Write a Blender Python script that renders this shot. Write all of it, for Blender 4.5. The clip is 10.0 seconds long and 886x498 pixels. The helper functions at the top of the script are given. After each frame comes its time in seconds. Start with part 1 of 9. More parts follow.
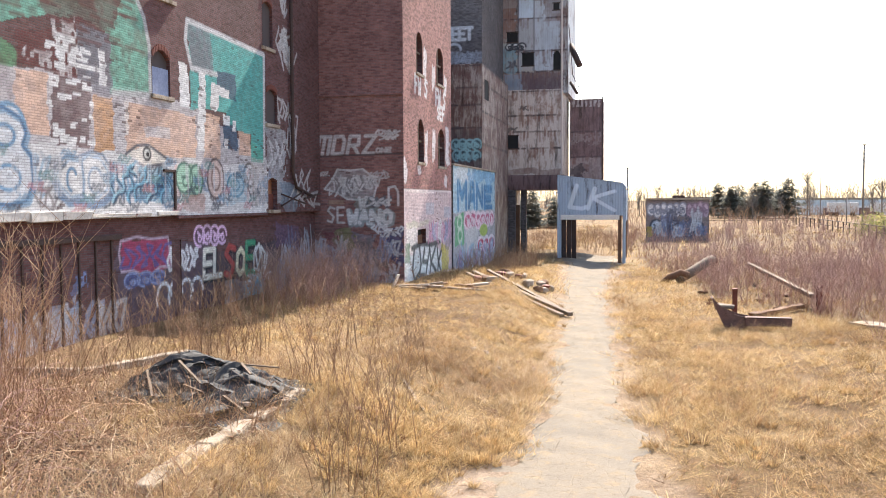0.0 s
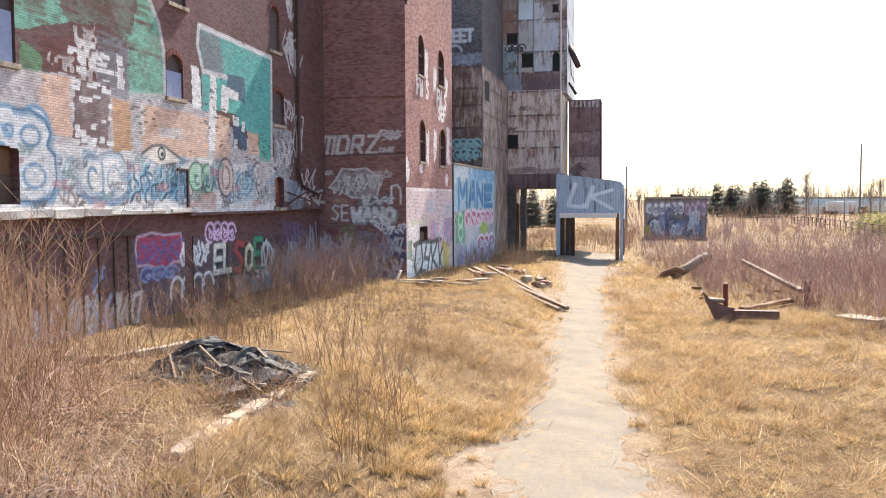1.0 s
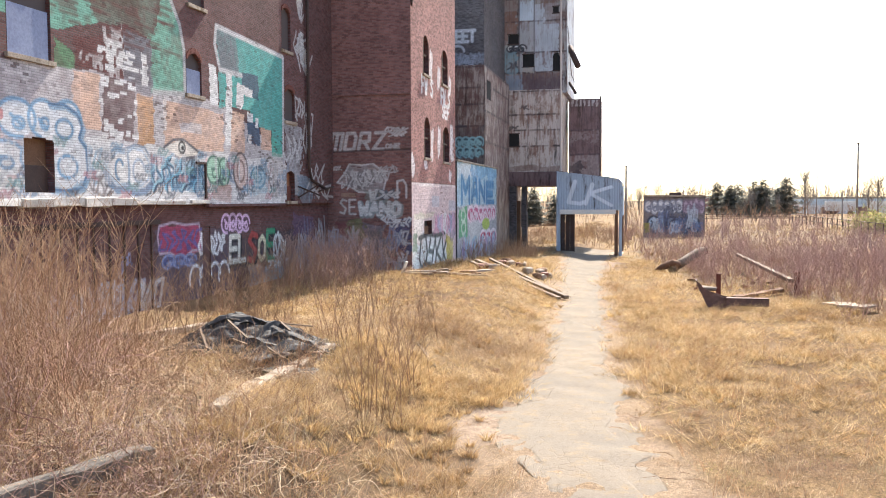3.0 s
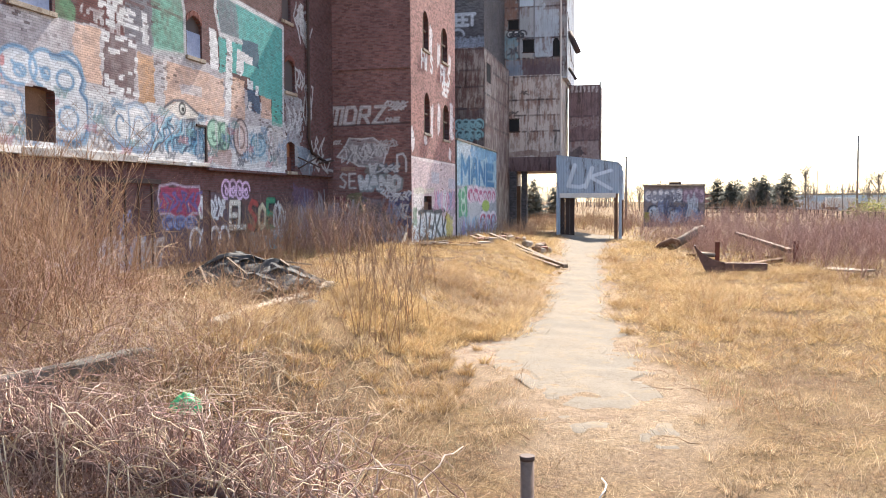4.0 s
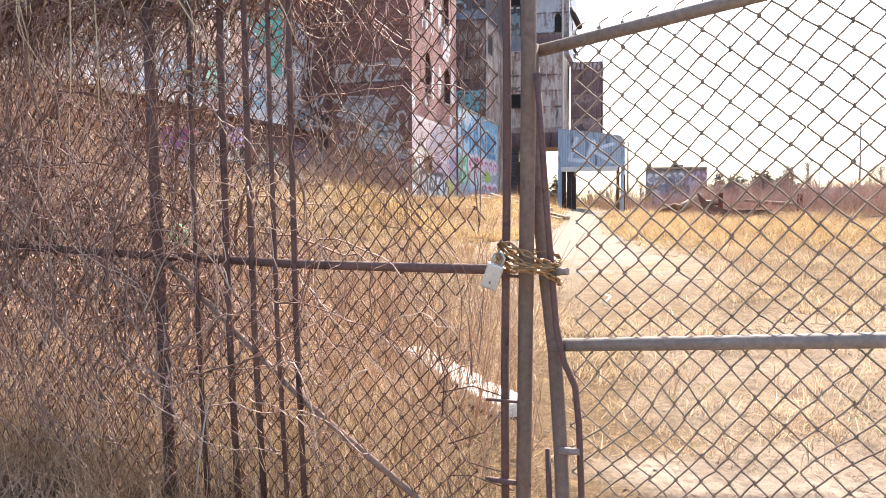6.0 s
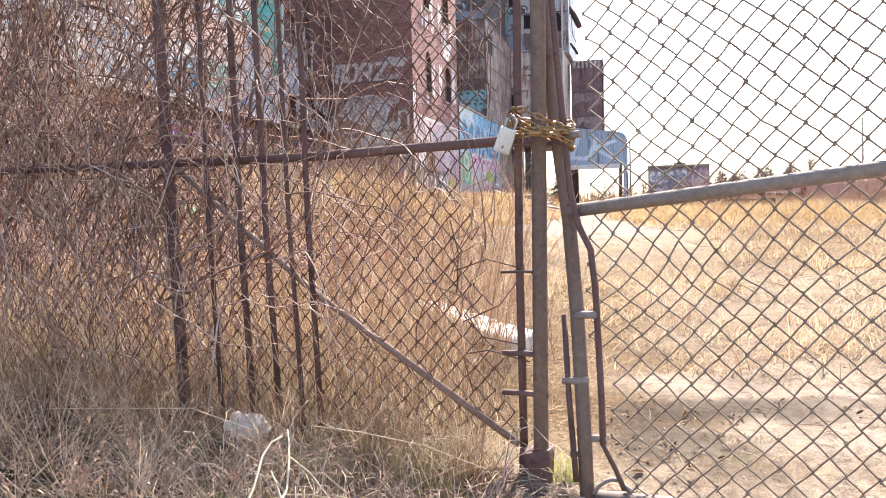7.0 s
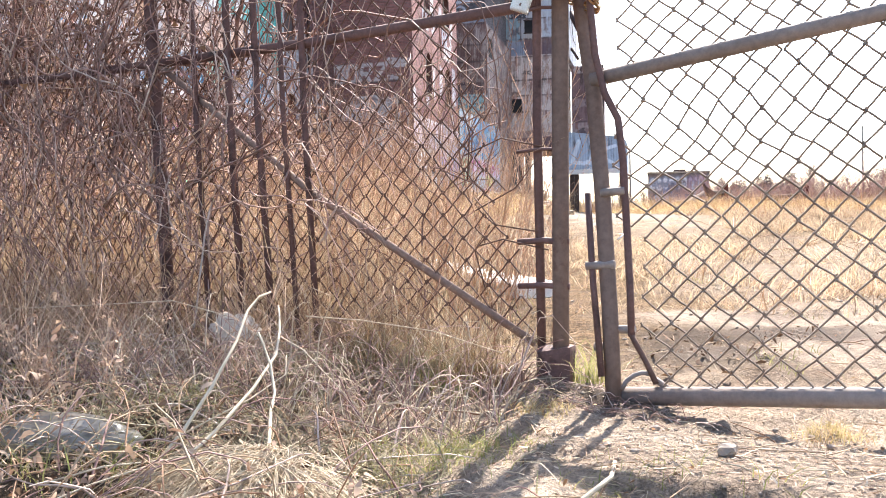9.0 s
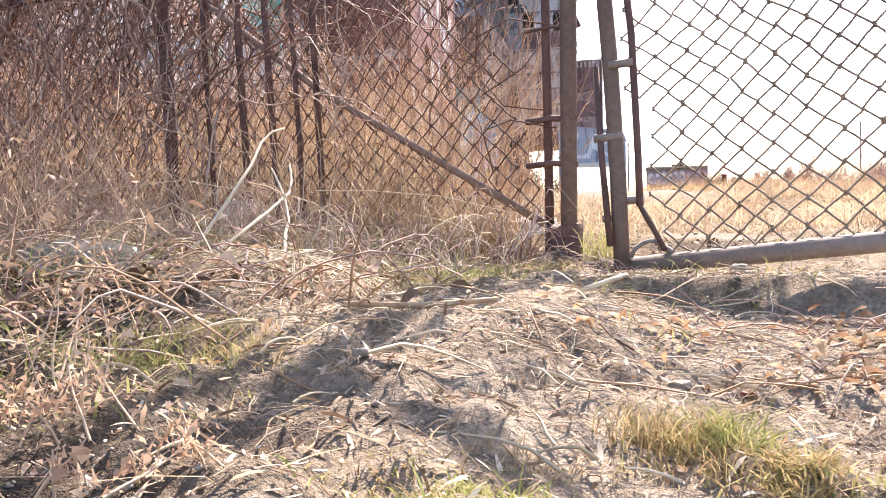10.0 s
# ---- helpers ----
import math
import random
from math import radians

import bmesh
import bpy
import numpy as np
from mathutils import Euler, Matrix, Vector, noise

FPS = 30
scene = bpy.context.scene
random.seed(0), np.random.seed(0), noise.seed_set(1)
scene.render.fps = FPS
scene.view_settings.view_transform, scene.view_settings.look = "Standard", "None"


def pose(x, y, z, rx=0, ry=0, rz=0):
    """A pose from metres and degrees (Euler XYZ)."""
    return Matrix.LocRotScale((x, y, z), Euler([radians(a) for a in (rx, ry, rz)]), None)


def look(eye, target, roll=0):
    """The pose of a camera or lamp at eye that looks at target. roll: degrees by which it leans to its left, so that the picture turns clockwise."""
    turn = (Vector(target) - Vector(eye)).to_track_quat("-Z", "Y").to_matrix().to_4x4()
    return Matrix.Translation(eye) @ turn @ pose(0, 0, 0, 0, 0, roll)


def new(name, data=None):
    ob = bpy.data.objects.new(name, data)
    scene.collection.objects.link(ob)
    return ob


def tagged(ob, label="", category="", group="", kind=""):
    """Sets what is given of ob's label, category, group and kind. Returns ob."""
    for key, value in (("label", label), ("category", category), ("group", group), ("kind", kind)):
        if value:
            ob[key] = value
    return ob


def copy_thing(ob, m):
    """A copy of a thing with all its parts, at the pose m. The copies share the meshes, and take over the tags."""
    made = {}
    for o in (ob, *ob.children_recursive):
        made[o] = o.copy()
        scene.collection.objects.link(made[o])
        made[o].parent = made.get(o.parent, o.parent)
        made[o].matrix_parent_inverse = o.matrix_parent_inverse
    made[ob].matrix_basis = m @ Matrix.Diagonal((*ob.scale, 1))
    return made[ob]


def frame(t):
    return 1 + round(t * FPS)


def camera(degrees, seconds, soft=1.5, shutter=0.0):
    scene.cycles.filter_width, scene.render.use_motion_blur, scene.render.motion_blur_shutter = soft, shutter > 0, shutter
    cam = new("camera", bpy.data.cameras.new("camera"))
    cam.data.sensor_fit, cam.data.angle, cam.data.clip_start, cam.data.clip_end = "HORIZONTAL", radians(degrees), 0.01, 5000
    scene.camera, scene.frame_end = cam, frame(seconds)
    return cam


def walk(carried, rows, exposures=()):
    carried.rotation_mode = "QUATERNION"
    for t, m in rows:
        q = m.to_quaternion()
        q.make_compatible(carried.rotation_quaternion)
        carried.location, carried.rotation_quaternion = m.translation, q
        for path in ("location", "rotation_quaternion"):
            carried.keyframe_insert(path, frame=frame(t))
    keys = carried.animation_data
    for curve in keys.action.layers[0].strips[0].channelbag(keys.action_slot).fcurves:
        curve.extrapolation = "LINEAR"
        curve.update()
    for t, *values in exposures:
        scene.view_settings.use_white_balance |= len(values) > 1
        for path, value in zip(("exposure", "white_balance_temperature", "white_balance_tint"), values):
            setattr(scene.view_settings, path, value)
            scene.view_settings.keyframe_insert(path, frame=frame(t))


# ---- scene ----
# Camera and its way: backs out over the gate, then sinks to the ground behind it.
cam = camera(54.0, 10.0, soft=1.0)
PATH = [
    (0, (-0.059, -0.196, 5.01), (-0.514, 1.748, 4.898), -0.3),
    (0.5, (0.058, -0.686, 4.973), (-0.398, 1.258, 4.86), -0.3),
    (1, (0.212, -1.414, 4.965), (-0.245, 0.53, 4.851), -0.3),
    (1.5, (0.338, -2.124, 4.929), (-0.119, -0.18, 4.815), -0.3),
    (2, (0.388, -2.433, 4.952), (-0.07, -0.49, 4.837), -0.3),
    (3.5, (0.404, -3.081, 4.099), (-0.055, -1.137, 3.99), -0.3),
    (4, (0.48, -3.104, 3.287), (0.02, -1.161, 3.179), -0.3),
    (4.5, (0.548, -3.11, 2.584), (0.085, -1.167, 2.474), -0.1),
    (5, (0.495, -2.935, 1.956), (0.034, -0.992, 1.848), 0.2),
    (5.5, (0.486, -2.96, 1.526), (0.025, -1.017, 1.418), 0.1),
    (6, (0.453, -2.898, 1.223), (-0.01, -0.955, 1.117), -0.2),
    (7.3, (0.405, -2.917, 0.733), (-0.067, -0.976, 0.643), -1.5),
    (7.5, (0.388, -2.905, 0.684), (-0.083, -0.963, 0.59), -1.4),
    (8, (0.371, -2.829, 0.575), (-0.103, -0.889, 0.479), -1.3),
    (8.5, (0.341, -2.751, 0.497), (-0.134, -0.811, 0.4), -1.3),
    (9, (0.33, -2.687, 0.442), (-0.139, -0.744, 0.371), -1.1),
    (9.2, (0.331, -2.661, 0.384), (-0.14, -0.719, 0.310), -1.3),
    (9.5, (0.33, -2.689, 0.328), (-0.146, -0.75, 0.218), -1.5),
    (10, (0.301, -2.717, 0.115), (-0.164, -0.773, 0.04), -1.2),
]
walk(cam, [(t, look(eye, target, roll)) for t, eye, target, roll in PATH], [(0.0, 1.83, 6500, 10), (4.7, 1.83, 6500, 10), (6.0, 2.14, 6400, 10), (8.0, 2.22, 6180, 10), (9.2, 2.22, 6100, 10), (10.0, 2.15, 6400, 14)])

# Sun ahead, almost in line with the walls, and a pale spring sky.
SUN_AZ, SUN_EL = radians(4.5), radians(45.0)
SUN_DIR = Vector((math.sin(SUN_AZ) * math.cos(SUN_EL), math.cos(SUN_AZ) * math.cos(SUN_EL), math.sin(SUN_EL)))
world = bpy.data.worlds.new("world")
scene.world = world
world.use_nodes = True
wn = world.node_tree
sky = wn.nodes.new("ShaderNodeTexSky")
sky.sky_type, sky.sun_disc = "NISHITA", False
sky.sun_elevation, sky.sun_rotation = SUN_EL, SUN_AZ
sky.air_density, sky.dust_density, sky.ozone_density = 1.0, 1.6, 1.0
back = wn.nodes["Background"]
back.inputs["Strength"].default_value = 0.107
wn.links.new(sky.outputs[0], back.inputs["Color"])
sun = new("sun", bpy.data.lights.new("sun", "SUN"))
sun.data.energy, sun.data.angle, sun.data.color = 4.4, radians(0.55), (1.0, 0.922, 0.815)
sun.matrix_world = look(SUN_DIR * 200, (0, 0, 0))

# ---- materials ----
class Nodes:
    """A short hand for building one node material."""

    def __init__(self, name, rough=0.8, metal=0.0, spec=0.3):
        self.mat = bpy.data.materials.new(name)
        self.mat.use_nodes = True
        self.t = self.mat.node_tree
        self.bsdf = self.t.nodes["Principled BSDF"]
        self.out = self.t.nodes["Material Output"]
        self.put(self.bsdf, "Roughness", rough)
        self.put(self.bsdf, "Metallic", metal)
        self.put(self.bsdf, "Specular IOR Level", spec)

    def put(self, node, key, value):
        if hasattr(value, "is_output"):
            self.t.links.new(value, node.inputs[key])
        else:
            node.inputs[key].default_value = (*value, 1.0) if isinstance(value, tuple) and len(value) == 3 and node.inputs[key].type == "RGBA" else value

    def node(self, kind, out=0, props=(), **inputs):
        n = self.t.nodes.new(kind)
        for k, v in props:
            if k == "operation":
                n.operation = v
            elif k == "data_type":
                n.data_type = v
            elif k == "blend_type":
                n.blend_type = v
            elif k == "attribute_name":
                n.attribute_name = v
            elif k == "feature":
                n.feature = v
        for k, v in inputs.items():
            self.put(n, {"Min": "From Min", "Max": "From Max"}.get(k, k.replace("_", " ")), v)
        return n.outputs[out]

    def coord(self, which="Object"):
        return self.t.nodes.new("ShaderNodeTexCoord").outputs[which]

    def stretched(self, scale, which="Object"):
        return self.node("ShaderNodeMapping", Vector=self.coord(which), Scale=scale)

    def noise(self, scale, detail=5.0, rough=0.6, at=None, out=0):
        n = self.t.nodes.new("ShaderNodeTexNoise")
        self.put(n, "Scale", scale), self.put(n, "Detail", detail), self.put(n, "Roughness", rough)
        self.put(n, "Vector", at if at is not None else self.coord())
        return n.outputs[out]

    def ramp(self, fac, *stops):
        n = self.t.nodes.new("ShaderNodeValToRGB")
        e = n.color_ramp.elements
        while len(e) < len(stops):
            e.new(0.5)
        for el, (pos, col) in zip(e, stops):
            el.position, el.color = pos, (*col, 1.0) if isinstance(col, tuple) else (col, col, col, 1.0)
        self.put(n, "Fac", fac)
        return n.outputs[0]

    def mix(self, fac, a, b, kind="MIX"):
        n = self.t.nodes.new("ShaderNodeMix")
        n.data_type, n.blend_type = "RGBA", kind
        for key, value in ((0, fac), (6, a), (7, b)):
            if hasattr(value, "is_output"):
                self.t.links.new(value, n.inputs[key])
            else:
                n.inputs[key].default_value = (*value, 1.0) if isinstance(value, tuple) else value
        return n.outputs[2]

    def math(self, op, a, b=0.0):
        n = self.t.nodes.new("ShaderNodeMath")
        n.operation = op
        for k, v in ((0, a), (1, b)):
            if hasattr(v, "is_output"):
                self.t.links.new(v, n.inputs[k])
            else:
                n.inputs[k].default_value = v
        return n.outputs[0]

    def attr(self, name, out="Color"):
        n = self.t.nodes.new("ShaderNodeAttribute")
        n.attribute_name = name
        return n.outputs[out]

    def island(self):
        return self.t.nodes.new("ShaderNodeNewGeometry").outputs["Random Per Island"]

    def random(self):
        return self.t.nodes.new("ShaderNodeObjectInfo").outputs["Random"]

    def bump(self, height, strength=0.4, distance=0.02):
        n = self.t.nodes.new("ShaderNodeBump")
        self.put(n, "Strength", strength), self.put(n, "Distance", distance), self.put(n, "Height", height)
        self.put(self.bsdf, "Normal", n.outputs[0])

    def color(self, c):
        self.put(self.bsdf, "Base Color", c)
        return self

    def thin(self, c, share=0.4):
        """Leaf or blade: part of the light comes through."""
        tr = self.t.nodes.new("ShaderNodeBsdfTranslucent")
        self.put(tr, "Color", c)
        m = self.t.nodes.new("ShaderNodeMixShader")
        self.put(m, 0, share)
        self.t.links.new(self.bsdf.outputs[0], m.inputs[1])
        self.t.links.new(tr.outputs[0], m.inputs[2])
        self.t.links.new(m.outputs[0], self.out.inputs["Surface"])


def brick_material(name, tone, dark, mortar):
    """Old brick in courses, with the wall's own paint laid over it; coordinates are the wall's metres."""
    n = Nodes(name, 0.9)
    uv = n.coord("UV")
    b = n.t.nodes.new("ShaderNodeTexBrick")
    n.put(b, "Vector", uv)
    n.put(b, "Color1", tone), n.put(b, "Color2", dark), n.put(b, "Mortar", mortar)
    n.put(b, "Scale", 1.0), n.put(b, "Mortar Size", 0.01), n.put(b, "Mortar Smooth", 0.3), n.put(b, "Bias", -0.1)
    n.put(b, "Brick Width", 0.21), n.put(b, "Row Height", 0.068)
    stain = n.noise(0.35, 6, 0.7, uv)
    fine = n.noise(9.0, 4, 0.7, uv)
    base = n.mix(0.55, b.outputs["Color"], n.ramp(stain, (0.3, 0.35), (0.7, 1.15)), "MULTIPLY")
    base = n.mix(0.35, base, n.ramp(fine, (0.25, 0.4), (0.75, 1.4)), "MULTIPLY")
    each = n.t.nodes.new("ShaderNodeTexBrick")
    n.put(each, "Vector", uv)
    n.put(each, "Color1", (0.0, 0.0, 0.0)), n.put(each, "Color2", (1.0, 1.0, 1.0)), n.put(each, "Mortar", (0.5, 0.5, 0.5))
    n.put(each, "Scale", 1.0), n.put(each, "Mortar Size", 0.0), n.put(each, "Brick Width", 0.21), n.put(each, "Row Height", 0.068)
    own = each.outputs["Color"]
    base = n.mix(0.8, base, n.ramp(own, (0.0, 0.45), (1.0, 1.5)), "MULTIPLY")
    paint = n.attr("paint")
    cover = n.attr("cover", "Fac")
    # paint has flaked from joints and from single bricks
    worn = n.math("MULTIPLY", cover, n.ramp(b.outputs["Fac"], (0.0, 1.0), (1.0, 0.7)))
    worn = n.math("MULTIPLY", worn, n.ramp(n.math("ADD", own, n.math("MULTIPLY", n.math("SUBTRACT", stain, 0.42), 1.1)), (0.0, 0.35), (0.1, 1.0)))
    chips = n.ramp(n.noise(14.0, 3, 0.6, uv), (0.28, 0.45), (0.42, 1.0))
    worn = n.math("MULTIPLY", worn, chips)
    tint = n.mix(0.25, paint, n.ramp(n.noise(3.0, 5, 0.7, uv), (0.3, 0.45), (0.7, 1.3)), "MULTIPLY")
    tint = n.mix(0.6, tint, n.ramp(own, (0.0, 0.7), (1.0, 1.22)), "MULTIPLY")
    n.color(n.mix(worn, base, tint))
    h = n.math("SUBTRACT", n.math("MULTIPLY", fine, 0.4), b.outputs["Fac"])
    n.bump(h, 0.6, 0.012)
    return n.mat


def simple(name, lo, hi, scale=6.0, rough=0.85, metal=0.0, bump=0.4, depth=0.01, stretch=None, extra=None):
    """A surface that varies between two colours at two scales, with fine relief."""
    n = Nodes(name, rough, metal)
    at = n.stretched(stretch) if stretch else n.coord()
    big = n.noise(scale * 0.18, 5, 0.65, at)
    fine = n.noise(scale * 4.0, 5, 0.65, at)
    c = n.mix(n.ramp(big, (0.3, 0.0), (0.7, 1.0)), lo, hi)
    c = n.mix(0.5, c, n.ramp(fine, (0.25, 0.45), (0.75, 1.4)), "MULTIPLY")
    if extra:
        c = n.mix(n.ramp(n.noise(extra[1], 6, 0.7, at), (extra[2], 0.0), (extra[2] + 0.12, 1.0)), c, extra[0])
    n.color(c)
    n.bump(fine, bump, depth)
    return n.mat


def blade_material(name, *cols, share=0.4, rough=0.7):
    """Dry blades, each with a tone of its own, gathered in patches."""
    n = Nodes(name, rough, 0.0, 0.15)
    c = n.ramp(n.island(), *[(i / (len(cols) - 1), c) for i, c in enumerate(cols)])
    patch = n.noise(0.22, 4, 0.6)
    c = n.mix(0.7, c, n.ramp(patch, (0.3, (0.5, 0.36, 0.28)), (0.5, (1.0, 0.95, 0.88)), (0.72, (1.2, 1.18, 1.1))), "MULTIPLY")
    tuft = n.noise(1.3, 5, 0.7)
    c = n.mix(0.75, c, n.ramp(tuft, (0.32, (0.42, 0.33, 0.28)), (0.48, (1.0, 0.97, 0.93)), (0.66, (1.3, 1.27, 1.2))), "MULTIPLY")
    n.color(c)
    n.thin(n.mix(0.2, c, (0.55, 0.48, 0.42)) if share > 0.28 else c, share)
    return n.mat


def stem_material(name, *cols):
    n = Nodes(name, 0.75, 0.0, 0.25)
    c = n.ramp(n.island(), *[(i / (len(cols) - 1), c) for i, c in enumerate(cols)])
    n.color(n.mix(0.4, c, n.ramp(n.noise(30.0, 3), (0.3, 0.5), (0.7, 1.35)), "MULTIPLY"))
    return n.mat


def sheet_material(name, pale, rust, pitch, share, bump=0.3, rough=0.6, paint=True):
    """Ribbed sheet metal: old paint, rust runs down the ribs, dark lap joints."""
    n = Nodes(name, rough, 0.15, 0.3)
    uv = n.coord("UV")
    runs = n.node("ShaderNodeMapping", Vector=uv, Scale=(1.5, 0.22, 1.0))
    streak = n.noise(2.2, 7, 0.75, runs)
    spots = n.noise(0.6, 6, 0.7, uv)
    mixf = n.math("ADD", n.math("MULTIPLY", streak, 0.6), n.math("MULTIPLY", spots, 0.4))
    c = n.mix(n.ramp(mixf, (0.33 + share * 0.2, 1.0), (0.41 + share * 0.2, 0.0)), pale, rust)
    c = n.mix(n.ramp(n.noise(1.3, 6, 0.75, runs), (0.53, 0.0), (0.66, 0.85)), c, (0.04, 0.026, 0.022))
    c = n.mix(0.35, c, n.ramp(n.noise(20.0, 3, 0.6, uv), (0.3, 0.55), (0.7, 1.25)), "MULTIPLY")
    if paint:
        flaked = n.math("MULTIPLY", n.attr("cover", "Fac"), n.ramp(streak, (0.34, 0.45), (0.5, 1.0)))
        c = n.mix(flaked, c, n.attr("paint"))
    n.color(c)
    w = n.t.nodes.new("ShaderNodeTexWave")
    w.bands_direction = "X"
    n.put(w, "Vector", uv), n.put(w, "Scale", 3.1416 / (pitch * 10.0)), n.put(w, "Distortion", 0.0)
    n.bump(n.math("ADD", w.outputs["Fac"], n.math("MULTIPLY", streak, 0.3)), bump, 0.03)
    return n.mat


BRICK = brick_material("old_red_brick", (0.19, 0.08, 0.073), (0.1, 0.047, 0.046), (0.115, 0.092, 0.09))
# Paler brick for the wing's side, its grazing sunlight put into the colour.
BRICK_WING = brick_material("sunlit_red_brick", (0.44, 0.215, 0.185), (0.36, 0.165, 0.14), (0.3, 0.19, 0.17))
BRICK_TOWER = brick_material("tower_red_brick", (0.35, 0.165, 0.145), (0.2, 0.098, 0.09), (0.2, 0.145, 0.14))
BRICK_GREY = brick_material("grey_brick", (0.15, 0.128, 0.128), (0.105, 0.09, 0.095), (0.16, 0.15, 0.15))
CONCRETE = simple("weathered_concrete", (0.25, 0.205, 0.16), (0.4, 0.335, 0.265), 5.0, 0.9, bump=0.8, depth=0.02, extra=((0.16, 0.11, 0.07), 2.4, 0.52))
CONCRETE_STAINED = simple("stained_concrete", (0.1, 0.085, 0.072), (0.19, 0.165, 0.14), 5.0, 0.9, bump=0.8, depth=0.02, extra=((0.08, 0.065, 0.05), 2.4, 0.52))
PALE_STONE = simple("sun_bleached_concrete", (0.62, 0.58, 0.52), (0.78, 0.75, 0.7), 4.0, 0.9, bump=0.5)
RENDER_WHITE = simple("peeling_white_render", (0.46, 0.42, 0.37), (0.62, 0.58, 0.53), 3.0, 0.9, bump=0.7, extra=((0.16, 0.06, 0.045), 1.8, 0.6))
DARK_STEEL = simple("dark_rusted_steel", (0.05, 0.035, 0.032), (0.085, 0.05, 0.04), 6.0, 0.7, 0.3)
RUST_STEEL = simple("rusty_pipe", (0.10, 0.055, 0.048), (0.175, 0.10, 0.085), 20.0, 0.8, 0.1, 0.5, 0.003, extra=((0.06, 0.035, 0.03), 9.0, 0.55))
RED_RUST = simple("red_rusted_plate", (0.10, 0.03, 0.022), (0.19, 0.06, 0.038), 8.0, 0.75, 0.1, extra=((0.06, 0.03, 0.025), 4.0, 0.58))
RUST_PALE = simple("pale_rusty_pipe", (0.2, 0.12, 0.09), (0.3, 0.2, 0.15), 20.0, 0.8, 0.1, 0.4, 0.003)
GALV = simple("dull_galvanised_pipe", (0.2, 0.155, 0.132), (0.31, 0.25, 0.215), 14.0, 0.75, 0.05, 0.3, 0.003, extra=((0.16, 0.09, 0.055), 9.0, 0.6))
POST_BROWN = simple("weathered_brown_post", (0.135, 0.088, 0.066), (0.21, 0.145, 0.115), 14.0, 0.85, 0.0, 0.4, 0.003, extra=((0.11, 0.06, 0.045), 9.0, 0.58))
WIRE = simple("weathered_wire", (0.17, 0.12, 0.088), (0.31, 0.235, 0.175), 40.0, 0.7, 0.05, 0.2, 0.001)
WIRE_RUST = simple("rusted_wire", (0.095, 0.052, 0.037), (0.18, 0.1, 0.07), 40.0, 0.75, 0.15, 0.2, 0.001)
CHAIN = simple("rust_brown_chain_steel", (0.3, 0.17, 0.08), (0.44, 0.28, 0.14), 60.0, 0.4, 0.6, 0.2, 0.001, extra=((0.16, 0.07, 0.03), 30.0, 0.55))
LOCK = simple("scuffed_steel_lock", (0.42, 0.41, 0.39), (0.58, 0.57, 0.55), 60.0, 0.4, 0.6, 0.2, 0.001)
TIMBER = simple("grey_weathered_timber", (0.12, 0.085, 0.06), (0.23, 0.172, 0.125), 4.0, 0.85, stretch=(1.0, 8.0, 8.0))
TIMBER_BROWN = simple("brown_rotten_timber", (0.10, 0.05, 0.03), (0.2, 0.11, 0.065), 5.0, 0.9)
SHINGLE = simple("black_roofing_felt", (0.022, 0.021, 0.022), (0.075, 0.072, 0.07), 9.0, 0.75, bump=0.9, extra=((0.2, 0.16, 0.12), 6.0, 0.62))
RUBBLE = simple("rubble_stone", (0.24, 0.19, 0.15), (0.4, 0.325, 0.26), 8.0, 0.9)
BLUE_PANEL = simple("blue_painted_board", (0.17, 0.2, 0.31), (0.26, 0.3, 0.42), 3.0, 0.8)
BRICK_FILL = simple("red_arch_brick", (0.12, 0.045, 0.036), (0.2, 0.075, 0.058), 5.0, 0.9)
# Near-black fill: the shade inside windows, doors and gaps as plain colour.
VOID = simple("shaded_opening_fill", (0.012, 0.011, 0.012), (0.03, 0.027, 0.026), 3.0, 0.8)
RUST_BOARD = simple("orange_rust_board", (0.25, 0.10, 0.05), (0.36, 0.16, 0.08), 5.0, 0.85)
SHEET_RUST = sheet_material("rust_streaked_sheet", (0.56, 0.47, 0.42), (0.3, 0.19, 0.15), 0.15, 0.5)
SHEET_DARK = sheet_material("dark_streaked_sheet", (0.40, 0.33, 0.29), (0.17, 0.1, 0.085), 0.15, 0.7)
SHEET_PALE = sheet_material("pale_grey_sheet", (0.42, 0.43, 0.46), (0.2, 0.14, 0.125), 0.15, 0.45)
SHEET_BROWN = sheet_material("brown_purple_sheet", (0.2, 0.125, 0.125), (0.13, 0.078, 0.074), 0.2, 0.6)
SHEET_BLUE = sheet_material("blue_grey_sheet", (0.36, 0.43, 0.52), (0.27, 0.29, 0.32), 0.19, 0.2, paint=True)
SHEET_TAN = sheet_material("white_warehouse_sheet", (0.7, 0.71, 0.72), (0.58, 0.58, 0.6), 0.6, 0.1)
GRASS = blade_material("straw_grass", (0.54, 0.375, 0.185), (0.12, 0.068, 0.037), (0.76, 0.58, 0.32), (0.36, 0.225, 0.108), (0.86, 0.71, 0.44), (0.17, 0.12, 0.055), (0.6, 0.44, 0.235), share=0.27)
GRASS_PALE = blade_material("bleached_straw", (0.48, 0.36, 0.22), (0.2, 0.125, 0.075), (0.7, 0.57, 0.38), (0.32, 0.2, 0.115), (0.8, 0.68, 0.48), (0.14, 0.085, 0.055), (0.56, 0.42, 0.25))
GRASS_GREEN = blade_material("new_green_grass", (0.17, 0.20, 0.05), (0.26, 0.28, 0.07), (0.4, 0.36, 0.13), (0.2, 0.22, 0.06))
SAGE = blade_material("grey_green_grass", (0.14, 0.14, 0.078), (0.26, 0.235, 0.145), (0.4, 0.34, 0.22), (0.1, 0.093, 0.055), share=0.3)
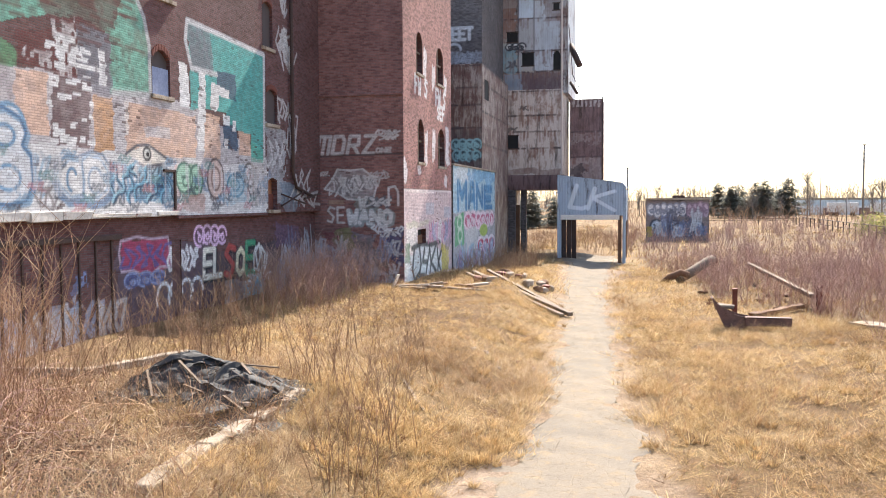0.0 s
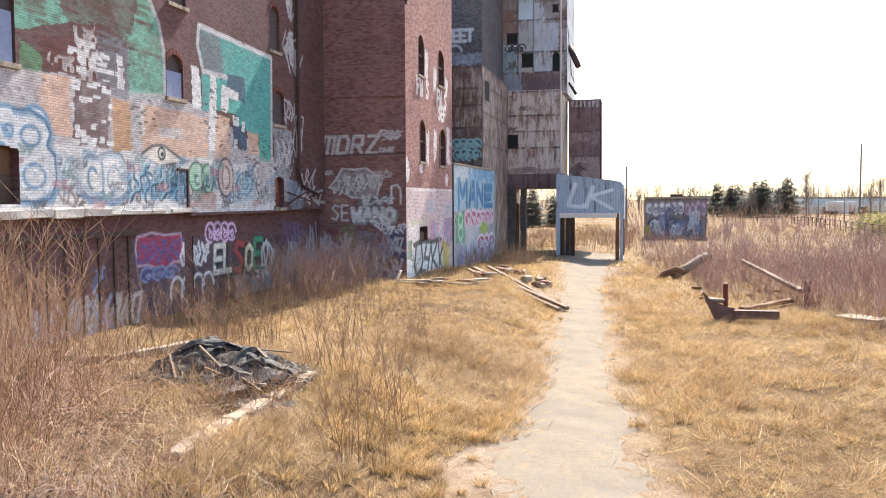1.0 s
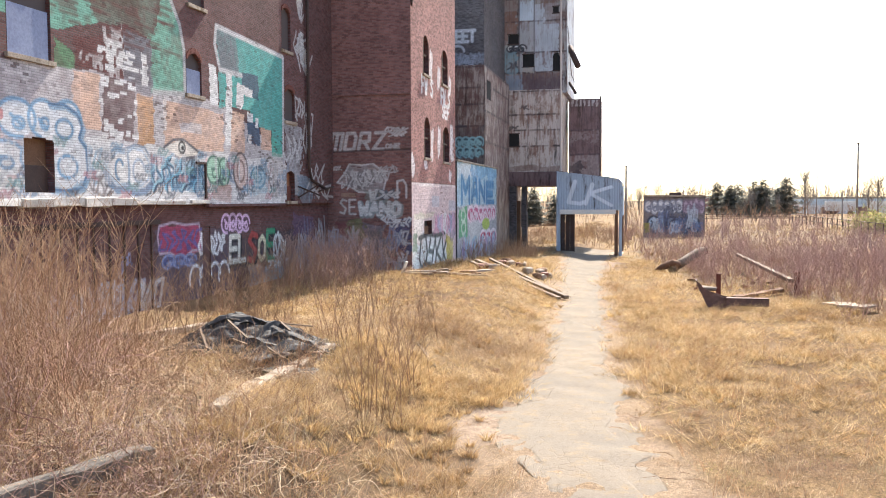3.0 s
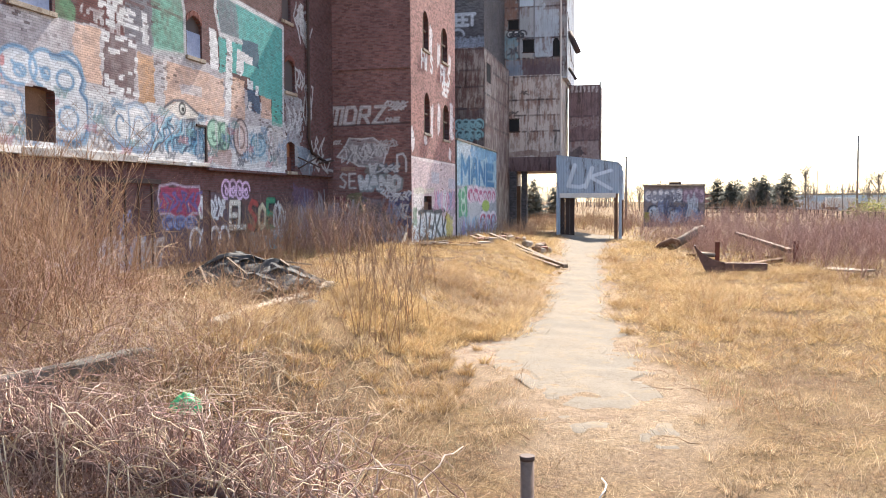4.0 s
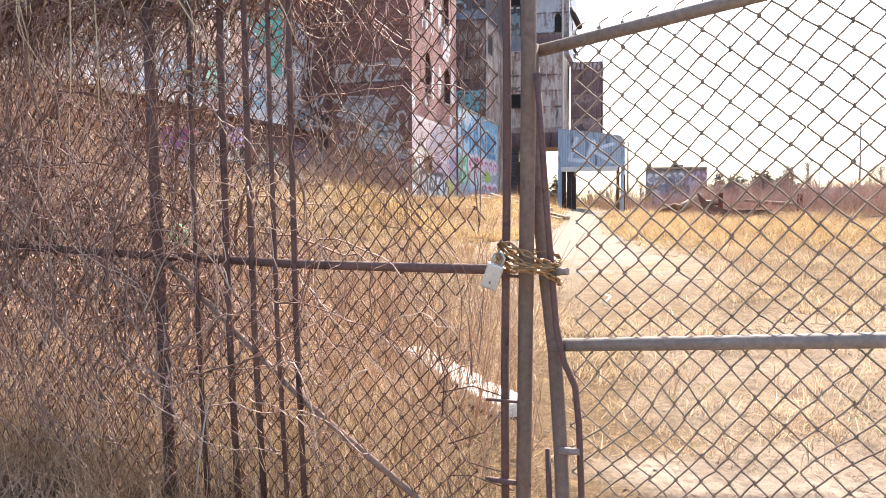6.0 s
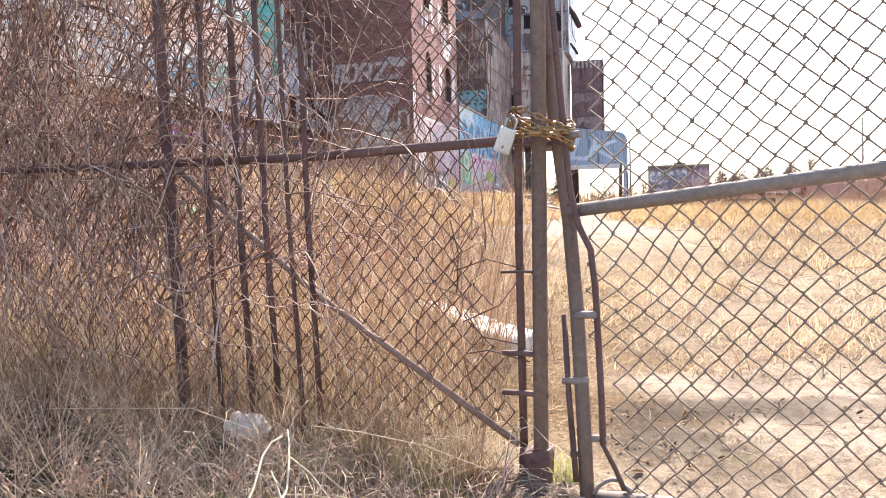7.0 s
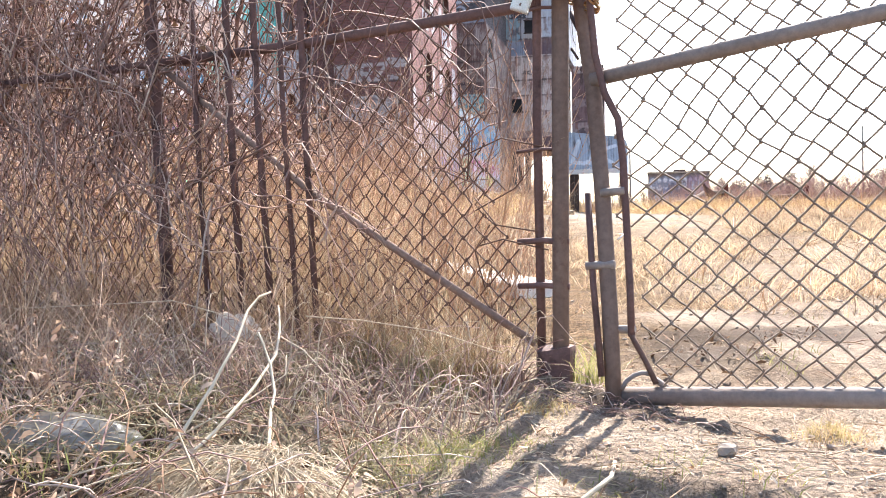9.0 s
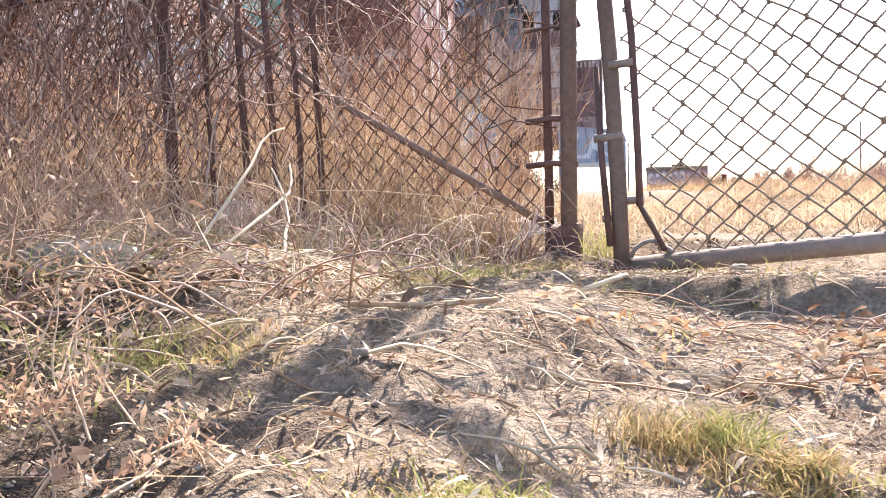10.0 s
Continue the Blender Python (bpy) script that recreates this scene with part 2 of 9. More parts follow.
STEM_RED = stem_material("reddish_bare_stems", (0.25, 0.13, 0.11), (0.42, 0.25, 0.205), (0.56, 0.38, 0.31), (0.3, 0.17, 0.15), (0.5, 0.33, 0.27))
STEM_BROWN = stem_material("brown_bare_stems", (0.2, 0.105, 0.065), (0.36, 0.21, 0.125), (0.48, 0.33, 0.2), (0.26, 0.145, 0.095))
STEM_PALE = stem_material("bleached_dead_stems", (0.5, 0.38, 0.25), (0.66, 0.54, 0.38), (0.4, 0.29, 0.18))
VINE = stem_material("dark_bare_vines", (0.187, 0.100, 0.083), (0.445, 0.294, 0.237), (0.257, 0.140, 0.115), (0.586, 0.459, 0.373), (0.234, 0.127, 0.108), (0.492, 0.357, 0.287))
# Darker copy of the vine tones, with the tangle's inner shade in its colour.
VINE_DARK = stem_material("shaded_old_vines", (0.156, 0.085, 0.069), (0.287, 0.177, 0.140), (0.200, 0.118, 0.093))
WEED = stem_material("pinkish_dead_weed", (0.36, 0.2, 0.13), (0.56, 0.37, 0.25), (0.7, 0.5, 0.34), (0.44, 0.26, 0.17))
SAPLING = stem_material("brown_sapling_bark", (0.14, 0.078, 0.048), (0.24, 0.14, 0.085), (0.34, 0.22, 0.14))
SOIL = simple("dark_soil", (0.24, 0.18, 0.14), (0.48, 0.385, 0.305), 30.0, 0.95, bump=0.8)
BARK = stem_material("grey_bark", (0.14, 0.11, 0.09), (0.22, 0.18, 0.15), (0.28, 0.24, 0.2))
# Needle tones greyed and lifted so far-off haze is in the colour.
NEEDLES = blade_material("hazed_spruce_needles", (0.13, 0.15, 0.135), (0.19, 0.21, 0.19), (0.16, 0.18, 0.165), share=0.6)
SEED = blade_material("dry_seed_husks", (0.5, 0.33, 0.22), (0.68, 0.5, 0.36), (0.36, 0.2, 0.13), (0.78, 0.62, 0.47), share=0.35)
CHIP = blade_material("weathered_chips", (0.6, 0.5, 0.39), (0.26, 0.16, 0.10), (0.72, 0.62, 0.5), (0.16, 0.10, 0.07), (0.44, 0.33, 0.24), share=0.1)
TUFT = blade_material("green_and_straw_tuft", (0.22, 0.22, 0.07), (0.6, 0.46, 0.25), (0.3, 0.27, 0.09), (0.5, 0.37, 0.19), (0.36, 0.2, 0.1))
LEAF = blade_material("dead_brown_leaf", (0.26, 0.13, 0.06), (0.4, 0.22, 0.11), (0.5, 0.36, 0.22), (0.16, 0.08, 0.045), share=0.3)
LEAF_TAN = blade_material("curled_tan_leaf", (0.4, 0.27, 0.2), (0.54, 0.4, 0.3), (0.3, 0.19, 0.14), (0.62, 0.48, 0.37), share=0.25)
LEAF_DARK = blade_material("rotten_dark_leaf", (0.1, 0.062, 0.04), (0.2, 0.125, 0.08), (0.06, 0.04, 0.03), (0.3, 0.2, 0.13), share=0.12)
STRAW_OLD = blade_material("old_grey_straw", (0.3, 0.21, 0.125), (0.12, 0.08, 0.05), (0.46, 0.34, 0.21), (0.2, 0.13, 0.08), (0.58, 0.45, 0.29), (0.16, 0.12, 0.06), share=0.25)


def ground_material():
    n = Nodes("dry_ground", 0.95, 0.0, 0.1)
    at = n.coord()
    patch = n.noise(0.16, 6, 0.65, at)
    mid = n.noise(1.1, 6, 0.7, at)
    fine = n.noise(22.0, 6, 0.75, at)
    c = n.ramp(patch, (0.3, (0.09, 0.052, 0.03)), (0.45, (0.17, 0.107, 0.054)), (0.6, (0.25, 0.17, 0.085)), (0.75, (0.22, 0.16, 0.085)))
    c = n.mix(n.ramp(mid, (0.5, 0.0), (0.68, 0.7)), c, (0.15, 0.085, 0.048))
    c = n.mix(n.ramp(n.noise(0.5, 5, 0.7, at), (0.6, 0.0), (0.7, 0.35)), c, (0.2, 0.19, 0.07))
    lay = n.noise(14.0, 5, 0.75, n.stretched((3.5, 0.8, 1.0)))
    lay2 = n.noise(11.0, 5, 0.75, n.node("ShaderNodeMapping", Vector=n.stretched((0.7, 3.2, 1.0)), Rotation=(0.0, 0.0, 0.6)))
    c = n.mix(0.85, c, n.ramp(n.math("MAXIMUM", lay, lay2), (0.42, 0.35), (0.55, 1.0), (0.68, 2.0)), "MULTIPLY")
    dirt = n.mix(n.ramp(n.noise(3.0, 6, 0.7, at), (0.35, 0.0), (0.65, 1.0)), (0.245, 0.18, 0.135), (0.45, 0.355, 0.27))
    c = n.mix(n.attr("bare", "Fac"), c, dirt)
    c = n.mix(n.attr("mould_and_shade", "Fac"), c, (0.06, 0.042, 0.032))
    c = n.mix(n.ramp(n.noise(7.0, 6, 0.75, at), (0.56, 0.0), (0.66, 0.75)), c, (0.13, 0.09, 0.066))
    c = n.mix(0.7, c, n.ramp(fine, (0.25, 0.4), (0.75, 1.45)), "MULTIPLY")
    grit = n.noise(130.0, 4, 0.7, at)
    c = n.mix(0.75, c, n.ramp(grit, (0.3, 0.45), (0.5, 1.0), (0.7, 1.45)), "MULTIPLY")
    n.color(c)
    n.bump(n.math("ADD", n.math("ADD", fine, n.math("MULTIPLY", grit, 0.35)), n.math("MULTIPLY", mid, 2.0)), 0.9, 0.04)
    return n.mat


def path_material():
    n = Nodes("trodden_cracked_path", 0.95, 0.0, 0.1)
    at = n.coord()
    v = n.t.nodes.new("ShaderNodeTexVoronoi")
    v.feature = "DISTANCE_TO_EDGE"
    n.put(v, "Scale", 4.5)
    n.put(v, "Vector", n.mix(0.16, at, n.noise(1.5, 4, 0.6, at, 1)))
    crack = n.ramp(v.outputs["Distance"], (0.0, 1.0), (0.03, 0.0))
    crack = n.math("MULTIPLY", crack, n.ramp(n.noise(0.35, 4, 0.6, at), (0.42, 0.0), (0.58, 1.0)))
    fine = n.noise(30.0, 6, 0.75, at)
    c = n.mix(n.ramp(n.noise(0.4, 6, 0.7, at), (0.35, 0.0), (0.65, 1.0)), (0.215, 0.178, 0.138), (0.172, 0.15, 0.124))
    c = n.mix(n.ramp(n.noise(2.4, 6, 0.75, at), (0.52, 0.0), (0.68, 0.7)), c, (0.26, 0.19, 0.112))
    c = n.mix(n.ramp(n.noise(5.0, 7, 0.8, at), (0.56, 0.0), (0.66, 0.55)), c, (0.11, 0.085, 0.06))
    c = n.mix(0.5, c, n.ramp(fine, (0.25, 0.5), (0.75, 1.4)), "MULTIPLY")
    n.color(n.mix(n.math("MULTIPLY", crack, 0.4), c, (0.2, 0.16, 0.11)))
    n.bump(n.math("SUBTRACT", fine, n.math("MULTIPLY", crack, 1.5)), 0.5, 0.02)
    return n.mat


GROUND, PATHWAY = ground_material(), path_material()


def clear_plastic():
    n = Nodes("milky_plastic", 0.25, 0.0, 0.5)
    c = n.mix(n.ramp(n.noise(9.0, 4), (0.35, 0.0), (0.65, 1.0)), (0.4, 0.37, 0.33), (0.55, 0.52, 0.47))
    n.color(c)
    n.put(n.bsdf, "Transmission Weight", 0.6)
    n.thin(c, 0.3)
    return n.mat


PLASTIC = clear_plastic()
BAG = blade_material("white_plastic_bag", (0.64, 0.6, 0.56), (0.76, 0.72, 0.68), share=0.5)
GREEN_PLASTIC = simple("green_plastic", (0.05, 0.42, 0.16), (0.08, 0.55, 0.24), 12.0, 0.45, bump=0.3)


# ---- geometry helpers ----
rng = np.random.default_rng(7)


def smooth(a, b, x):
    t = np.clip((np.asarray(x, float) - a) / (b - a), 0.0, 1.0)
    return t * t * (3 - 2 * t)


class Field:
    """Smooth value noise over the plan."""

    def __init__(self, seed, cell):
        self.g, self.cell = np.random.default_rng(seed).random((64, 64)), cell

    def __call__(self, x, y):
        x, y = np.asarray(x, float) / self.cell, np.asarray(y, float) / self.cell
        i, j = np.floor(x).astype(int), np.floor(y).astype(int)
        u, v = x - i, y - j
        u, v = u * u * (3 - 2 * u), v * v * (3 - 2 * v)
        g = lambda a, b: self.g[a % 64, b % 64]  # noqa: E731
        return (g(i, j) * (1 - u) + g(i + 1, j) * u) * (1 - v) + (g(i, j + 1) * (1 - u) + g(i + 1, j + 1) * u) * v


N1, N2, N3, N4 = Field(1, 7.0), Field(2, 2.1), Field(3, 0.55), Field(4, 0.16)
N5, N6 = Field(5, 0.06), Field(6, 0.026)


def way_mid(y):
    return np.interp(y, [-1, 5, 9, 13, 17, 20, 24, 28, 34, 42, 52, 63, 72], [0.6, 0.35, 0.05, -1.15, -1.2, -1.4, -1.65, -1.95, -2.25, -3.0, -3.5, -4.0, -4.0])


def way_half(y):
    return np.interp(y, [-1, 3, 5, 7, 9, 13, 16, 20, 30, 42, 52, 63, 72], [-1.5, -0.8, 0.5, 1.0, 1.25, 1.5, 1.2, 1.05, 1.0, 1.2, 1.6, 2.0, 2.0])


def gz(x, y):
    """The height of the ground."""
    x, y = np.asarray(x, float), np.asarray(y, float)
    close = smooth(1.2, -0.2, y) * smooth(-3.2, -2.4, y) * smooth(2.4, 1.2, np.abs(x - 0.2))
    trod = smooth(0.08, 0.3, x) * smooth(2.6, 1.6, x) * smooth(-1.75, -1.4, y + 0.3 * x) * smooth(-0.45, -0.7, y + 0.3 * x)
    z = 0.42 * smooth(0.6, 12, y) - 0.04 * smooth(-1.2, -2.6, y) + close * (1 - 0.85 * trod) * ((N5(x, y) - 0.5) * 0.026 + (N6(x, y) - 0.5) * 0.02)
    rough = smooth(0.05, -0.35, x) * smooth(0.5, 0.0, y) * smooth(-2.5, -1.7, y)
    z = z + rough * ((N4(x + 3, y) - 0.5) * 0.07 + (N3(x, y + 5) - 0.5) * 0.05)
    edge = y + 1.17 + 0.29 * (x - 0.2) + 0.05 * (N4(x, y) - 0.5)
    fall = smooth(0.1, 0.42, x) * smooth(3.2, 2.2, x)
    z = z + 0.02 * trod - 0.056 * fall * smooth(0.01, -0.042, edge) - 0.045 * smooth(-1.45, -2.3, y) * smooth(0.05, 0.35, x) * (1 - fall)
    bank = smooth(-3.2, -6.0, x) * smooth(3.0, 8.5, y) * (0.82 - 0.5 * smooth(42, 54, y))
    z = z + bank
    off = smooth(0.8, 2.6, np.abs(x - way_mid(y)) - way_half(y))
    far = smooth(4, 14, y)
    z = z + (N1(x, y) - 0.5) * 0.22 * far * off + (N2(x, y) - 0.5) * (0.05 + 0.10 * far) * np.maximum(off, 0.25)
    return z + (N3(x, y) - 0.5) * 0.045 * (1 - 0.8 * trod) + (N4(x, y) - 0.5) * 0.018 * (1 - far) * (1 - 0.8 * trod) + 0.03 * np.exp(-(((x - 0.03) / 0.16) ** 2) - ((y + 0.3) / 0.16) ** 2) - 0.07 * np.exp(-(((x - 0.95) / 0.85) ** 2) - ((y + 0.6) / 0.42) ** 2)


def gzf(x, y):
    return float(gz(x, y))


def link_mesh(name, me, material, parent=None, label=""):
    ob = new(name, me)
    if material is not None and not me.materials:
        me.materials.append(material)
    if parent is not None:
        ob.parent = parent
    return tagged(ob, label)


def fast(name, verts, faces, material, parent=None, label="", shade=False, uv=None):
    """One mesh from arrays; faces all have the same number of corners."""
    verts, faces = np.asarray(verts, np.float32), np.asarray(faces, np.int32)
    me = bpy.data.meshes.new(name)
    k = faces.shape[1]
    me.vertices.add(len(verts)), me.loops.add(faces.size), me.polygons.add(len(faces))
    me.vertices.foreach_set("co", verts.ravel())
    me.loops.foreach_set("vertex_index", faces.ravel())
    me.polygons.foreach_set("loop_start", np.arange(0, faces.size, k, dtype=np.int32))
    if shade:
        me.polygons.foreach_set("use_smooth", np.ones(len(faces), bool))
    if uv is not None:
        lay = me.uv_layers.new(name="UVMap")
        lay.data.foreach_set("uv", np.asarray(uv, np.float32)[faces.ravel()].ravel())
    me.update(calc_edges=True)
    return link_mesh(name, me, material, parent, label)


def part(name, bm, material, parent, label="", shade=False):
    me = bpy.data.meshes.new(name)
    bm.to_mesh(me)
    bm.free()
    if shade:
        me.polygons.foreach_set("use_smooth", np.ones(len(me.polygons), bool))
    return link_mesh(name, me, material, parent, label)


def thing(name, label, category, group="", kind="", at=(0, 0, 0)):
    ob = new(name)
    ob.location = at
    ob.empty_display_size = 0.2
    return tagged(ob, label, category, group, kind)


def box_bm(x0, y0, z0, x1, y1, z1, bevel=0.0, bm=None, jag=0.0):
    own = bm is None
    bm = bmesh.new() if own else bm
    made = bmesh.ops.create_cube(bm, size=1.0, matrix=Matrix.Translation(((x0 + x1) / 2, (y0 + y1) / 2, (z0 + z1) / 2)) @ Matrix.Diagonal((x1 - x0, y1 - y0, z1 - z0, 1)))
    if jag:
        for v in made["verts"]:
            v.co += Vector((random.uniform(-jag, jag), random.uniform(-jag, jag), random.uniform(-jag, jag)))
    if bevel:
        edges = list({e for v in made["verts"] for e in v.link_edges})
        bmesh.ops.bevel(bm, geom=edges, offset=bevel, segments=2, affect="EDGES", profile=0.7)
    return bm


def uv_box(ob):
    """Metres as UV: across and up, by each face's way."""
    me = ob.data
    lay = me.uv_layers.new(name="UVMap")
    for p in me.polygons:
        n = p.normal
        for li in p.loop_indices:
            c = me.vertices[me.loops[li].vertex_index].co
            lay.data[li].uv = (c.x + 0.5 * c.z, c.y) if abs(n.z) > 0.8 else ((c.y, c.z) if abs(n.x) > abs(n.y) else (c.x, c.z))
    return ob


def tube_arrays(polys, r0, r1, sides=3, wob=0.0):
    """Tapered tubes along polylines (n, k, 3)."""
    polys = np.asarray(polys, float)
    n, k, _ = polys.shape
    tang = np.gradient(polys, axis=1)
    tang /= np.linalg.norm(tang, axis=2, keepdims=True) + 1e-9
    ref = np.where(np.abs(tang[..., 2:3]) > 0.9, np.array([1.0, 0, 0]), np.array([0, 0, 1.0]))
    a = np.cross(tang, ref)
    a /= np.linalg.norm(a, axis=2, keepdims=True) + 1e-9
    b = np.cross(tang, a)
    t = np.linspace(0, 1, k)[None, :]
    r = (np.reshape(r0, (-1, 1)) * (1 - t) + np.reshape(r1, (-1, 1)) * t) * np.ones((n, 1))
    ang = np.arange(sides) * 2 * np.pi / sides
    ring = polys[:, :, None] + r[:, :, None, None] * (np.cos(ang)[None, None, :, None] * a[:, :, None] + np.sin(ang)[None, None, :, None] * b[:, :, None])
    idx = np.arange(n * k * sides).reshape(n, k, sides)
    nxt = np.roll(idx, -1, axis=2)
    quads = np.stack([idx[:, :-1], nxt[:, :-1], nxt[:, 1:], idx[:, 1:]], -1).reshape(-1, 4)
    return ring.reshape(-1, 3), quads


def tubes(name, polys, r0, r1, material, parent=None, label="", sides=3):
    v, f = tube_arrays(polys, r0, r1, sides)
    return fast(name, v, f, material, parent, label, shade=True)


def pipe(name, pts, r, material, parent=None, label="", sides=10, r1=None):
    """One round pipe through points, with closed ends."""
    pts = np.asarray(pts, float)
    v, f = tube_arrays(pts[None], r, r if r1 is None else r1, sides)
    n, k = len(v), len(pts)
    v = np.vstack([v, pts[0], pts[-1]])
    i = np.arange(sides)
    cap0 = np.stack([np.full(sides, n), (i + 1) % sides, i, np.full(sides, n)], 1)
    last = (k - 1) * sides
    cap1 = np.stack([np.full(sides, n + 1), last + i, last + (i + 1) % sides, np.full(sides, n + 1)], 1)
    me = bpy.data.meshes.new(name)
    me.from_pydata(v.tolist(), [], f.tolist() + [q[:3].tolist() for q in cap0] + [q[:3].tolist() for q in cap1])
    for p in me.polygons:
        p.use_smooth = len(p.vertices) == 4
    return link_mesh(name, me, material, parent, label)


def blades(name, pts, high, wide, lean, material, segs=2, parent=None, label=""):
    """Tapered bent blades of grass: roots (n, 3), heights, widths and how far each tip leans (n, 2)."""
    pts, high, wide, lean = (np.asarray(a, float) for a in (pts, high, wide, lean))
    n = len(pts)
    ang = rng.random(n) * np.pi
    side = np.stack([np.cos(ang), np.sin(ang), np.zeros(n)], 1)
    rows = []
    for k in range(segs):
        t = k / segs
        c = pts + np.c_[lean * (t * t)[..., None] if np.ndim(t) else lean * t * t, high * t * (1 - 0.25 * t)]
        w = (wide * (1 - 0.6 * t))[:, None] * side * 0.5
        rows += [c - w, c + w]
    rows.append(pts + np.c_[lean, high * 0.75])
    m = len(rows)
    v = np.stack(rows, 1).reshape(-1, 3)
    base = np.arange(n)[:, None] * m
    tris = []
    for k in range(segs - 1):
        a = 2 * k
        tris += [base + np.array([[a, a + 1, a + 3]]), base + np.array([[a, a + 3, a + 2]])]
    a = 2 * (segs - 1)
    tris.append(base + np.array([[a, a + 1, a + 2]]))
    return fast(name, v, np.concatenate(tris), material, parent, label)


def sown(n, x0, x1, y0, y1, keep=None, clump=0.0, per=8):
    """Random places in a patch of the plan, in clumps if wanted, thinned by keep(x, y)."""
    m = n if not clump else max(1, n // per)
    x, y = rng.uniform(x0, x1, m), rng.uniform(y0, y1, m)
    if keep is not None:
        ok = rng.random(m) < keep(x, y)
        x, y = x[ok], y[ok]
    if clump:
        x, y = np.repeat(x, per), np.repeat(y, per)
        x, y = x + rng.normal(0, clump, len(x)), y + rng.normal(0, clump, len(y))
    return x, y


def bent(roots, tips, k, sag=0.0, wob=0.02):
    """Polylines from roots to tips (n, 3) with k points, a sag and some wobble."""
    t = np.linspace(0, 1, k)[None, :, None]
    p = roots[:, None] * (1 - t) + tips[:, None] * t
    size = np.linalg.norm(tips - roots, axis=1)[:, None, None]
    w = rng.normal(0, wob, (len(roots), k, 3))
    if k > 4:
        for _ in range(2):
            w[:, 1:-1] = (w[:, :-2] + w[:, 1:-1] * 1.4 + w[:, 2:]) * 0.42
    p = p + w * size * np.minimum(t * 4, 1)
    p[:, :, 2] += (np.reshape(sag, (-1, 1)) * (4 * t[..., 0] * (1 - t[..., 0])))
    return p


def wander(root, head, k, step, turn, sink=0.0, flat=1.0):
    """Polylines that stray as they grow: roots and first headings (n, 3), a step length for each, and how hard each turns."""
    n = len(root)
    p, d = root.copy(), head / (np.linalg.norm(head, axis=1, keepdims=True) + 1e-9)
    out = [p]
    for _ in range(k - 1):
        d = d + rng.normal(0, turn, (n, 3)) * np.array([1.0, flat, 1.0]) - np.array([0, 0, sink])
        d = d / (np.linalg.norm(d, axis=1, keepdims=True) + 1e-9)
        p = p + d * np.reshape(step, (-1, 1))
        out.append(p)
    return np.stack(out, 1)


def above_ground(p, up=0.01):
    p[..., 2] = np.maximum(p[..., 2], gz(p[..., 0], p[..., 1]) + up)
    return p


def bush(name, x, y, low, tall, spread, r, twigs, material, parent=None, label="", k=4, tw_len=0.3, ground=None, wob=0.03):
    """Bare stems that stand at the given places, with side twigs; all in one mesh."""
    n = len(x)
    z = gz(x, y) - 0.03 if ground is None else ground
    h = rng.uniform(low, tall, n)
    root = np.stack([x, y, z * np.ones(n)], 1)
    tip = root + np.c_[rng.normal(0, spread, (n, 2)) * h[:, None], h]
    p = bent(root, tip, k, 0.0, wob)
    rr = r * rng.uniform(0.6, 1.3, n)
    v, f = tube_arrays(p, rr, rr * 0.35)
    vs, fs, count = [v], [f], len(v)
    for _ in range(twigs):
        t = rng.uniform(0.3, 0.95, n)
        i = np.minimum((t * (k - 1)).astype(int), k - 2)
        fr = (t * (k - 1) - i)[:, None]
        a = p[np.arange(n), i] * (1 - fr) + p[np.arange(n), i + 1] * fr
        ln = h * tw_len * rng.uniform(0.3, 1.1, n)
        ang = rng.random(n) * 2 * np.pi
        out = rng.uniform(0.3, 0.9, n)
        b = a + np.c_[np.cos(ang) * ln * out, np.sin(ang) * ln * out, ln * rng.uniform(0.35, 0.95, n)]
        v, f = tube_arrays(bent(a, b, 2, 0.0, 0.0), rr * 0.5, rr * 0.2)
        vs.append(v), fs.append(f + count)
        count += len(v)
    return fast(name, np.vstack(vs), np.vstack(fs), material, parent, label, shade=True)


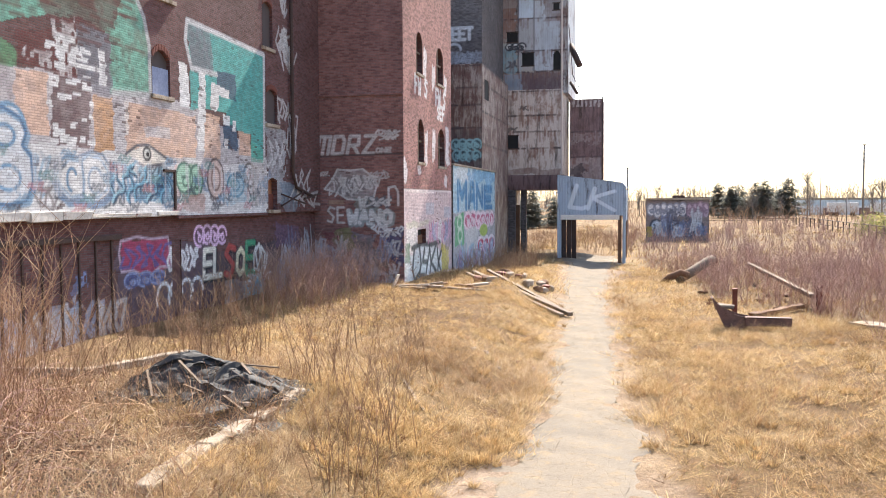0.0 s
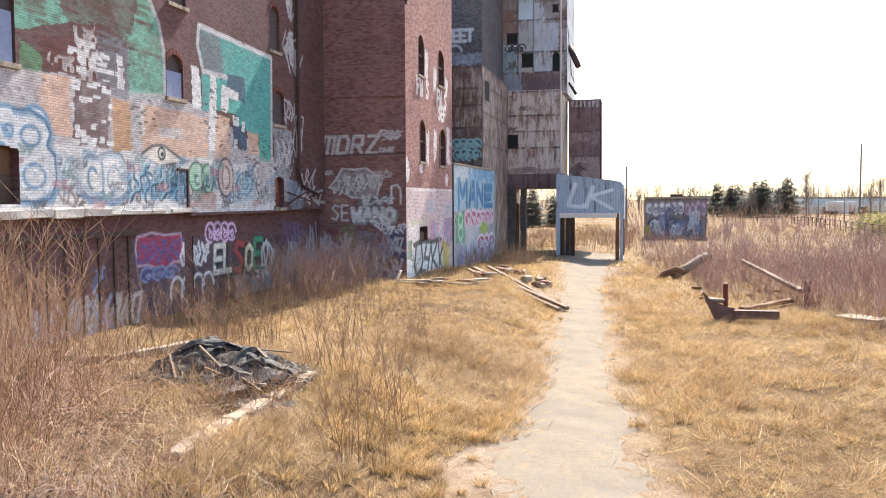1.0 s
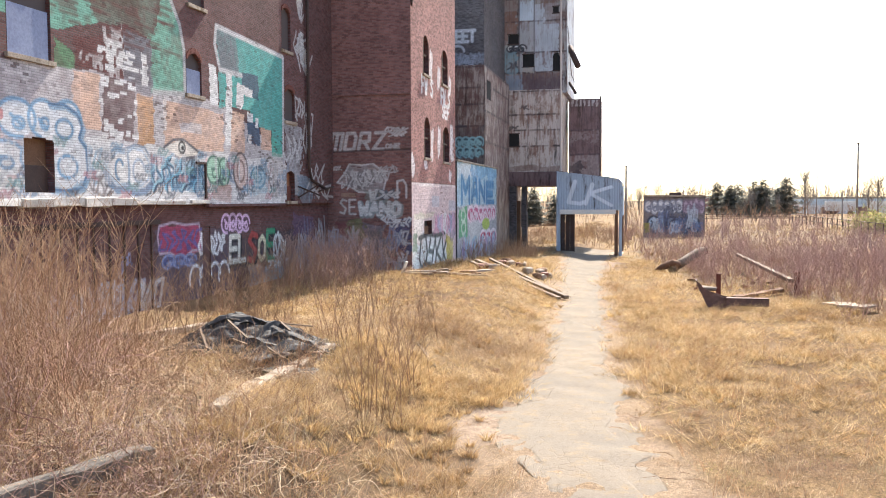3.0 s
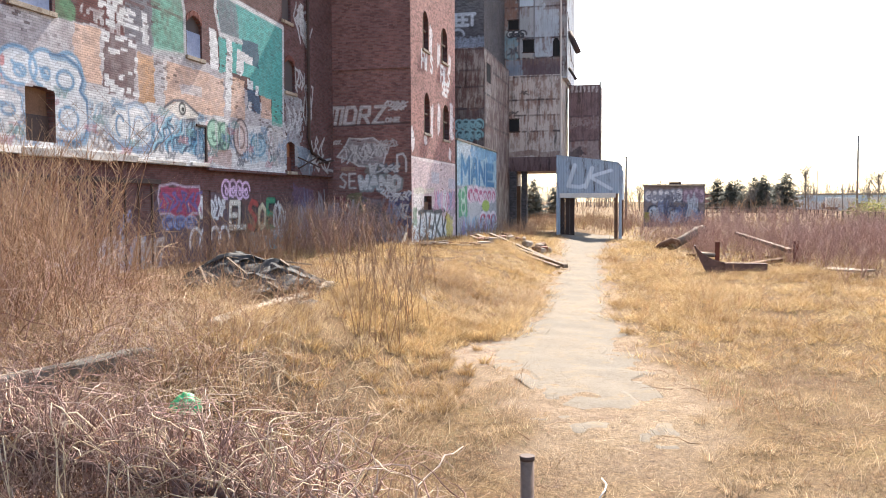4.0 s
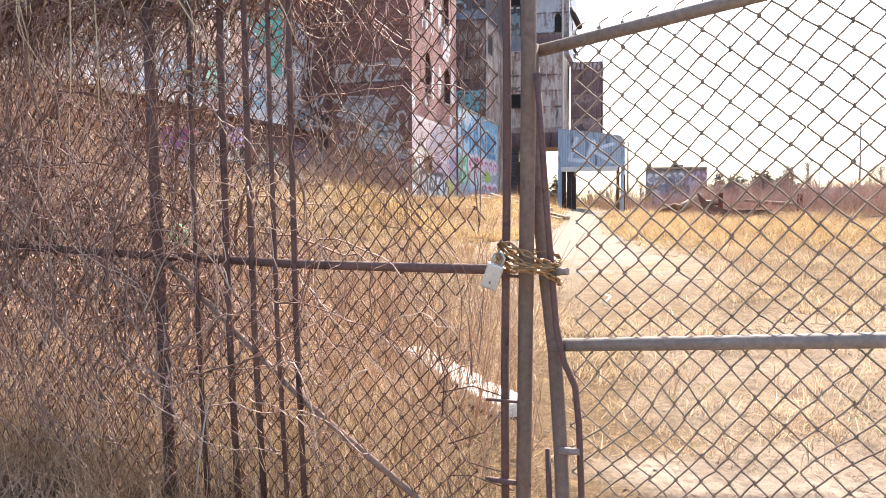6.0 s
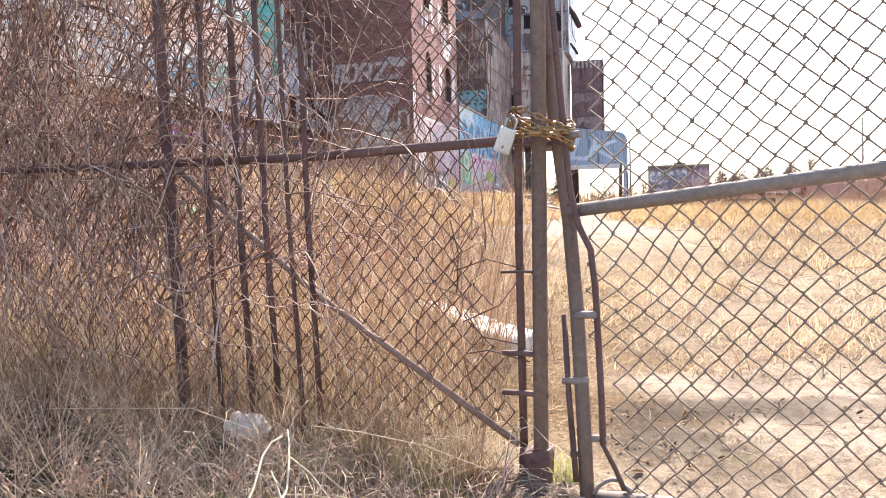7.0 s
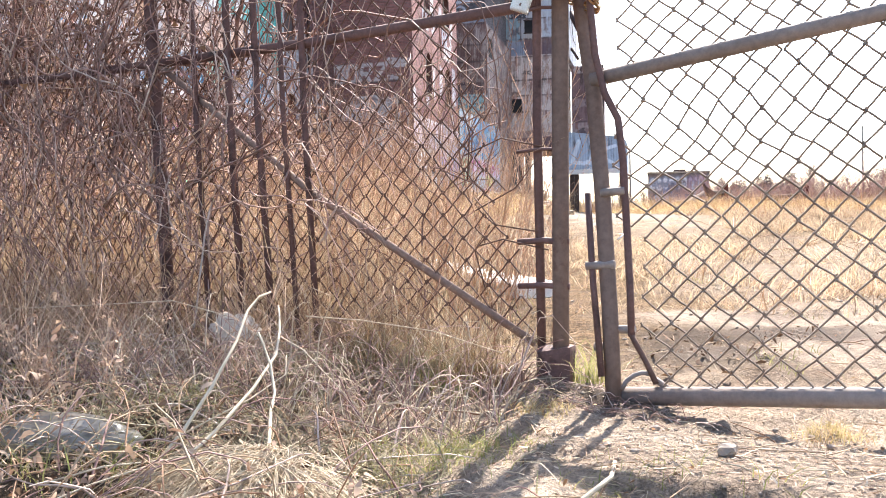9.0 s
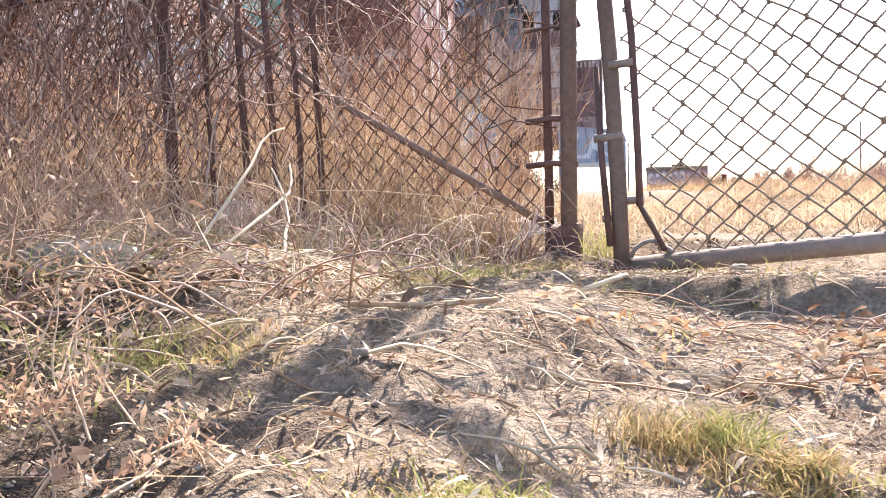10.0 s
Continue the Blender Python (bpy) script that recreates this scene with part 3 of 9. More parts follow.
# ---- painted walls ----
class Canvas:
    """Paint on a wall, on a grid of its metres: colour and cover."""

    def __init__(self, u0, v0, u1, v1, res):
        self.res = res
        self.us, self.vs = np.arange(u0, u1 + res / 2, res), np.arange(v0, v1 + res / 2, res)
        self.U, self.V = np.meshgrid(self.us, self.vs)
        self.rgb, self.a = np.zeros((*self.U.shape, 3)), np.zeros(self.U.shape)
        self.f1, self.f2 = Field(int(abs(u0 * 10)) + 11, 0.9)(self.U, self.V), Field(int(abs(v1 * 10)) + 23, 0.16)(self.U, self.V)

    def lay(self, mask, col, cover=1.0, wear=0.25):
        m = np.clip(mask, 0, 1) * cover * (1 - wear * smooth(0.35, 0.75, 0.5 * self.f1 + 0.5 * self.f2))
        if wear > 0.5:
            m = m * smooth(wear - 0.35, wear - 0.15, self.f2)
        c = np.array(col) * (0.86 + 0.28 * self.f1[..., None])
        na = m + self.a * (1 - m)
        self.rgb = (c * m[..., None] + self.rgb * (self.a * (1 - m))[..., None]) / np.maximum(na, 1e-5)[..., None]
        self.a = na

    def poly(self, pts, col, cover=1.0, wear=0.25, rag=0.08):
        u, v = self.U + (self.f2 - 0.5) * rag * 2, self.V + (self.f1 - 0.5) * rag * 2
        inside = np.zeros(u.shape, bool)
        for (a, b), (c, d) in zip(pts, [*pts[1:], pts[0]]):
            if b != d:
                inside ^= ((b > v) != (d > v)) & (u < (c - a) * (v - b) / (d - b) + a)
        self.lay(inside.astype(float), col, cover, wear)

    def rect(self, u0, v0, u1, v1, col, cover=1.0, wear=0.25, rag=0.08):
        self.poly([(u0, v0), (u1, v0), (u1, v1), (u0, v1)], col, cover, wear, rag)

    def line(self, pts, width, col, cover=1.0, wear=0.1):
        lo = np.min(pts, axis=0) - width - 0.2
        hi = np.max(pts, axis=0) + width + 0.2
        i0, i1 = np.searchsorted(self.us, (lo[0], hi[0]))
        j0, j1 = np.searchsorted(self.vs, (lo[1], hi[1]))
        if i1 <= i0 or j1 <= j0:
            return
        u, v = self.U[j0:j1, i0:i1], self.V[j0:j1, i0:i1]
        best = np.full(u.shape, 9.0)
        for (a, b), (c, d) in zip(pts[:-1], pts[1:]):
            t = np.clip(((u - a) * (c - a) + (v - b) * (d - b)) / ((c - a) ** 2 + (d - b) ** 2 + 1e-9), 0, 1)
            best = np.minimum(best, np.hypot(u - a - t * (c - a), v - b - t * (d - b)))
        mask = np.zeros(self.U.shape)
        mask[j0:j1, i0:i1] = 1 - smooth(width * 0.35, width * 0.5 + self.res, best)
        self.lay(mask, col, cover, wear)

    def oval(self, u, v, ru, rv, col, cover=1.0, wear=0.25):
        d = np.hypot((self.U - u) / ru, (self.V - v) / rv) + (self.f2 - 0.5) * 0.12
        self.lay(1 - smooth(0.92, 1.06, d), col, cover, wear)

    def ring(self, u, v, ru, rv, width, col, a0=0, a1=360, cover=1.0):
        t = np.radians(np.linspace(a0, a1, 18))
        self.line([(u + ru * math.cos(k), v + rv * math.sin(k)) for k in t], width, col, cover)

    def bubble(self, u0, v0, u1, v1, count, fill, edge, width=0.09, seed=3):
        """A throw-up: swollen letters that overlap, filled and outlined."""
        r = random.Random(seed)
        w = (u1 - u0) / count
        mid, h = (v0 + v1) / 2, (v1 - v0) / 2
        spots = [(u0 + w * (i + 0.5), mid + r.uniform(-0.1, 0.1) * h, w * r.uniform(0.55, 0.7), h * r.uniform(0.8, 1.0)) for i in range(count)]
        for s in spots:
            self.oval(*s, fill, 0.95, 0.2)
        for u, v, ru, rv in spots:
            self.ring(u, v, ru, rv, width, edge, r.uniform(-60, 0), r.uniform(250, 330))
            self.line([(u - ru * 0.3, v + rv * r.uniform(-0.2, 0.5)), (u + ru * 0.25, v + rv * r.uniform(-0.5, 0.3))], width, edge)
            self.ring(u + ru * 0.1, v - rv * 0.25, ru * 0.3, rv * 0.3, width * 0.8, edge)

    def scrawl(self, u0, v0, u1, v1, width, col, loops=5, seed=1, cover=0.9):
        """A quick tag that cannot be read: loops and slashes."""
        r = random.Random(seed)
        pts, n = [], loops * 6
        for i in range(n):
            s = i / (n - 1)
            pts.append((u0 + (u1 - u0) * (s + 0.5 / loops * math.sin(i * 1.9 + seed)), v0 + (v1 - v0) * (0.5 + 0.5 * math.sin(i * 1.05 + seed) * r.uniform(0.5, 1.0))))
        self.line(pts, width, col, cover)

    def letters(self, text, u0, v0, u1, v1, width, col, shade=None, slant=0.12, cover=0.95):
        w = (u1 - u0) / len(text)
        for i, ch in enumerate(text):
            for run in LETTERS.get(ch, ()):
                pts = [(u0 + w * (i + 0.1 + 0.74 * (a + slant * b)), v0 + (v1 - v0) * b) for a, b in run]
                if shade:
                    self.line([(a + width * 0.3, b - width * 0.3) for a, b in pts], width * 1.7, shade, cover)
                self.line(pts, width, col, cover)

    def drips(self, u0, u1, v0, drop, count, col, width=0.03, seed=5):
        r = random.Random(seed)
        for _ in range(count):
            u = r.uniform(u0, u1)
            self.line([(u, v0), (u + r.uniform(-0.02, 0.02), v0 - drop * r.uniform(0.3, 1.0))], width, col, 0.6)


LETTERS = {
    "m": [[(-0.05, 0), (0.0, 1), (1.0, 1), (0.95, 0)], [(0.5, 1), (0.46, 0)]],
    "o": [[(0.0, 0), (0.05, 1), (0.75, 1), (0.95, 0.75), (0.9, 0), (0.0, 0)]],
    "r": [[(0.0, 0), (0.05, 1), (0.85, 1), (0.9, 0.5), (0.1, 0.45)], [(0.45, 0.45), (0.95, 0)]],
    "z": [[(0.05, 1), (0.95, 1), (0.05, 0), (1.0, 0)]],
    "A": [[(0, 0), (0.5, 1), (1, 0)], [(0.2, 0.4), (0.8, 0.4)]],
    "C": [[(1, 0.85), (0.6, 1), (0.1, 0.8), (0, 0.4), (0.3, 0), (1, 0.1)]],
    "E": [[(1, 1), (0, 1), (0, 0), (1, 0)], [(0, 0.5), (0.8, 0.5)]],
    "F": [[(1, 1), (0, 1), (0, 0)], [(0, 0.5), (0.8, 0.5)]],
    "H": [[(0, 0), (0, 1)], [(1, 0), (1, 1)], [(0, 0.5), (1, 0.5)]],
    "K": [[(0, 0), (0, 1)], [(1, 1), (0, 0.45), (1, 0)]],
    "L": [[(0, 1), (0, 0), (0.9, 0)]],
    "M": [[(0, 0), (0, 1), (0.5, 0.4), (1, 1), (1, 0)]],
    "N": [[(0, 0), (0, 1), (1, 0), (1, 1)]],
    "O": [[(0.5, 1), (0.05, 0.8), (0, 0.25), (0.4, 0), (0.9, 0.15), (1, 0.75), (0.5, 1)]],
    "P": [[(0, 0), (0, 1), (0.9, 0.9), (0.9, 0.55), (0, 0.45)]],
    "R": [[(0, 0), (0, 1), (0.9, 0.9), (0.9, 0.55), (0, 0.45), (1, 0)]],
    "S": [[(1, 0.9), (0.4, 1), (0.05, 0.75), (0.9, 0.35), (0.6, 0), (0, 0.1)]],
    "T": [[(0, 1), (1, 1)], [(0.5, 1), (0.5, 0)]],
    "W": [[(0, 1), (0.2, 0), (0.5, 0.6), (0.8, 0), (1, 1)]],
    "Z": [[(0, 1), (1, 1), (0, 0), (1, 0)]],
}


class Face:
    """A wall's plane: metres across and up it to places in the world; n is how far out of it."""

    def __init__(self, axis, at, sign):
        self.axis, self.at, self.sign = axis, at, sign

    def p(self, u, v, n=0.0):
        return (self.at + self.sign * n, u, v) if self.axis == "x" else (u, self.at + self.sign * n, v)


def painted_wall(name, face, cv, holes, material, parent, label=""):
    """The front of a wall with its paint; holes (u0, v0, u1, v1, arch) go 0.3 m into it."""
    U, V = cv.U, cv.V
    verts = np.stack([np.broadcast_to(c, U.size) for c in face.p(U.ravel(), V.ravel())], 1)
    nv, nu = U.shape
    idx = np.arange(nu * nv).reshape(nv, nu)
    quads = np.stack([idx[:-1, :-1], idx[:-1, 1:], idx[1:, 1:], idx[1:, :-1]], -1)
    cu, cw = (U[:-1, :-1] + U[1:, 1:]) / 2, (V[:-1, :-1] + V[1:, 1:]) / 2
    keep = np.ones(cu.shape, bool)
    for u0, v0, u1, v1, arch in holes:
        top = v1 - arch * ((cu - (u0 + u1) / 2) / ((u1 - u0) / 2)) ** 2
        keep &= ~((cu > u0) & (cu < u1) & (cw > v0) & (cw < top))
    quads = quads[keep]
    if (face.axis == "x") != (face.sign > 0):
        quads = quads[:, ::-1]
    ob = fast(name, verts, quads, material, parent, label, uv=np.c_[U.ravel(), V.ravel()])
    lay = ob.data.color_attributes.new("paint", "FLOAT_COLOR", "POINT")
    lay.data.foreach_set("color", np.c_[cv.rgb.reshape(-1, 3), np.ones(cv.a.size)].astype(np.float32).ravel())
    much = ob.data.attributes.new("cover", "FLOAT", "POINT")
    much.data.foreach_set("value", cv.a.ravel().astype(np.float32))
    return ob


def hole_window(face, hole, parent, fill, sill=None, lintel=None, board=None, depth=0.26, name="window"):
    """What stands in an opening: reveals, an infill, a board over its lower part, a sill and an arch of brick."""
    u0, v0, u1, v1, arch = hole
    w = new(name)
    w.parent = parent
    k = 12
    us = np.linspace(u0, u1, k + 1)
    tops = v1 - arch * ((us - (u0 + u1) / 2) / ((u1 - u0) / 2)) ** 2
    ring = [(u0, v0), *zip(us, tops), (u1, v0)]
    v, f = [], []
    for a, b in ring:
        v += [face.p(a, b, 0.0), face.p(a, b, -depth - 0.06)]
    m = len(ring)
    for i in range(m):
        j = (i + 1) % m
        f.append((2 * i, 2 * i + 1, 2 * j + 1, 2 * j))
    uv_box(fast("reveal", v, f, BRICK, w))
    v = [face.p(a, b, -depth) for a, b in ring]
    me = bpy.data.meshes.new("infill")
    me.from_pydata([tuple(float(c) for c in q) for q in v], [], [tuple(range(m))])
    link_mesh("infill", me, fill, w)
    uv_box(w.children[-1])

    def slab(nm, a0, b0, a1, b1, n0, n1, mat, lab=""):
        p, q = face.p(a0, b0, n0), face.p(a1, b1, n1)
        lo, hi = np.minimum(p, q), np.maximum(p, q)
        return part(nm, box_bm(*lo, *hi, bevel=0.012), mat, w, lab)

    if board:
        slab("board", u0 + 0.04, v0 + 0.02, u1 - 0.04, v0 + (v1 - v0) * board[0], -depth + 0.02, -depth + 0.08, board[1])
    if sill:
        slab("sill", u0 - 0.1, v0 - 0.12, u1 + 0.1, v0 + 0.01, -0.2, 0.09, sill)
    if lintel:
        for i in range(k):
            a, b = us[i] + 0.008, us[i + 1] - 0.008
            tt = (tops[i] + tops[i + 1]) / 2
            slab("brick", a, tt + 0.01, b, tt + 0.2, -0.1, 0.03, lintel)
    return w


def ledge(name, face, u0, u1, v0, v1, out, material, parent, label="", jag=0.0):
    p, q = face.p(u0, v0, -0.1), face.p(u1, v1, out)
    return uv_box(part(name, box_bm(*np.minimum(p, q), *np.maximum(p, q), bevel=0.015, jag=jag), material, parent, label))


# ---- the ground ----
def axis_steps(*runs):
    out = []
    for a, b, step in runs:
        out += list(np.arange(a, b, step))
    return np.array(out + [runs[-1][1]])


gx = axis_steps((-1600, -400, 300), (-400, -100, 60), (-100, -30, 8), (-30, -16, 2), (-16, -3, 0.3), (-3, -1.2, 0.07), (-1.2, -0.5, 0.024), (-0.5, 1.2, 0.013), (1.2, 1.5, 0.024), (1.5, 3.2, 0.085), (3.2, 14, 0.4), (14, 40, 2), (40, 120, 10), (120, 500, 60), (500, 2000, 300))
gy = axis_steps((-400, -40, 60), (-40, -6, 4), (-6, -3.2, 0.4), (-3.2, -2.6, 0.07), (-2.6, -1.3, 0.013), (-1.3, -0.3, 0.022), (-0.3, 1.6, 0.06), (1.6, 12, 0.22), (12, 40, 0.4), (40, 80, 1.0), (80, 140, 4), (140, 500, 30), (500, 2600, 300))
GX, GY = np.meshgrid(gx, gy)
GZ = gz(GX, GY)
gi = np.arange(GX.size).reshape(GX.shape)
ground = fast("ground", np.c_[GX.ravel(), GY.ravel(), GZ.ravel()], np.stack([gi[:-1, :-1], gi[:-1, 1:], gi[1:, 1:], gi[1:, :-1]], -1).reshape(-1, 4), GROUND, shade=True)
tagged(ground, "uneven ground of dry straw-coloured grass and bare earth", "ground", kind="structure")


def bareness(x, y):
    """Where the soil lies open: outside the gate and along the trodden way."""
    out = smooth(0.6, -0.6, y) * smooth(-1.3, 0.0, x + 0.5 * (N2(x, y) - 0.5))
    on = 1 - smooth(-0.1, 0.7, np.abs(x - way_mid(y)) - way_half(y) + (N3(x, y) - 0.5) * 0.8)
    spur = 0.7 * smooth(1.2, 0.7, np.hypot((x + 2.5) / 0.8, (y - 12.9) / 2.0) + 0.6 * (N3(x, y) - 0.5))
    slab = 0.9 * smooth(0.2, 0.8, x + (N3(x, y) - 0.5)) * smooth(-0.4, 0.2, y) * smooth(2.6, 1.0, y)
    inner = 0.5 * smooth(0.1, 0.9, x + (N3(x, y) - 0.5)) * smooth(8.0, 4.0, y) * smooth(0.6, 1.6, y)
    slab = np.maximum(slab, inner)
    return np.clip(np.maximum(np.maximum(np.maximum(spur, out * 0.9), on * 0.45 * smooth(70, 60, y) * smooth(4.0, 9.0, y)), slab), 0, 1)


def mould_and_shade(x, y):
    """Dark cover: leaf mould along the fence, and painted shade under the brambles."""
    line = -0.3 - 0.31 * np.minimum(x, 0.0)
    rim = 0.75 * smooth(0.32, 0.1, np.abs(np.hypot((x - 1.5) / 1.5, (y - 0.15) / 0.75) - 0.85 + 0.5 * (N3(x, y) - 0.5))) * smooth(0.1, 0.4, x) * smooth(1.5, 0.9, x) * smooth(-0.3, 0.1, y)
    # Bramble shade laid into the ground colour, broken up by noise.
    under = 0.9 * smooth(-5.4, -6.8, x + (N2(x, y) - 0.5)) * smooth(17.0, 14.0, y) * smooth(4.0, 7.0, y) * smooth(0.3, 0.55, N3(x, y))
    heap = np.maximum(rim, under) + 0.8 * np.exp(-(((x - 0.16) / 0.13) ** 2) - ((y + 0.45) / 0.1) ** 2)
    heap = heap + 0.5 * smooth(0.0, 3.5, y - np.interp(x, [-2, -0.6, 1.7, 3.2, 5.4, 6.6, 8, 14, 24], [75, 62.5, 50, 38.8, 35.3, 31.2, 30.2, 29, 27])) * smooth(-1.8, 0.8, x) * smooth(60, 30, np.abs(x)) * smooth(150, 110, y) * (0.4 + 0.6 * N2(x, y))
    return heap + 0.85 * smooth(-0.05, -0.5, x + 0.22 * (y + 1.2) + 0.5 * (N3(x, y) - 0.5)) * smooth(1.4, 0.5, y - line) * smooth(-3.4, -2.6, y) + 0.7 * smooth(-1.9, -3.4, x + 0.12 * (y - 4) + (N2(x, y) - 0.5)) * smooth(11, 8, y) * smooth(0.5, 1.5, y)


lay = ground.data.attributes.new("mould_and_shade", "FLOAT", "POINT")
lay.data.foreach_set("value", np.clip(mould_and_shade(GX, GY), 0, 1).ravel().astype(np.float32))
lay = ground.data.attributes.new("bare", "FLOAT", "POINT")
lay.data.foreach_set("value", bareness(GX, GY).ravel().astype(np.float32))

# The trodden way, a thin worn crust with ragged sides.
py = np.arange(4.5, 71.0, 0.2)
ps = np.linspace(-1, 1, 41)
PS, PY = np.meshgrid(ps, py)
PH = way_half(PY) + (N3(PS * 3 + 9, PY) - 0.5) * 0.7 + (N2(PS + 4, PY) - 0.5) * 0.5
PX = way_mid(PY) + PS * np.maximum(PH, 0.1)
PZ = gz(PX, PY) + 0.022 - 0.06 * np.abs(PS) ** 4 + 0.05 * (N4(PX, PY) - 0.5) * smooth(0.45, 0.9, np.abs(PS)) + 0.03 * (N3(PX + 7, PY) - 0.5) - 0.075 * smooth(11.0, 6.5, PY) + 0.09 * (N3(PX * 2 + 3, PY * 2) - 0.5) * smooth(11.5, 8.0, PY) + 0.04 * (N4(PX * 2, PY * 2 + 5) - 0.5) * smooth(0.4, 0.95, np.abs(PS))
pi = np.arange(PX.size).reshape(PX.shape)
pathway = fast("path", np.c_[PX.ravel(), PY.ravel(), PZ.ravel()], np.stack([pi[:-1, :-1], pi[:-1, 1:], pi[1:, 1:], pi[1:, :-1]], -1).reshape(-1, 4), PATHWAY, shade=True)
tagged(pathway, "pale trodden path over cracked old asphalt", "path", kind="structure")

# ---- the brick warehouse with its mural ----
WHITE, BLACK = (0.80, 0.79, 0.78), (0.02, 0.02, 0.025)
PEACH, TEAL, GREEN, LILAC = (0.74, 0.49, 0.36), (0.11, 0.45, 0.41), (0.2, 0.5, 0.38), (0.66, 0.63, 0.64)
SKYBLUE, NAVY, GREYP = (0.30, 0.50, 0.62), (0.06, 0.08, 0.17), (0.20, 0.20, 0.23)
warehouse = thing("brick_warehouse", "old dark red brick warehouse covered in faded murals and graffiti", "building")
WALL = Face("x", -14.8, 1)
cv = Canvas(12.0, 4.55, 38.0, 14.0, 0.044)
cv.poly([(12, 4.5), (32.0, 4.5), (32.0, 6.7), (26.5, 8.2), (23.8, 8.3), (19.2, 8.35), (12, 8.0)], LILAC, 0.85, 0.35)
cv.poly([(12, 9.2), (17.5, 9.2), (19.3, 9.8), (20.3, 9.9), (21.8, 9.7), (21.7, 8.1), (23.77, 8.26), (23.75, 9.73), (23.5, 10.5), (22.9, 11.3), (21.5, 12.2), (12, 12.5)], GREEN, 0.85, 0.48)
cv.poly([(19.2, 9.6), (22.0, 9.9), (22.5, 11.3), (21.8, 13.5), (19.8, 13.5), (18.3, 10.8)], (0.12, 0.03, 0.03), 0.8, 0.5)
cv.poly([(19.0, 9.9), (21.0, 10.2), (22.4, 11.2), (20.5, 11.6), (18.2, 10.8)], (0.10, 0.07, 0.05), 0.75, 0.6)
cv.poly([(17.2, 8.2), (18.0, 8.3), (18.1, 8.6), (17.2, 9.0)], (0.12, 0.27, 0.14), 0.9, 0.4)
cv.poly([(18.0, 8.4), (20.3, 8.2), (20.3, 9.7), (18.0, 9.1)], (0.13, 0.03, 0.028), 0.75, 0.3)
cv.rect(20.3, 8.05, 21.8, 9.7, GREYP, 0.9, 0.3)
cv.poly([(19.3, 9.7), (20.2, 9.9), (20.4, 8.8), (19.5, 8.6)], WHITE, 0.95, 0.62)
cv.poly([(20.3, 8.2), (20.3, 8.9), (18.3, 8.8), (18.2, 8.5)], WHITE, 0.95, 0.72)
cv.rect(21.2, 8.3, 21.55, 9.2, WHITE, 0.9, 0.35)
cv.poly([(19.3, 8.3), (20.9, 8.3), (20.7, 6.5), (19.1, 6.4)], (0.10, 0.03, 0.028), 0.85, 0.35)
for k in range(46):
    cu, cvv = random.uniform(19.0, 20.8), random.uniform(6.3, 9.0)
    cv.rect(cu, cvv, cu + random.choice((0.22, 0.34, 0.45)), cvv + random.choice((0.07, 0.15, 0.15)), WHITE, 0.95, 0.1, 0.02)
for a in ((17.9, 6.65, 19.1, 8.25), (20.93, 6.35, 21.85, 8.0), (22.45, 6.42, 26.5, 7.9), (27.02, 6.5, 28.22, 8.0), (29.65, 6.7, 30.63, 7.7)):
    cv.rect(*a, PEACH if a[0] != 20.93 else (0.60, 0.33, 0.16), 0.92, 0.3)
cv.rect(22.45, 6.9, 22.62, 7.9, WHITE, 0.7, 0.4)
cv.poly([(23.4, 7.0), (24.9, 7.0), (24.9, 7.35), (23.4, 7.3)], LILAC, 0.8, 0.3)
cv.line([(22.9, 11.35), (23.53, 10.52), (23.78, 9.73), (23.8, 8.26), (21.9, 8.1)], 0.16, (0.5, 0.5, 0.5))
cv.poly([(26.06, 10.97), (31.95, 10.77), (31.82, 6.6), (30.68, 6.65), (30.7, 7.6), (28.7, 7.65), (28.7, 8.2), (26.15, 8.1), (26.2, 9.45)], TEAL, 0.97, 0.22)
cv.poly([(26.06, 10.97), (27.6, 10.9), (27.9, 9.55), (26.29, 9.41)], GREYP, 0.9, 0.3)
cv.line([(28.1, 9.46), (26.29, 9.44), (25.93, 10.3), (26.06, 10.97), (31.95, 10.77), (31.84, 6.7)], 0.17, (0.62, 0.62, 0.63))
cv.rect(28.05, 8.7, 29.5, 9.6, (0.07, 0.12, 0.18), 0.95, 0.15)
cv.poly([(25.46, 9.6), (26.03, 9.47), (26.14, 8.15), (25.55, 8.12)], WHITE, 1.0, 0.08)
cv.poly([(26.79, 9.35), (27.26, 9.4), (27.05, 6.72), (26.6, 6.7)], WHITE, 1.0, 0.08)
cv.poly([(27.63, 9.08), (28.95, 8.97), (28.94, 8.7), (28.1, 8.68), (28.16, 8.39), (27.92, 8.12), (27.59, 8.16)], WHITE, 1.0, 0.08)
cv.rect(28.44, 6.85, 29.53, 7.78, (0.07, 0.12, 0.19), 0.95, 0.1)
for a in ((28.44, 7.74, 28.95, 8.12), (28.5, 6.88, 28.8, 7.24), (29.18, 7.57, 29.43, 7.96)):
    cv.rect(*a, WHITE, 1.0, 0.05, 0.03)
for k in range(9):
    uu = 30.72 + 0.12 * k
    cv.line([(uu, 7.3 - 0.05 * k), (uu, 6.55)], 0.05, (0.12, 0.45, 0.33), 0.8)
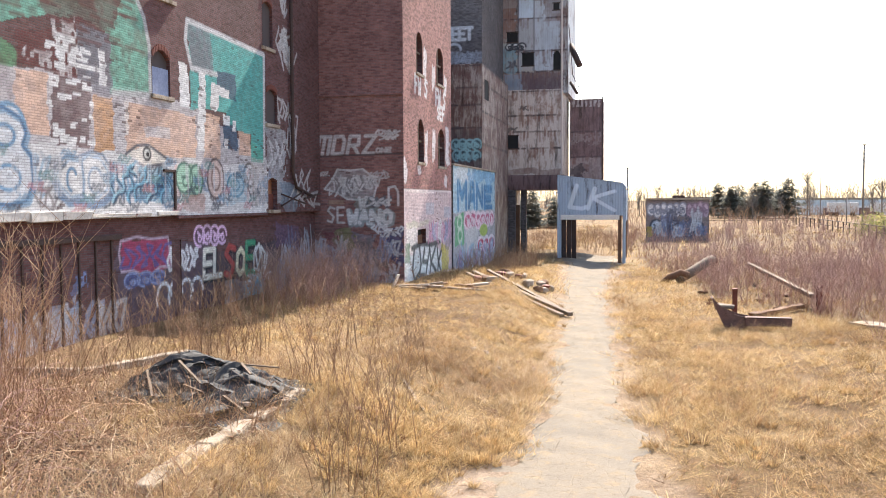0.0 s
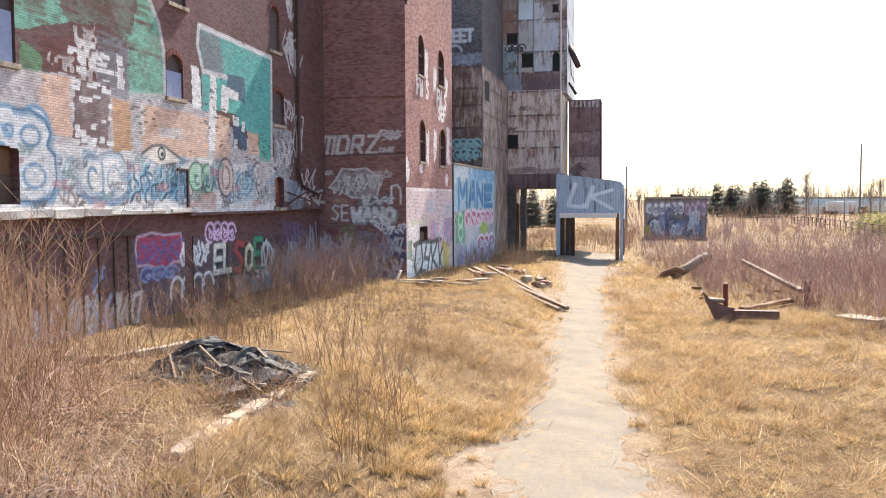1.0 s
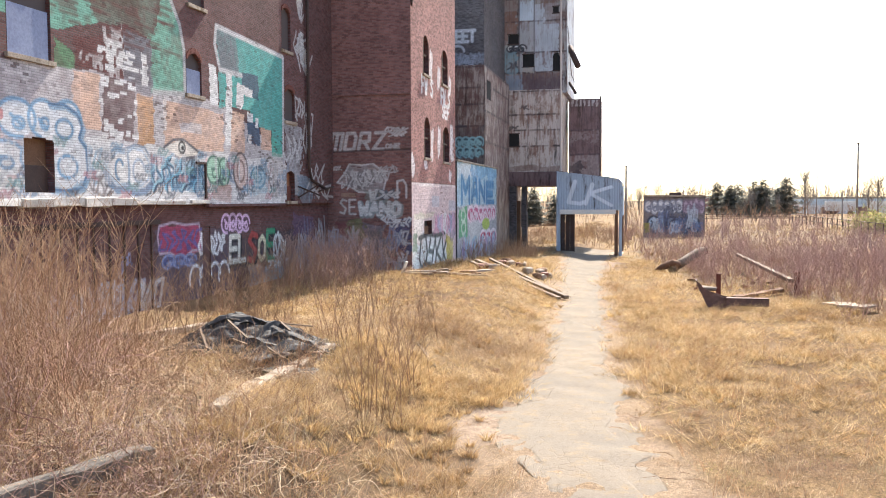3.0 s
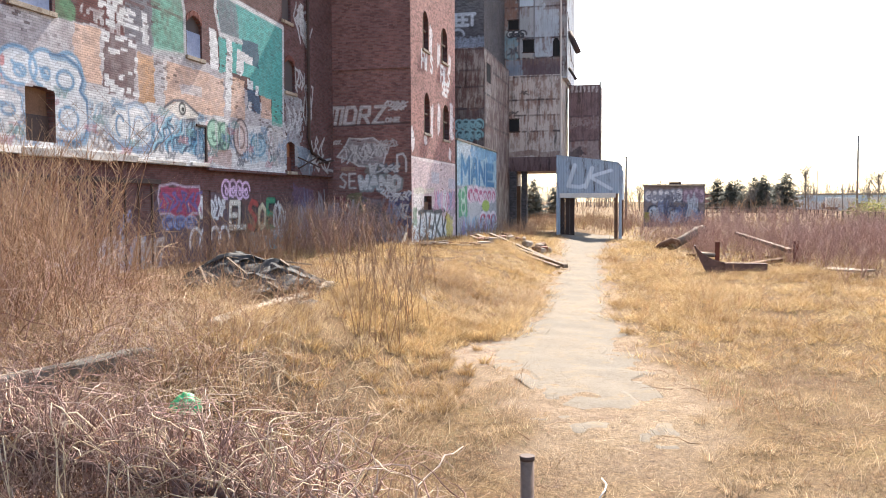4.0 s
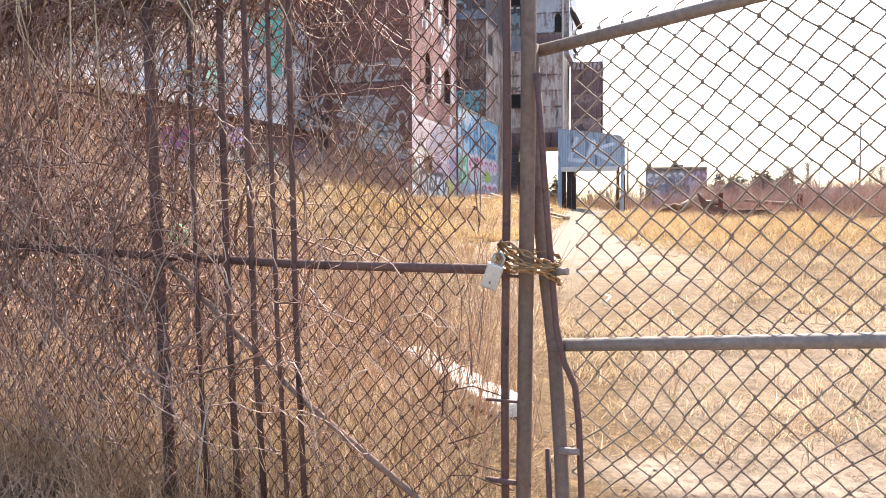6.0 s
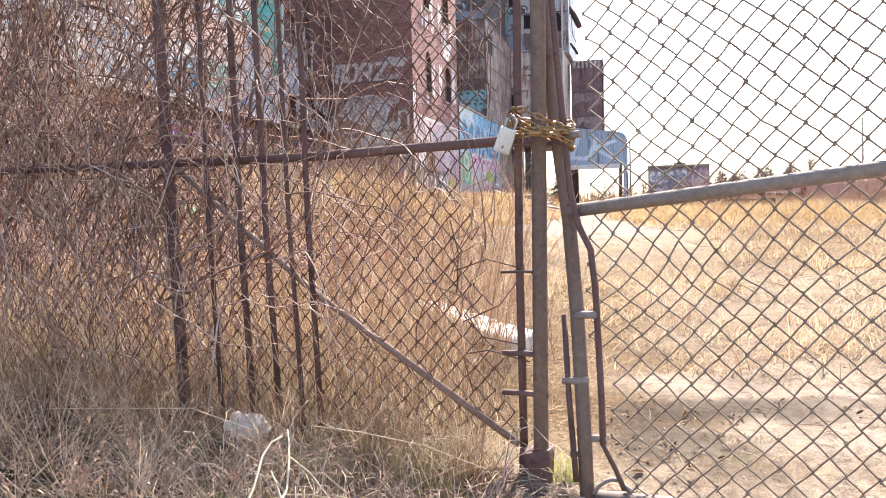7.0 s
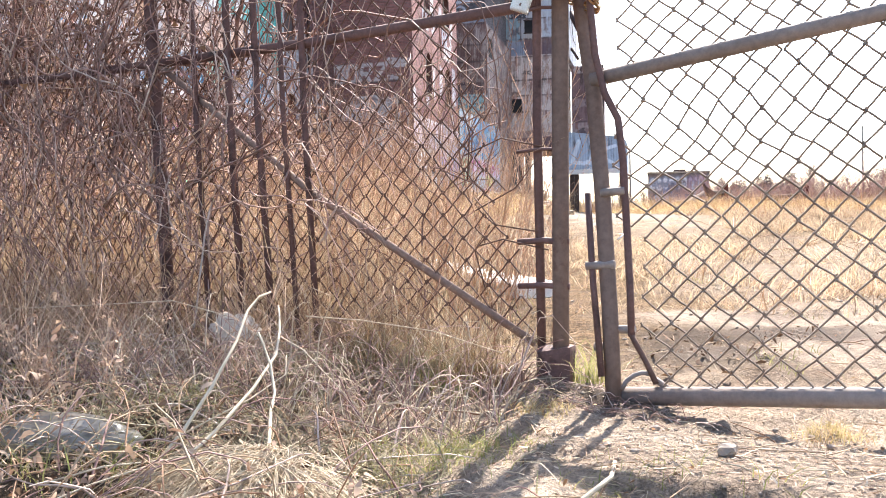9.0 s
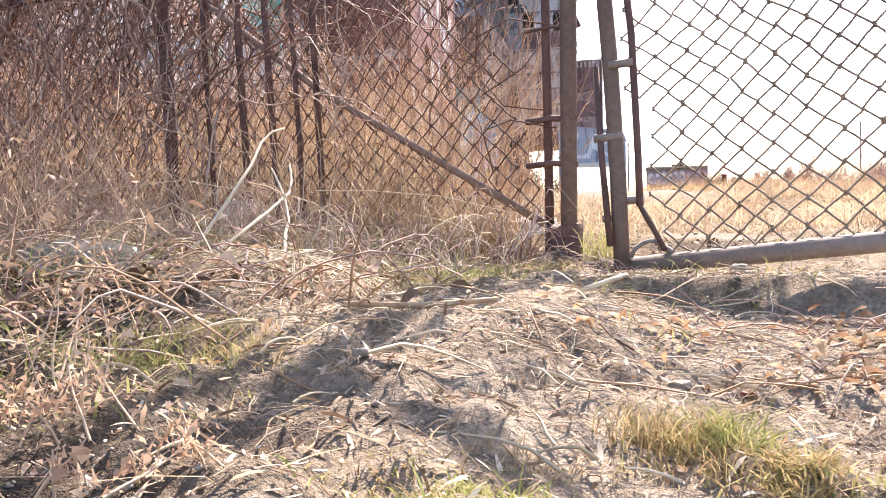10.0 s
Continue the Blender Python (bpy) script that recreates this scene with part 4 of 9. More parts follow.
# the lower band: pale ground with layers of tags
cv.rect(12, 4.5, 32.0, 6.25, (0.78, 0.77, 0.76), 0.95, 0.25, 0.3)
for s in range(16):
    u = 12.5 + 1.25 * s
    cv.scrawl(u, 4.8 + 0.15 * (s % 3), u + 1.5, 6.3, 0.07, ((0.20, 0.42, 0.60), (0.35, 0.38, 0.42), (0.62, 0.36, 0.34), (0.16, 0.30, 0.5))[s % 4], 4, s, 0.6)
cv.rect(22.97, 5.0, 24.9, 6.0, SKYBLUE, 0.85, 0.25, 0.15)
for s in range(5):
    cv.scrawl(22.9 + 0.3 * s, 5.0 + 0.15 * s, 24.2 + 0.2 * s, 5.4 + 0.15 * s, 0.05, (0.05, 0.16, 0.28), 3, 40 + s)
CLOUD = [(19.28, 5.92), (19.75, 6.23), (20.2, 6.2), (20.79, 6.38), (21.3, 6.32), (21.63, 6.0), (21.68, 5.6), (21.6, 5.26), (21.2, 5.05), (20.72, 4.99), (20.2, 5.1), (19.77, 5.05), (19.4, 5.3), (19.2, 5.6), (19.28, 5.92)]
for s in range(26):
    uu = 12.6 + 0.74 * s
    cv.scrawl(uu, 4.75 + 0.2 * (s % 4), uu + 0.9, 5.5 + 0.25 * (s % 4), 0.045, ((0.05, 0.07, 0.10), (0.12, 0.22, 0.34), (0.2, 0.16, 0.16))[s % 3], 3, 200 + s, 0.8)
cv.poly(CLOUD, (0.82, 0.81, 0.79), 1.0, 0.1, 0.03)
cv.line([(a + 0.06, b - 0.08) for a, b in CLOUD[6:14]], 0.2, (0.2, 0.31, 0.46), 0.9)
cv.line(CLOUD, 0.07, (0.25, 0.32, 0.42), 0.9)
cv.line([(a + 0.12 if a < 20.5 else a - 0.12, b + 0.1 if b < 5.7 else b - 0.1) for a, b in CLOUD], 0.05, (0.45, 0.55, 0.66))
cv.ring(19.95, 5.6, 0.2, 0.3, 0.06, (0.2, 0.35, 0.52), 30, 260)
cv.line([(20.35, 6.15), (20.45, 5.6), (20.4, 5.15)], 0.08, (0.3, 0.4, 0.52))
cv.ring(20.95, 5.6, 0.3, 0.35, 0.06, (0.4, 0.48, 0.58), 40, 300)
cv.bubble(15.2, 6.2, 18.15, 7.35, 3, (0.7, 0.73, 0.75), (0.2, 0.37, 0.55), 0.08, 8)
cv.bubble(14.6, 5.2, 18.4, 6.25, 3, (0.7, 0.7, 0.7), (0.26, 0.38, 0.52), 0.075, 9)
BIGB = [(16.9, 7.2), (17.5, 7.25), (18.05, 7.05), (18.25, 6.7), (18.1, 6.4), (18.4, 6.15), (18.45, 5.5), (18.2, 5.05), (17.5, 4.95), (16.9, 5.0)]
cv.poly(BIGB, (0.74, 0.76, 0.78), 0.95, 0.15, 0.03)
cv.line([(a + 0.08, b - 0.05) for a, b in BIGB], 0.16, (0.2, 0.38, 0.56), 0.8)
cv.line(BIGB, 0.06, (0.1, 0.2, 0.34))
cv.ring(17.5, 6.6, 0.35, 0.25, 0.07, (0.2, 0.36, 0.54))
cv.ring(17.6, 5.6, 0.4, 0.3, 0.07, (0.2, 0.36, 0.54))
cv.rect(14.0, 6.5, 15.1, 7.2, (0.5, 0.12, 0.12), 0.8, 0.5, 0.15)
cv.poly([(22.41, 6.4), (23.5, 6.75), (24.95, 6.25), (23.5, 6.1)], (0.8, 0.74, 0.66), 1.0, 0.05, 0.02)
for s in range(11):
    tt = np.linspace(0, 1, 14)
    cv.line([(21.75 + 0.29 * s + 0.9 * (q - 0.4) * math.sin(s * 2.1) + 0.13 * math.sin(9 * q + s), 6.05 - 1.0 * q + 0.06 * math.sin(14 * q + s)) for q in tt], 0.09, (0.2, 0.46, 0.62) if s % 2 else (0.36, 0.62, 0.74))
    cv.line([(21.8 + 0.29 * s + 0.9 * (q - 0.4) * math.sin(s * 2.1) + 0.13 * math.sin(9 * q + s), 6.0 - 1.0 * q + 0.06 * math.sin(14 * q + s)) for q in tt], 0.035, (0.05, 0.1, 0.17))
cv.line([(22.41, 6.4), (23.0, 6.68), (23.6, 6.74), (24.95, 6.25), (23.5, 6.08)], 0.06, (0.12, 0.12, 0.14))
cv.oval(23.52, 6.46, 0.2, 0.2, (0.6, 0.6, 0.55), 1.0, 0)
cv.ring(23.52, 6.46, 0.2, 0.19, 0.05, BLACK)
cv.oval(23.56, 6.44, 0.09, 0.09, BLACK, 1.0, 0)
cv.oval(26.1, 5.72, 0.85, 0.55, (0.26, 0.45, 0.30), 0.85, 0.3)
cv.bubble(25.3, 5.2, 26.85, 6.3, 2, (0.4, 0.66, 0.5), (0.10, 0.22, 0.17), 0.06, 6)
cv.oval(27.82, 5.8, 0.58, 0.68, (0.72, 0.54, 0.47), 0.9, 0.15)
cv.oval(29.3, 5.6, 0.6, 0.45, (0.6, 0.74, 0.8), 0.9, 0.15)
for u, v, ru, rv, col in ((27.82, 5.8, 0.6, 0.7, (0.16, 0.12, 0.12)), (27.82, 5.8, 0.3, 0.4, (0.3, 0.2, 0.18)), (30.5, 6.0, 0.5, 0.45, (0.22, 0.19, 0.18)), (29.34, 5.6, 0.65, 0.42, (0.1, 0.25, 0.38)), (29.34, 5.6, 0.3, 0.2, (0.08, 0.2, 0.3))):
    cv.ring(u, v, ru, rv, 0.07, col)
cv.rect(28.9, 4.9, 30.2, 6.0, SKYBLUE, 0.5, 0.4, 0.2)
cv.rect(25.6, 4.7, 27.0, 5.15, (0.55, 0.32, 0.26), 0.7, 0.4, 0.15)
cv.rect(30.6, 4.8, 31.9, 6.3, (0.56, 0.5, 0.47), 0.7, 0.4, 0.2)
for s in range(46):
    uu = 12.4 + 0.42 * s
    cv.scrawl(uu, 4.7 + 0.28 * (s % 6), uu + 0.55, 5.0 + 0.28 * (s % 6), 0.03, ((0.08, 0.1, 0.13), (0.2, 0.34, 0.48), (0.5, 0.24, 0.26), (0.16, 0.3, 0.3))[s % 4], 3, 300 + s, 0.75)
for s in range(60):
    uu, vv = random.uniform(16.5, 22.6), random.uniform(9.3, 11.9)
    cv.line([(uu, vv), (uu + random.uniform(0.3, 1.1), vv + random.uniform(-0.06, 0.02))], 0.06, (0.14, 0.05, 0.045), 0.7, 0.4)
cv.drips(12.5, 31.8, 6.2, 1.2, 60, (0.66, 0.66, 0.67), 0.05)
# beyond the mural: bare brick with pale smears
cv.rect(32.0, 4.6, 33.85, 7.9, (0.45, 0.47, 0.5), 0.8, 0.5, 0.35)
cv.rect(33.4, 4.6, 35.2, 5.6, (0.24, 0.33, 0.42), 0.7, 0.5, 0.3)
for s, (a, b, c, d) in enumerate(((33.2, 10.4, 35.0, 12.4), (33.0, 8.2, 34.2, 9.4), (34.2, 6.8, 35.2, 9.0), (32.2, 6.2, 33.8, 7.6), (34.6, 5.0, 36.6, 6.6), (35.0, 4.7, 37.6, 5.6), (33.6, 12.6, 34.2, 13.9))):
    cv.scrawl(a, b, c, d, 0.09, (0.6, 0.6, 0.61), 3, 70 + s, 0.8)
cv.poly([(33.3, 11.5), (33.9, 12.2), (34.8, 11.2), (34.6, 10.4), (34.1, 10.9)], (0.62, 0.62, 0.62), 0.85, 0.4, 0.2)
cv.rect(26.0, 11.5, 31.0, 13.4, (0.16, 0.10, 0.095), 0.3, 0.5, 0.4)
HOLES = [(23.9, 8.3, 24.95, 9.7, 0.28), (15.45, 8.3, 17.05, 10.6, 0.3), (15.9, 4.9, 17.05, 6.3, 0.06), (32.15, 4.65, 33.05, 5.95, 0.12), (32.1, 8.1, 33.15, 9.5, 0.2), (31.85, 11.1, 32.8, 12.9, 0.2), (24.1, 11.35, 25.2, 13.2, 0.2)]
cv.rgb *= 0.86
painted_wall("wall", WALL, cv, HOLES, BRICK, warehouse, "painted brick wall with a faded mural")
hole_window(WALL, HOLES[0], warehouse, BRICK, CONCRETE, BRICK_FILL, (0.62, BLUE_PANEL), 0.13)
hole_window(WALL, HOLES[1], warehouse, BRICK, CONCRETE, BRICK_FILL, (0.55, BLUE_PANEL), 0.13)
hole_window(WALL, HOLES[2], warehouse, TIMBER_BROWN, None, None, (0.5, DARK_STEEL))
hole_window(WALL, HOLES[3], warehouse, RUST_BOARD, CONCRETE, None, (0.5, RED_RUST), name="hatch")
for h in HOLES[4:]:
    hole_window(WALL, h, warehouse, BRICK, CONCRETE, BRICK_FILL, None, 0.12)
# the wall's upper part, its mass behind, and the set-back foot
uv_box(part("upper_wall", box_bm(-15.3, 8, 14.0, -14.8, 38, 18), BRICK, warehouse))
uv_box(part("body", box_bm(-40, -6, -1, -15.14, 60, 17.6), BRICK, warehouse))
uv_box(part("wall_end", box_bm(-15.3, -6, 4.55, -14.8, 12.0, 14.0), BRICK, warehouse))
random.seed(12)
for k in range(7):
    a = 12.0 + 1.25 * k
    ledge("render_lip", WALL, a, a + 1.22, 4.56 - random.uniform(0.0, 0.05), 4.76 + random.uniform(-0.06, 0.04), 0.05 + random.uniform(0, 0.04), RENDER_WHITE, warehouse, "peeling white render lip", 0.025)
ledge("render_lip", WALL, 20.75, 23.6, 4.56, 4.66, 0.05, RENDER_WHITE, warehouse, "peeling white render lip", 0.03)
ledge("render_lip", WALL, 24.0, 25.2, 4.58, 4.7, 0.08, RENDER_WHITE, warehouse)
ledge("render_lip", WALL, 25.2, 32.0, 4.46, 4.56, 0.05, BRICK, warehouse)
# Dark L-shaped bars added for the shadow along a shallow bricked-up recess.
part("frame_edge", box_bm(-14.82, 25.0, 4.75, -14.74, 25.09, 6.0, 0.01), DARK_STEEL, warehouse)
part("frame_edge", box_bm(-14.82, 24.4, 5.95, -14.74, 25.08, 6.03, 0.01), DARK_STEEL, warehouse)
pipe("drain_pipe", [(-14.66, 34.4, 18), (-14.66, 34.42, 12), (-14.66, 34.4, 6.2), (-14.66, 34.7, 5.6), (-14.62, 36.5, 5.2)], 0.075, DARK_STEEL, warehouse, "black cast-iron drainpipe")
for a, b in (((-14.7, 33.2, 5.3), (-14.3, 34.8, 4.9)), ((-14.7, 33.2, 4.8), (-14.3, 34.6, 5.4)), ((-14.3, 34.7, 5.1), (-14.6, 37.4, 5.35))):
    pipe("bracket", [a, b], 0.035, DARK_STEEL, warehouse)

FOOT = Face("x", -15.1, 1)
cv = Canvas(12.0, 0.4, 38.0, 4.56, 0.042)
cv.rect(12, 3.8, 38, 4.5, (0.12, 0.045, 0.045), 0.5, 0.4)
cv.rect(22.2, 1.0, 28.0, 3.7, (0.10, 0.08, 0.11), 0.75, 0.4, 0.2)
cv.poly([(22.5, 3.85), (25.1, 3.85), (25.25, 2.85), (23.9, 2.6), (22.5, 2.95)], (0.38, 0.06, 0.13), 0.95, 0.2)
cv.line([(22.5, 3.85), (23.3, 3.95), (24.2, 3.85), (25.1, 3.88), (25.25, 2.9), (24.6, 2.95), (23.9, 2.65), (23.1, 2.95), (22.5, 2.95), (22.4, 3.5), (22.5, 3.85)], 0.055, (0.46, 0.36, 0.44))
cv.scrawl(22.6, 2.9, 25.1, 3.75, 0.07, (0.12, 0.11, 0.30), 5, 3)
cv.bubble(22.7, 2.4, 24.8, 2.9, 3, (0.09, 0.11, 0.26), (0.25, 0.3, 0.5), 0.05, 7)
for s in range(3):
    cv.scrawl(25.1 + 0.65 * s, 2.65, 25.7 + 0.65 * s, 3.6, 0.09, (0.78, 0.78, 0.8), 2, 21 + s)
cv.bubble(26.85, 3.45, 29.05, 4.2, 4, (0.12, 0.06, 0.10), (0.72, 0.5, 0.72), 0.08, 13)
cv.rect(27.5, 1.9, 33.5, 3.3, (0.07, 0.06, 0.07), 0.7, 0.3, 0.2)
cv.letters("E", 27.3, 2.35, 28.15, 3.3, 0.2, (0.8, 0.77, 0.68), BLACK)
cv.letters("L", 28.05, 2.35, 28.85, 3.3, 0.2, (0.8, 0.77, 0.68), BLACK)
cv.letters("S", 28.85, 2.25, 29.85, 3.35, 0.24, (0.42, 0.07, 0.06), BLACK)
cv.letters("O", 29.8, 2.25, 30.65, 3.2, 0.2, (0.78, 0.72, 0.5), BLACK)
cv.letters("E", 30.6, 2.25, 31.5, 3.4, 0.24, (0.06, 0.3, 0.16), BLACK)
cv.scrawl(31.4, 2.0, 32.5, 3.35, 0.11, (0.74, 0.76, 0.74), 3, 33)
cv.rect(30.4, 0.8, 32.4, 2.0, (0.22, 0.52, 0.66), 0.85, 0.35, 0.15)
cv.scrawl(30.7, 1.8, 32.9, 2.2, 0.06, WHITE, 4, 35)
for s in range(4):
    cv.ring(24.8 + 0.7 * s, 1.9, 0.42, 0.5, 0.1, (0.7, 0.72, 0.75), 10, 200)
cv.rect(29.0, 1.0, 30.6, 2.0, (0.4, 0.4, 0.42), 0.6, 0.5, 0.2)
for s in range(12):
    cv.scrawl(33.3 + 0.35 * s, 1.0 + 0.2 * (s % 4), 34.2 + 0.35 * s, 2.4 + 0.4 * (s % 5), 0.07, ((0.42, 0.44, 0.5), (0.2, 0.24, 0.36), (0.5, 0.5, 0.52))[s % 3], 3, 50 + s, 0.8)
cv.rect(33.4, 3.0, 36.0, 4.0, (0.14, 0.09, 0.16), 0.7, 0.4, 0.3)
for a, b, c, d, col in ((19.2, 0.9, 20.6, 2.4, (0.5, 0.56, 0.66)), (17.2, 0.8, 18.9, 1.7, (0.7, 0.7, 0.72)), (20.4, 2.4, 20.9, 3.0, (0.2, 0.3, 0.55)), (12.5, 0.8, 16.5, 2.2, (0.6, 0.6, 0.64))):
    cv.rect(a, b, c, d, col, 0.85, 0.66, 0.5)
for s in range(9):
    cv.scrawl(12.5 + 1.1 * s, 0.6, 13.9 + 1.1 * s, 2.4, 0.14, ((0.55, 0.56, 0.58), (0.35, 0.4, 0.52), (0.5, 0.5, 0.5))[s % 3], 3, 80 + s, 0.75)
foot_holes = [(25.3, 1.2, 25.9, 3.75, 0.0)]
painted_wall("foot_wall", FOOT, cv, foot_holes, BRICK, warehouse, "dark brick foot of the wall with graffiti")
hole_window(FOOT, foot_holes[0], warehouse, VOID, None, None, name="door")
uv_box(part("foot_end", box_bm(-15.6, -6, -1, -15.1, 12.0, 4.55), BRICK, warehouse))
part("beam", box_bm(-15.1, 12.0, 3.92, -14.98, 22.4, 4.06, 0.01), DARK_STEEL, warehouse, "rusted steel beam")
for k in range(14):
    a = 12.35 + 0.74 * k
    part("steel_post", box_bm(-15.1, a, 0.4, -15.05, a + 0.06, 3.92, 0.01), DARK_STEEL, warehouse, "rusted steel post")

# ---- the brick wing ----
wing = thing("brick_wing", "tall red brick tower with arched windows and graffiti", "building")
WF = Face("y", 37.88, -1)
cv = Canvas(-16.2, 0.4, -10.78, 14.0, 0.042)
GREYW = (0.58, 0.55, 0.55)
cv.letters("morz", -15.0, 7.17, -12.08, 7.96, 0.15, GREYW, None, 0.24, 0.9)
cv.letters("ONE", -12.1, 7.18, -11.35, 7.4, 0.06, GREYW, None, 0.1, 0.8)
cv.scrawl(-12.05, 7.9, -11.0, 8.25, 0.045, GREYW, 5, 2)
cv.scrawl(-11.8, 7.75, -11.1, 7.95, 0.04, GREYW, 3, 5)
cv.line([(-15.0, 7.06), (-10.85, 7.14)], 0.05, (0.07, 0.05, 0.05), 0.9)
FISH = [(-14.6, 5.55), (-14.2, 6.0), (-13.96, 6.45), (-13.3, 6.4), (-12.73, 6.46), (-12.25, 6.1), (-12.05, 5.75), (-12.2, 5.2), (-12.9, 5.05), (-13.5, 5.08), (-14.0, 5.4), (-14.6, 5.55)]
cv.poly(FISH, (0.40, 0.38, 0.39), 0.8, 0.4, 0.05)
cv.line(FISH, 0.05, (0.62, 0.6, 0.6))
for s in range(9):
    cv.scrawl(-14.3 + 0.2 * s, 5.15 + 0.05 * s, -13.2 + 0.16 * s, 6.2, 0.035, ((0.66, 0.64, 0.64), (0.2, 0.18, 0.19), (0.55, 0.53, 0.54))[s % 3], 4, 60 + s)
cv.scrawl(-14.95, 6.1, -14.4, 6.4, 0.03, GREYW, 3, 31)
cv.scrawl(-12.4, 5.9, -11.5, 6.4, 0.035, (0.48, 0.46, 0.46), 4, 32)
cv.rect(-14.4, 4.86, -13.64, 5.06, (0.34, 0.22, 0.16), 0.9, 0.2, 0.03)
cv.rect(-13.1, 4.45, -11.9, 5.15, (0.2, 0.27, 0.26), 0.7, 0.4, 0.2)
cv.letters("W", -12.95, 4.65, -12.5, 5.15, 0.11, (0.56, 0.56, 0.57), None, 0.0)
cv.scrawl(-12.5, 4.65, -11.45, 5.25, 0.07, (0.1, 0.12, 0.15), 4, 66)
cv.scrawl(-12.4, 4.7, -11.4, 5.15, 0.06, (0.56, 0.56, 0.58), 3, 68)
cv.letters("S", -14.5, 4.02, -14.05, 4.72, 0.07, (0.6, 0.58, 0.57), None, 0.0, 0.9)
cv.letters("E", -14.02, 4.0, -13.58, 4.7, 0.07, (0.6, 0.58, 0.57), None, 0.0, 0.9)
cv.letters("WANO", -13.5, 3.98, -11.3, 4.55, 0.18, (0.64, 0.65, 0.67), (0.24, 0.28, 0.3), 0.0, 0.95)
cv.line([(-11.5, 4.8), (-11.5, 5.6), (-11.2, 5.65), (-11.05, 5.4), (-11.05, 4.8)], 0.08, (0.58, 0.56, 0.57))
cv.poly([(-11.9, 3.75), (-10.8, 3.85), (-10.8, 2.0), (-11.4, 2.2), (-11.7, 2.9)], (0.06, 0.075, 0.16), 0.92, 0.2, 0.1)
cv.scrawl(-11.8, 3.3, -10.85, 3.9, 0.05, (0.6, 0.62, 0.66), 4, 67)
cv.scrawl(-11.7, 2.4, -10.95, 3.3, 0.06, (0.5, 0.53, 0.58), 3, 69)
cv.scrawl(-12.3, 3.5, -11.5, 3.95, 0.06, (0.62, 0.64, 0.68), 3, 70)
for a, b, c, d, col in ((-14.6, 2.6, -14.0, 3.7, (0.2, 0.05, 0.06)), (-14.1, 2.9, -13.2, 3.75, (0.2, 0.21, 0.1)), (-13.2, 2.5, -12.2, 3.6, (0.2, 0.2, 0.24)), (-15.3, 1.4, -14.4, 3.2, (0.26, 0.29, 0.36)), (-12.9, 1.2, -11.9, 2.6, (0.3, 0.3, 0.36))):
    cv.rect(a, b, c, d, col, 0.8, 0.4, 0.25)
for s in range(22):
    cv.scrawl(-16.0 + 0.21 * s, 0.9 + 0.3 * (s % 5), -15.4 + 0.21 * s, 1.9 + 0.38 * (s % 5), 0.05, ((0.4, 0.43, 0.5), (0.52, 0.5, 0.52), (0.16, 0.15, 0.14), (0.24, 0.28, 0.42))[s % 4], 3, 90 + s, 0.8)
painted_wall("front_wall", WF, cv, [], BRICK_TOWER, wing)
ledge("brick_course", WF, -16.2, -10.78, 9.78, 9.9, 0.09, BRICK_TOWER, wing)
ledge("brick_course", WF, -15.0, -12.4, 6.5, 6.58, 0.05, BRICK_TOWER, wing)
WR = Face("x", -10.78, 1)
cv = Canvas(37.88, 0.0, 47.8, 17.0, 0.06)
cv.rect(37.85, 0.0, 47.8, 5.5, (0.64, 0.52, 0.52), 0.96, 0.15, 0.03)
cv.rect(37.85, 5.4, 47.8, 5.56, (0.74, 0.66, 0.63), 1.0, 0.1, 0.02)
for s in range(9):
    cv.line([(38.4 + 1.1 * s, 5.4), (38.4 + 1.1 * s, 4.0)], 0.06, (0.5, 0.38, 0.38), 0.7)
cv.rect(41.9, 4.3, 43.6, 4.9, (0.46, 0.47, 0.52), 0.85, 0.2, 0.04)
cv.rect(45.9, 4.05, 47.7, 4.62, (0.44, 0.45, 0.52), 0.85, 0.2, 0.04)
cv.rect(37.9, 0.0, 44.8, 2.4, (0.66, 0.69, 0.67), 0.95, 0.15, 0.2)
cv.rect(38.2, 2.5, 40.2, 4.0, (0.70, 0.66, 0.62), 0.95, 0.2, 0.15)
cv.rect(38.2, 3.75, 42.6, 4.02, (0.55, 0.52, 0.38), 0.7, 0.3, 0.1)
cv.rect(38.0, 2.1, 38.9, 3.0, (0.14, 0.24, 0.15), 0.85, 0.3, 0.2)
cv.oval(42.0, 1.55, 3.5, 1.3, (0.70, 0.73, 0.71), 0.97, 0.08)
INK = (0.045, 0.06, 0.06)
for pts in ([(39.6, 2.6), (39.3, 1.7), (39.7, 1.2), (40.6, 1.5)], [(40.6, 2.75), (40.9, 1.9), (40.5, 1.35), (41.5, 1.3)], [(41.6, 2.6), (41.2, 2.0), (42.2, 1.9)], [(41.5, 0.6), (42.0, 1.6), (42.6, 2.5)], [(42.6, 2.7), (42.9, 1.8), (42.4, 0.7)], [(43.0, 1.9), (43.9, 2.6)], [(43.0, 1.8), (44.0, 1.3), (43.6, 0.6)], [(44.2, 2.7), (44.5, 1.8), (44.3, 0.8)], [(44.6, 1.8), (45.5, 2.6)], [(44.6, 1.7), (45.4, 0.9)], [(39.2, 2.75), (41.0, 2.9), (43.0, 2.75), (45.0, 2.85)]):
    cv.line(pts, 0.24, INK, 0.95)
cv.rect(45.3, 1.0, 47.0, 2.6, (0.55, 0.46, 0.08), 0.88, 0.3, 0.25)
cv.rect(46.0, 2.4, 47.7, 3.8, (0.14, 0.14, 0.2), 0.7, 0.4, 0.3)
cv.drips(38.4, 45.6, 1.0, 0.9, 24, (0.5, 0.56, 0.54), 0.06)
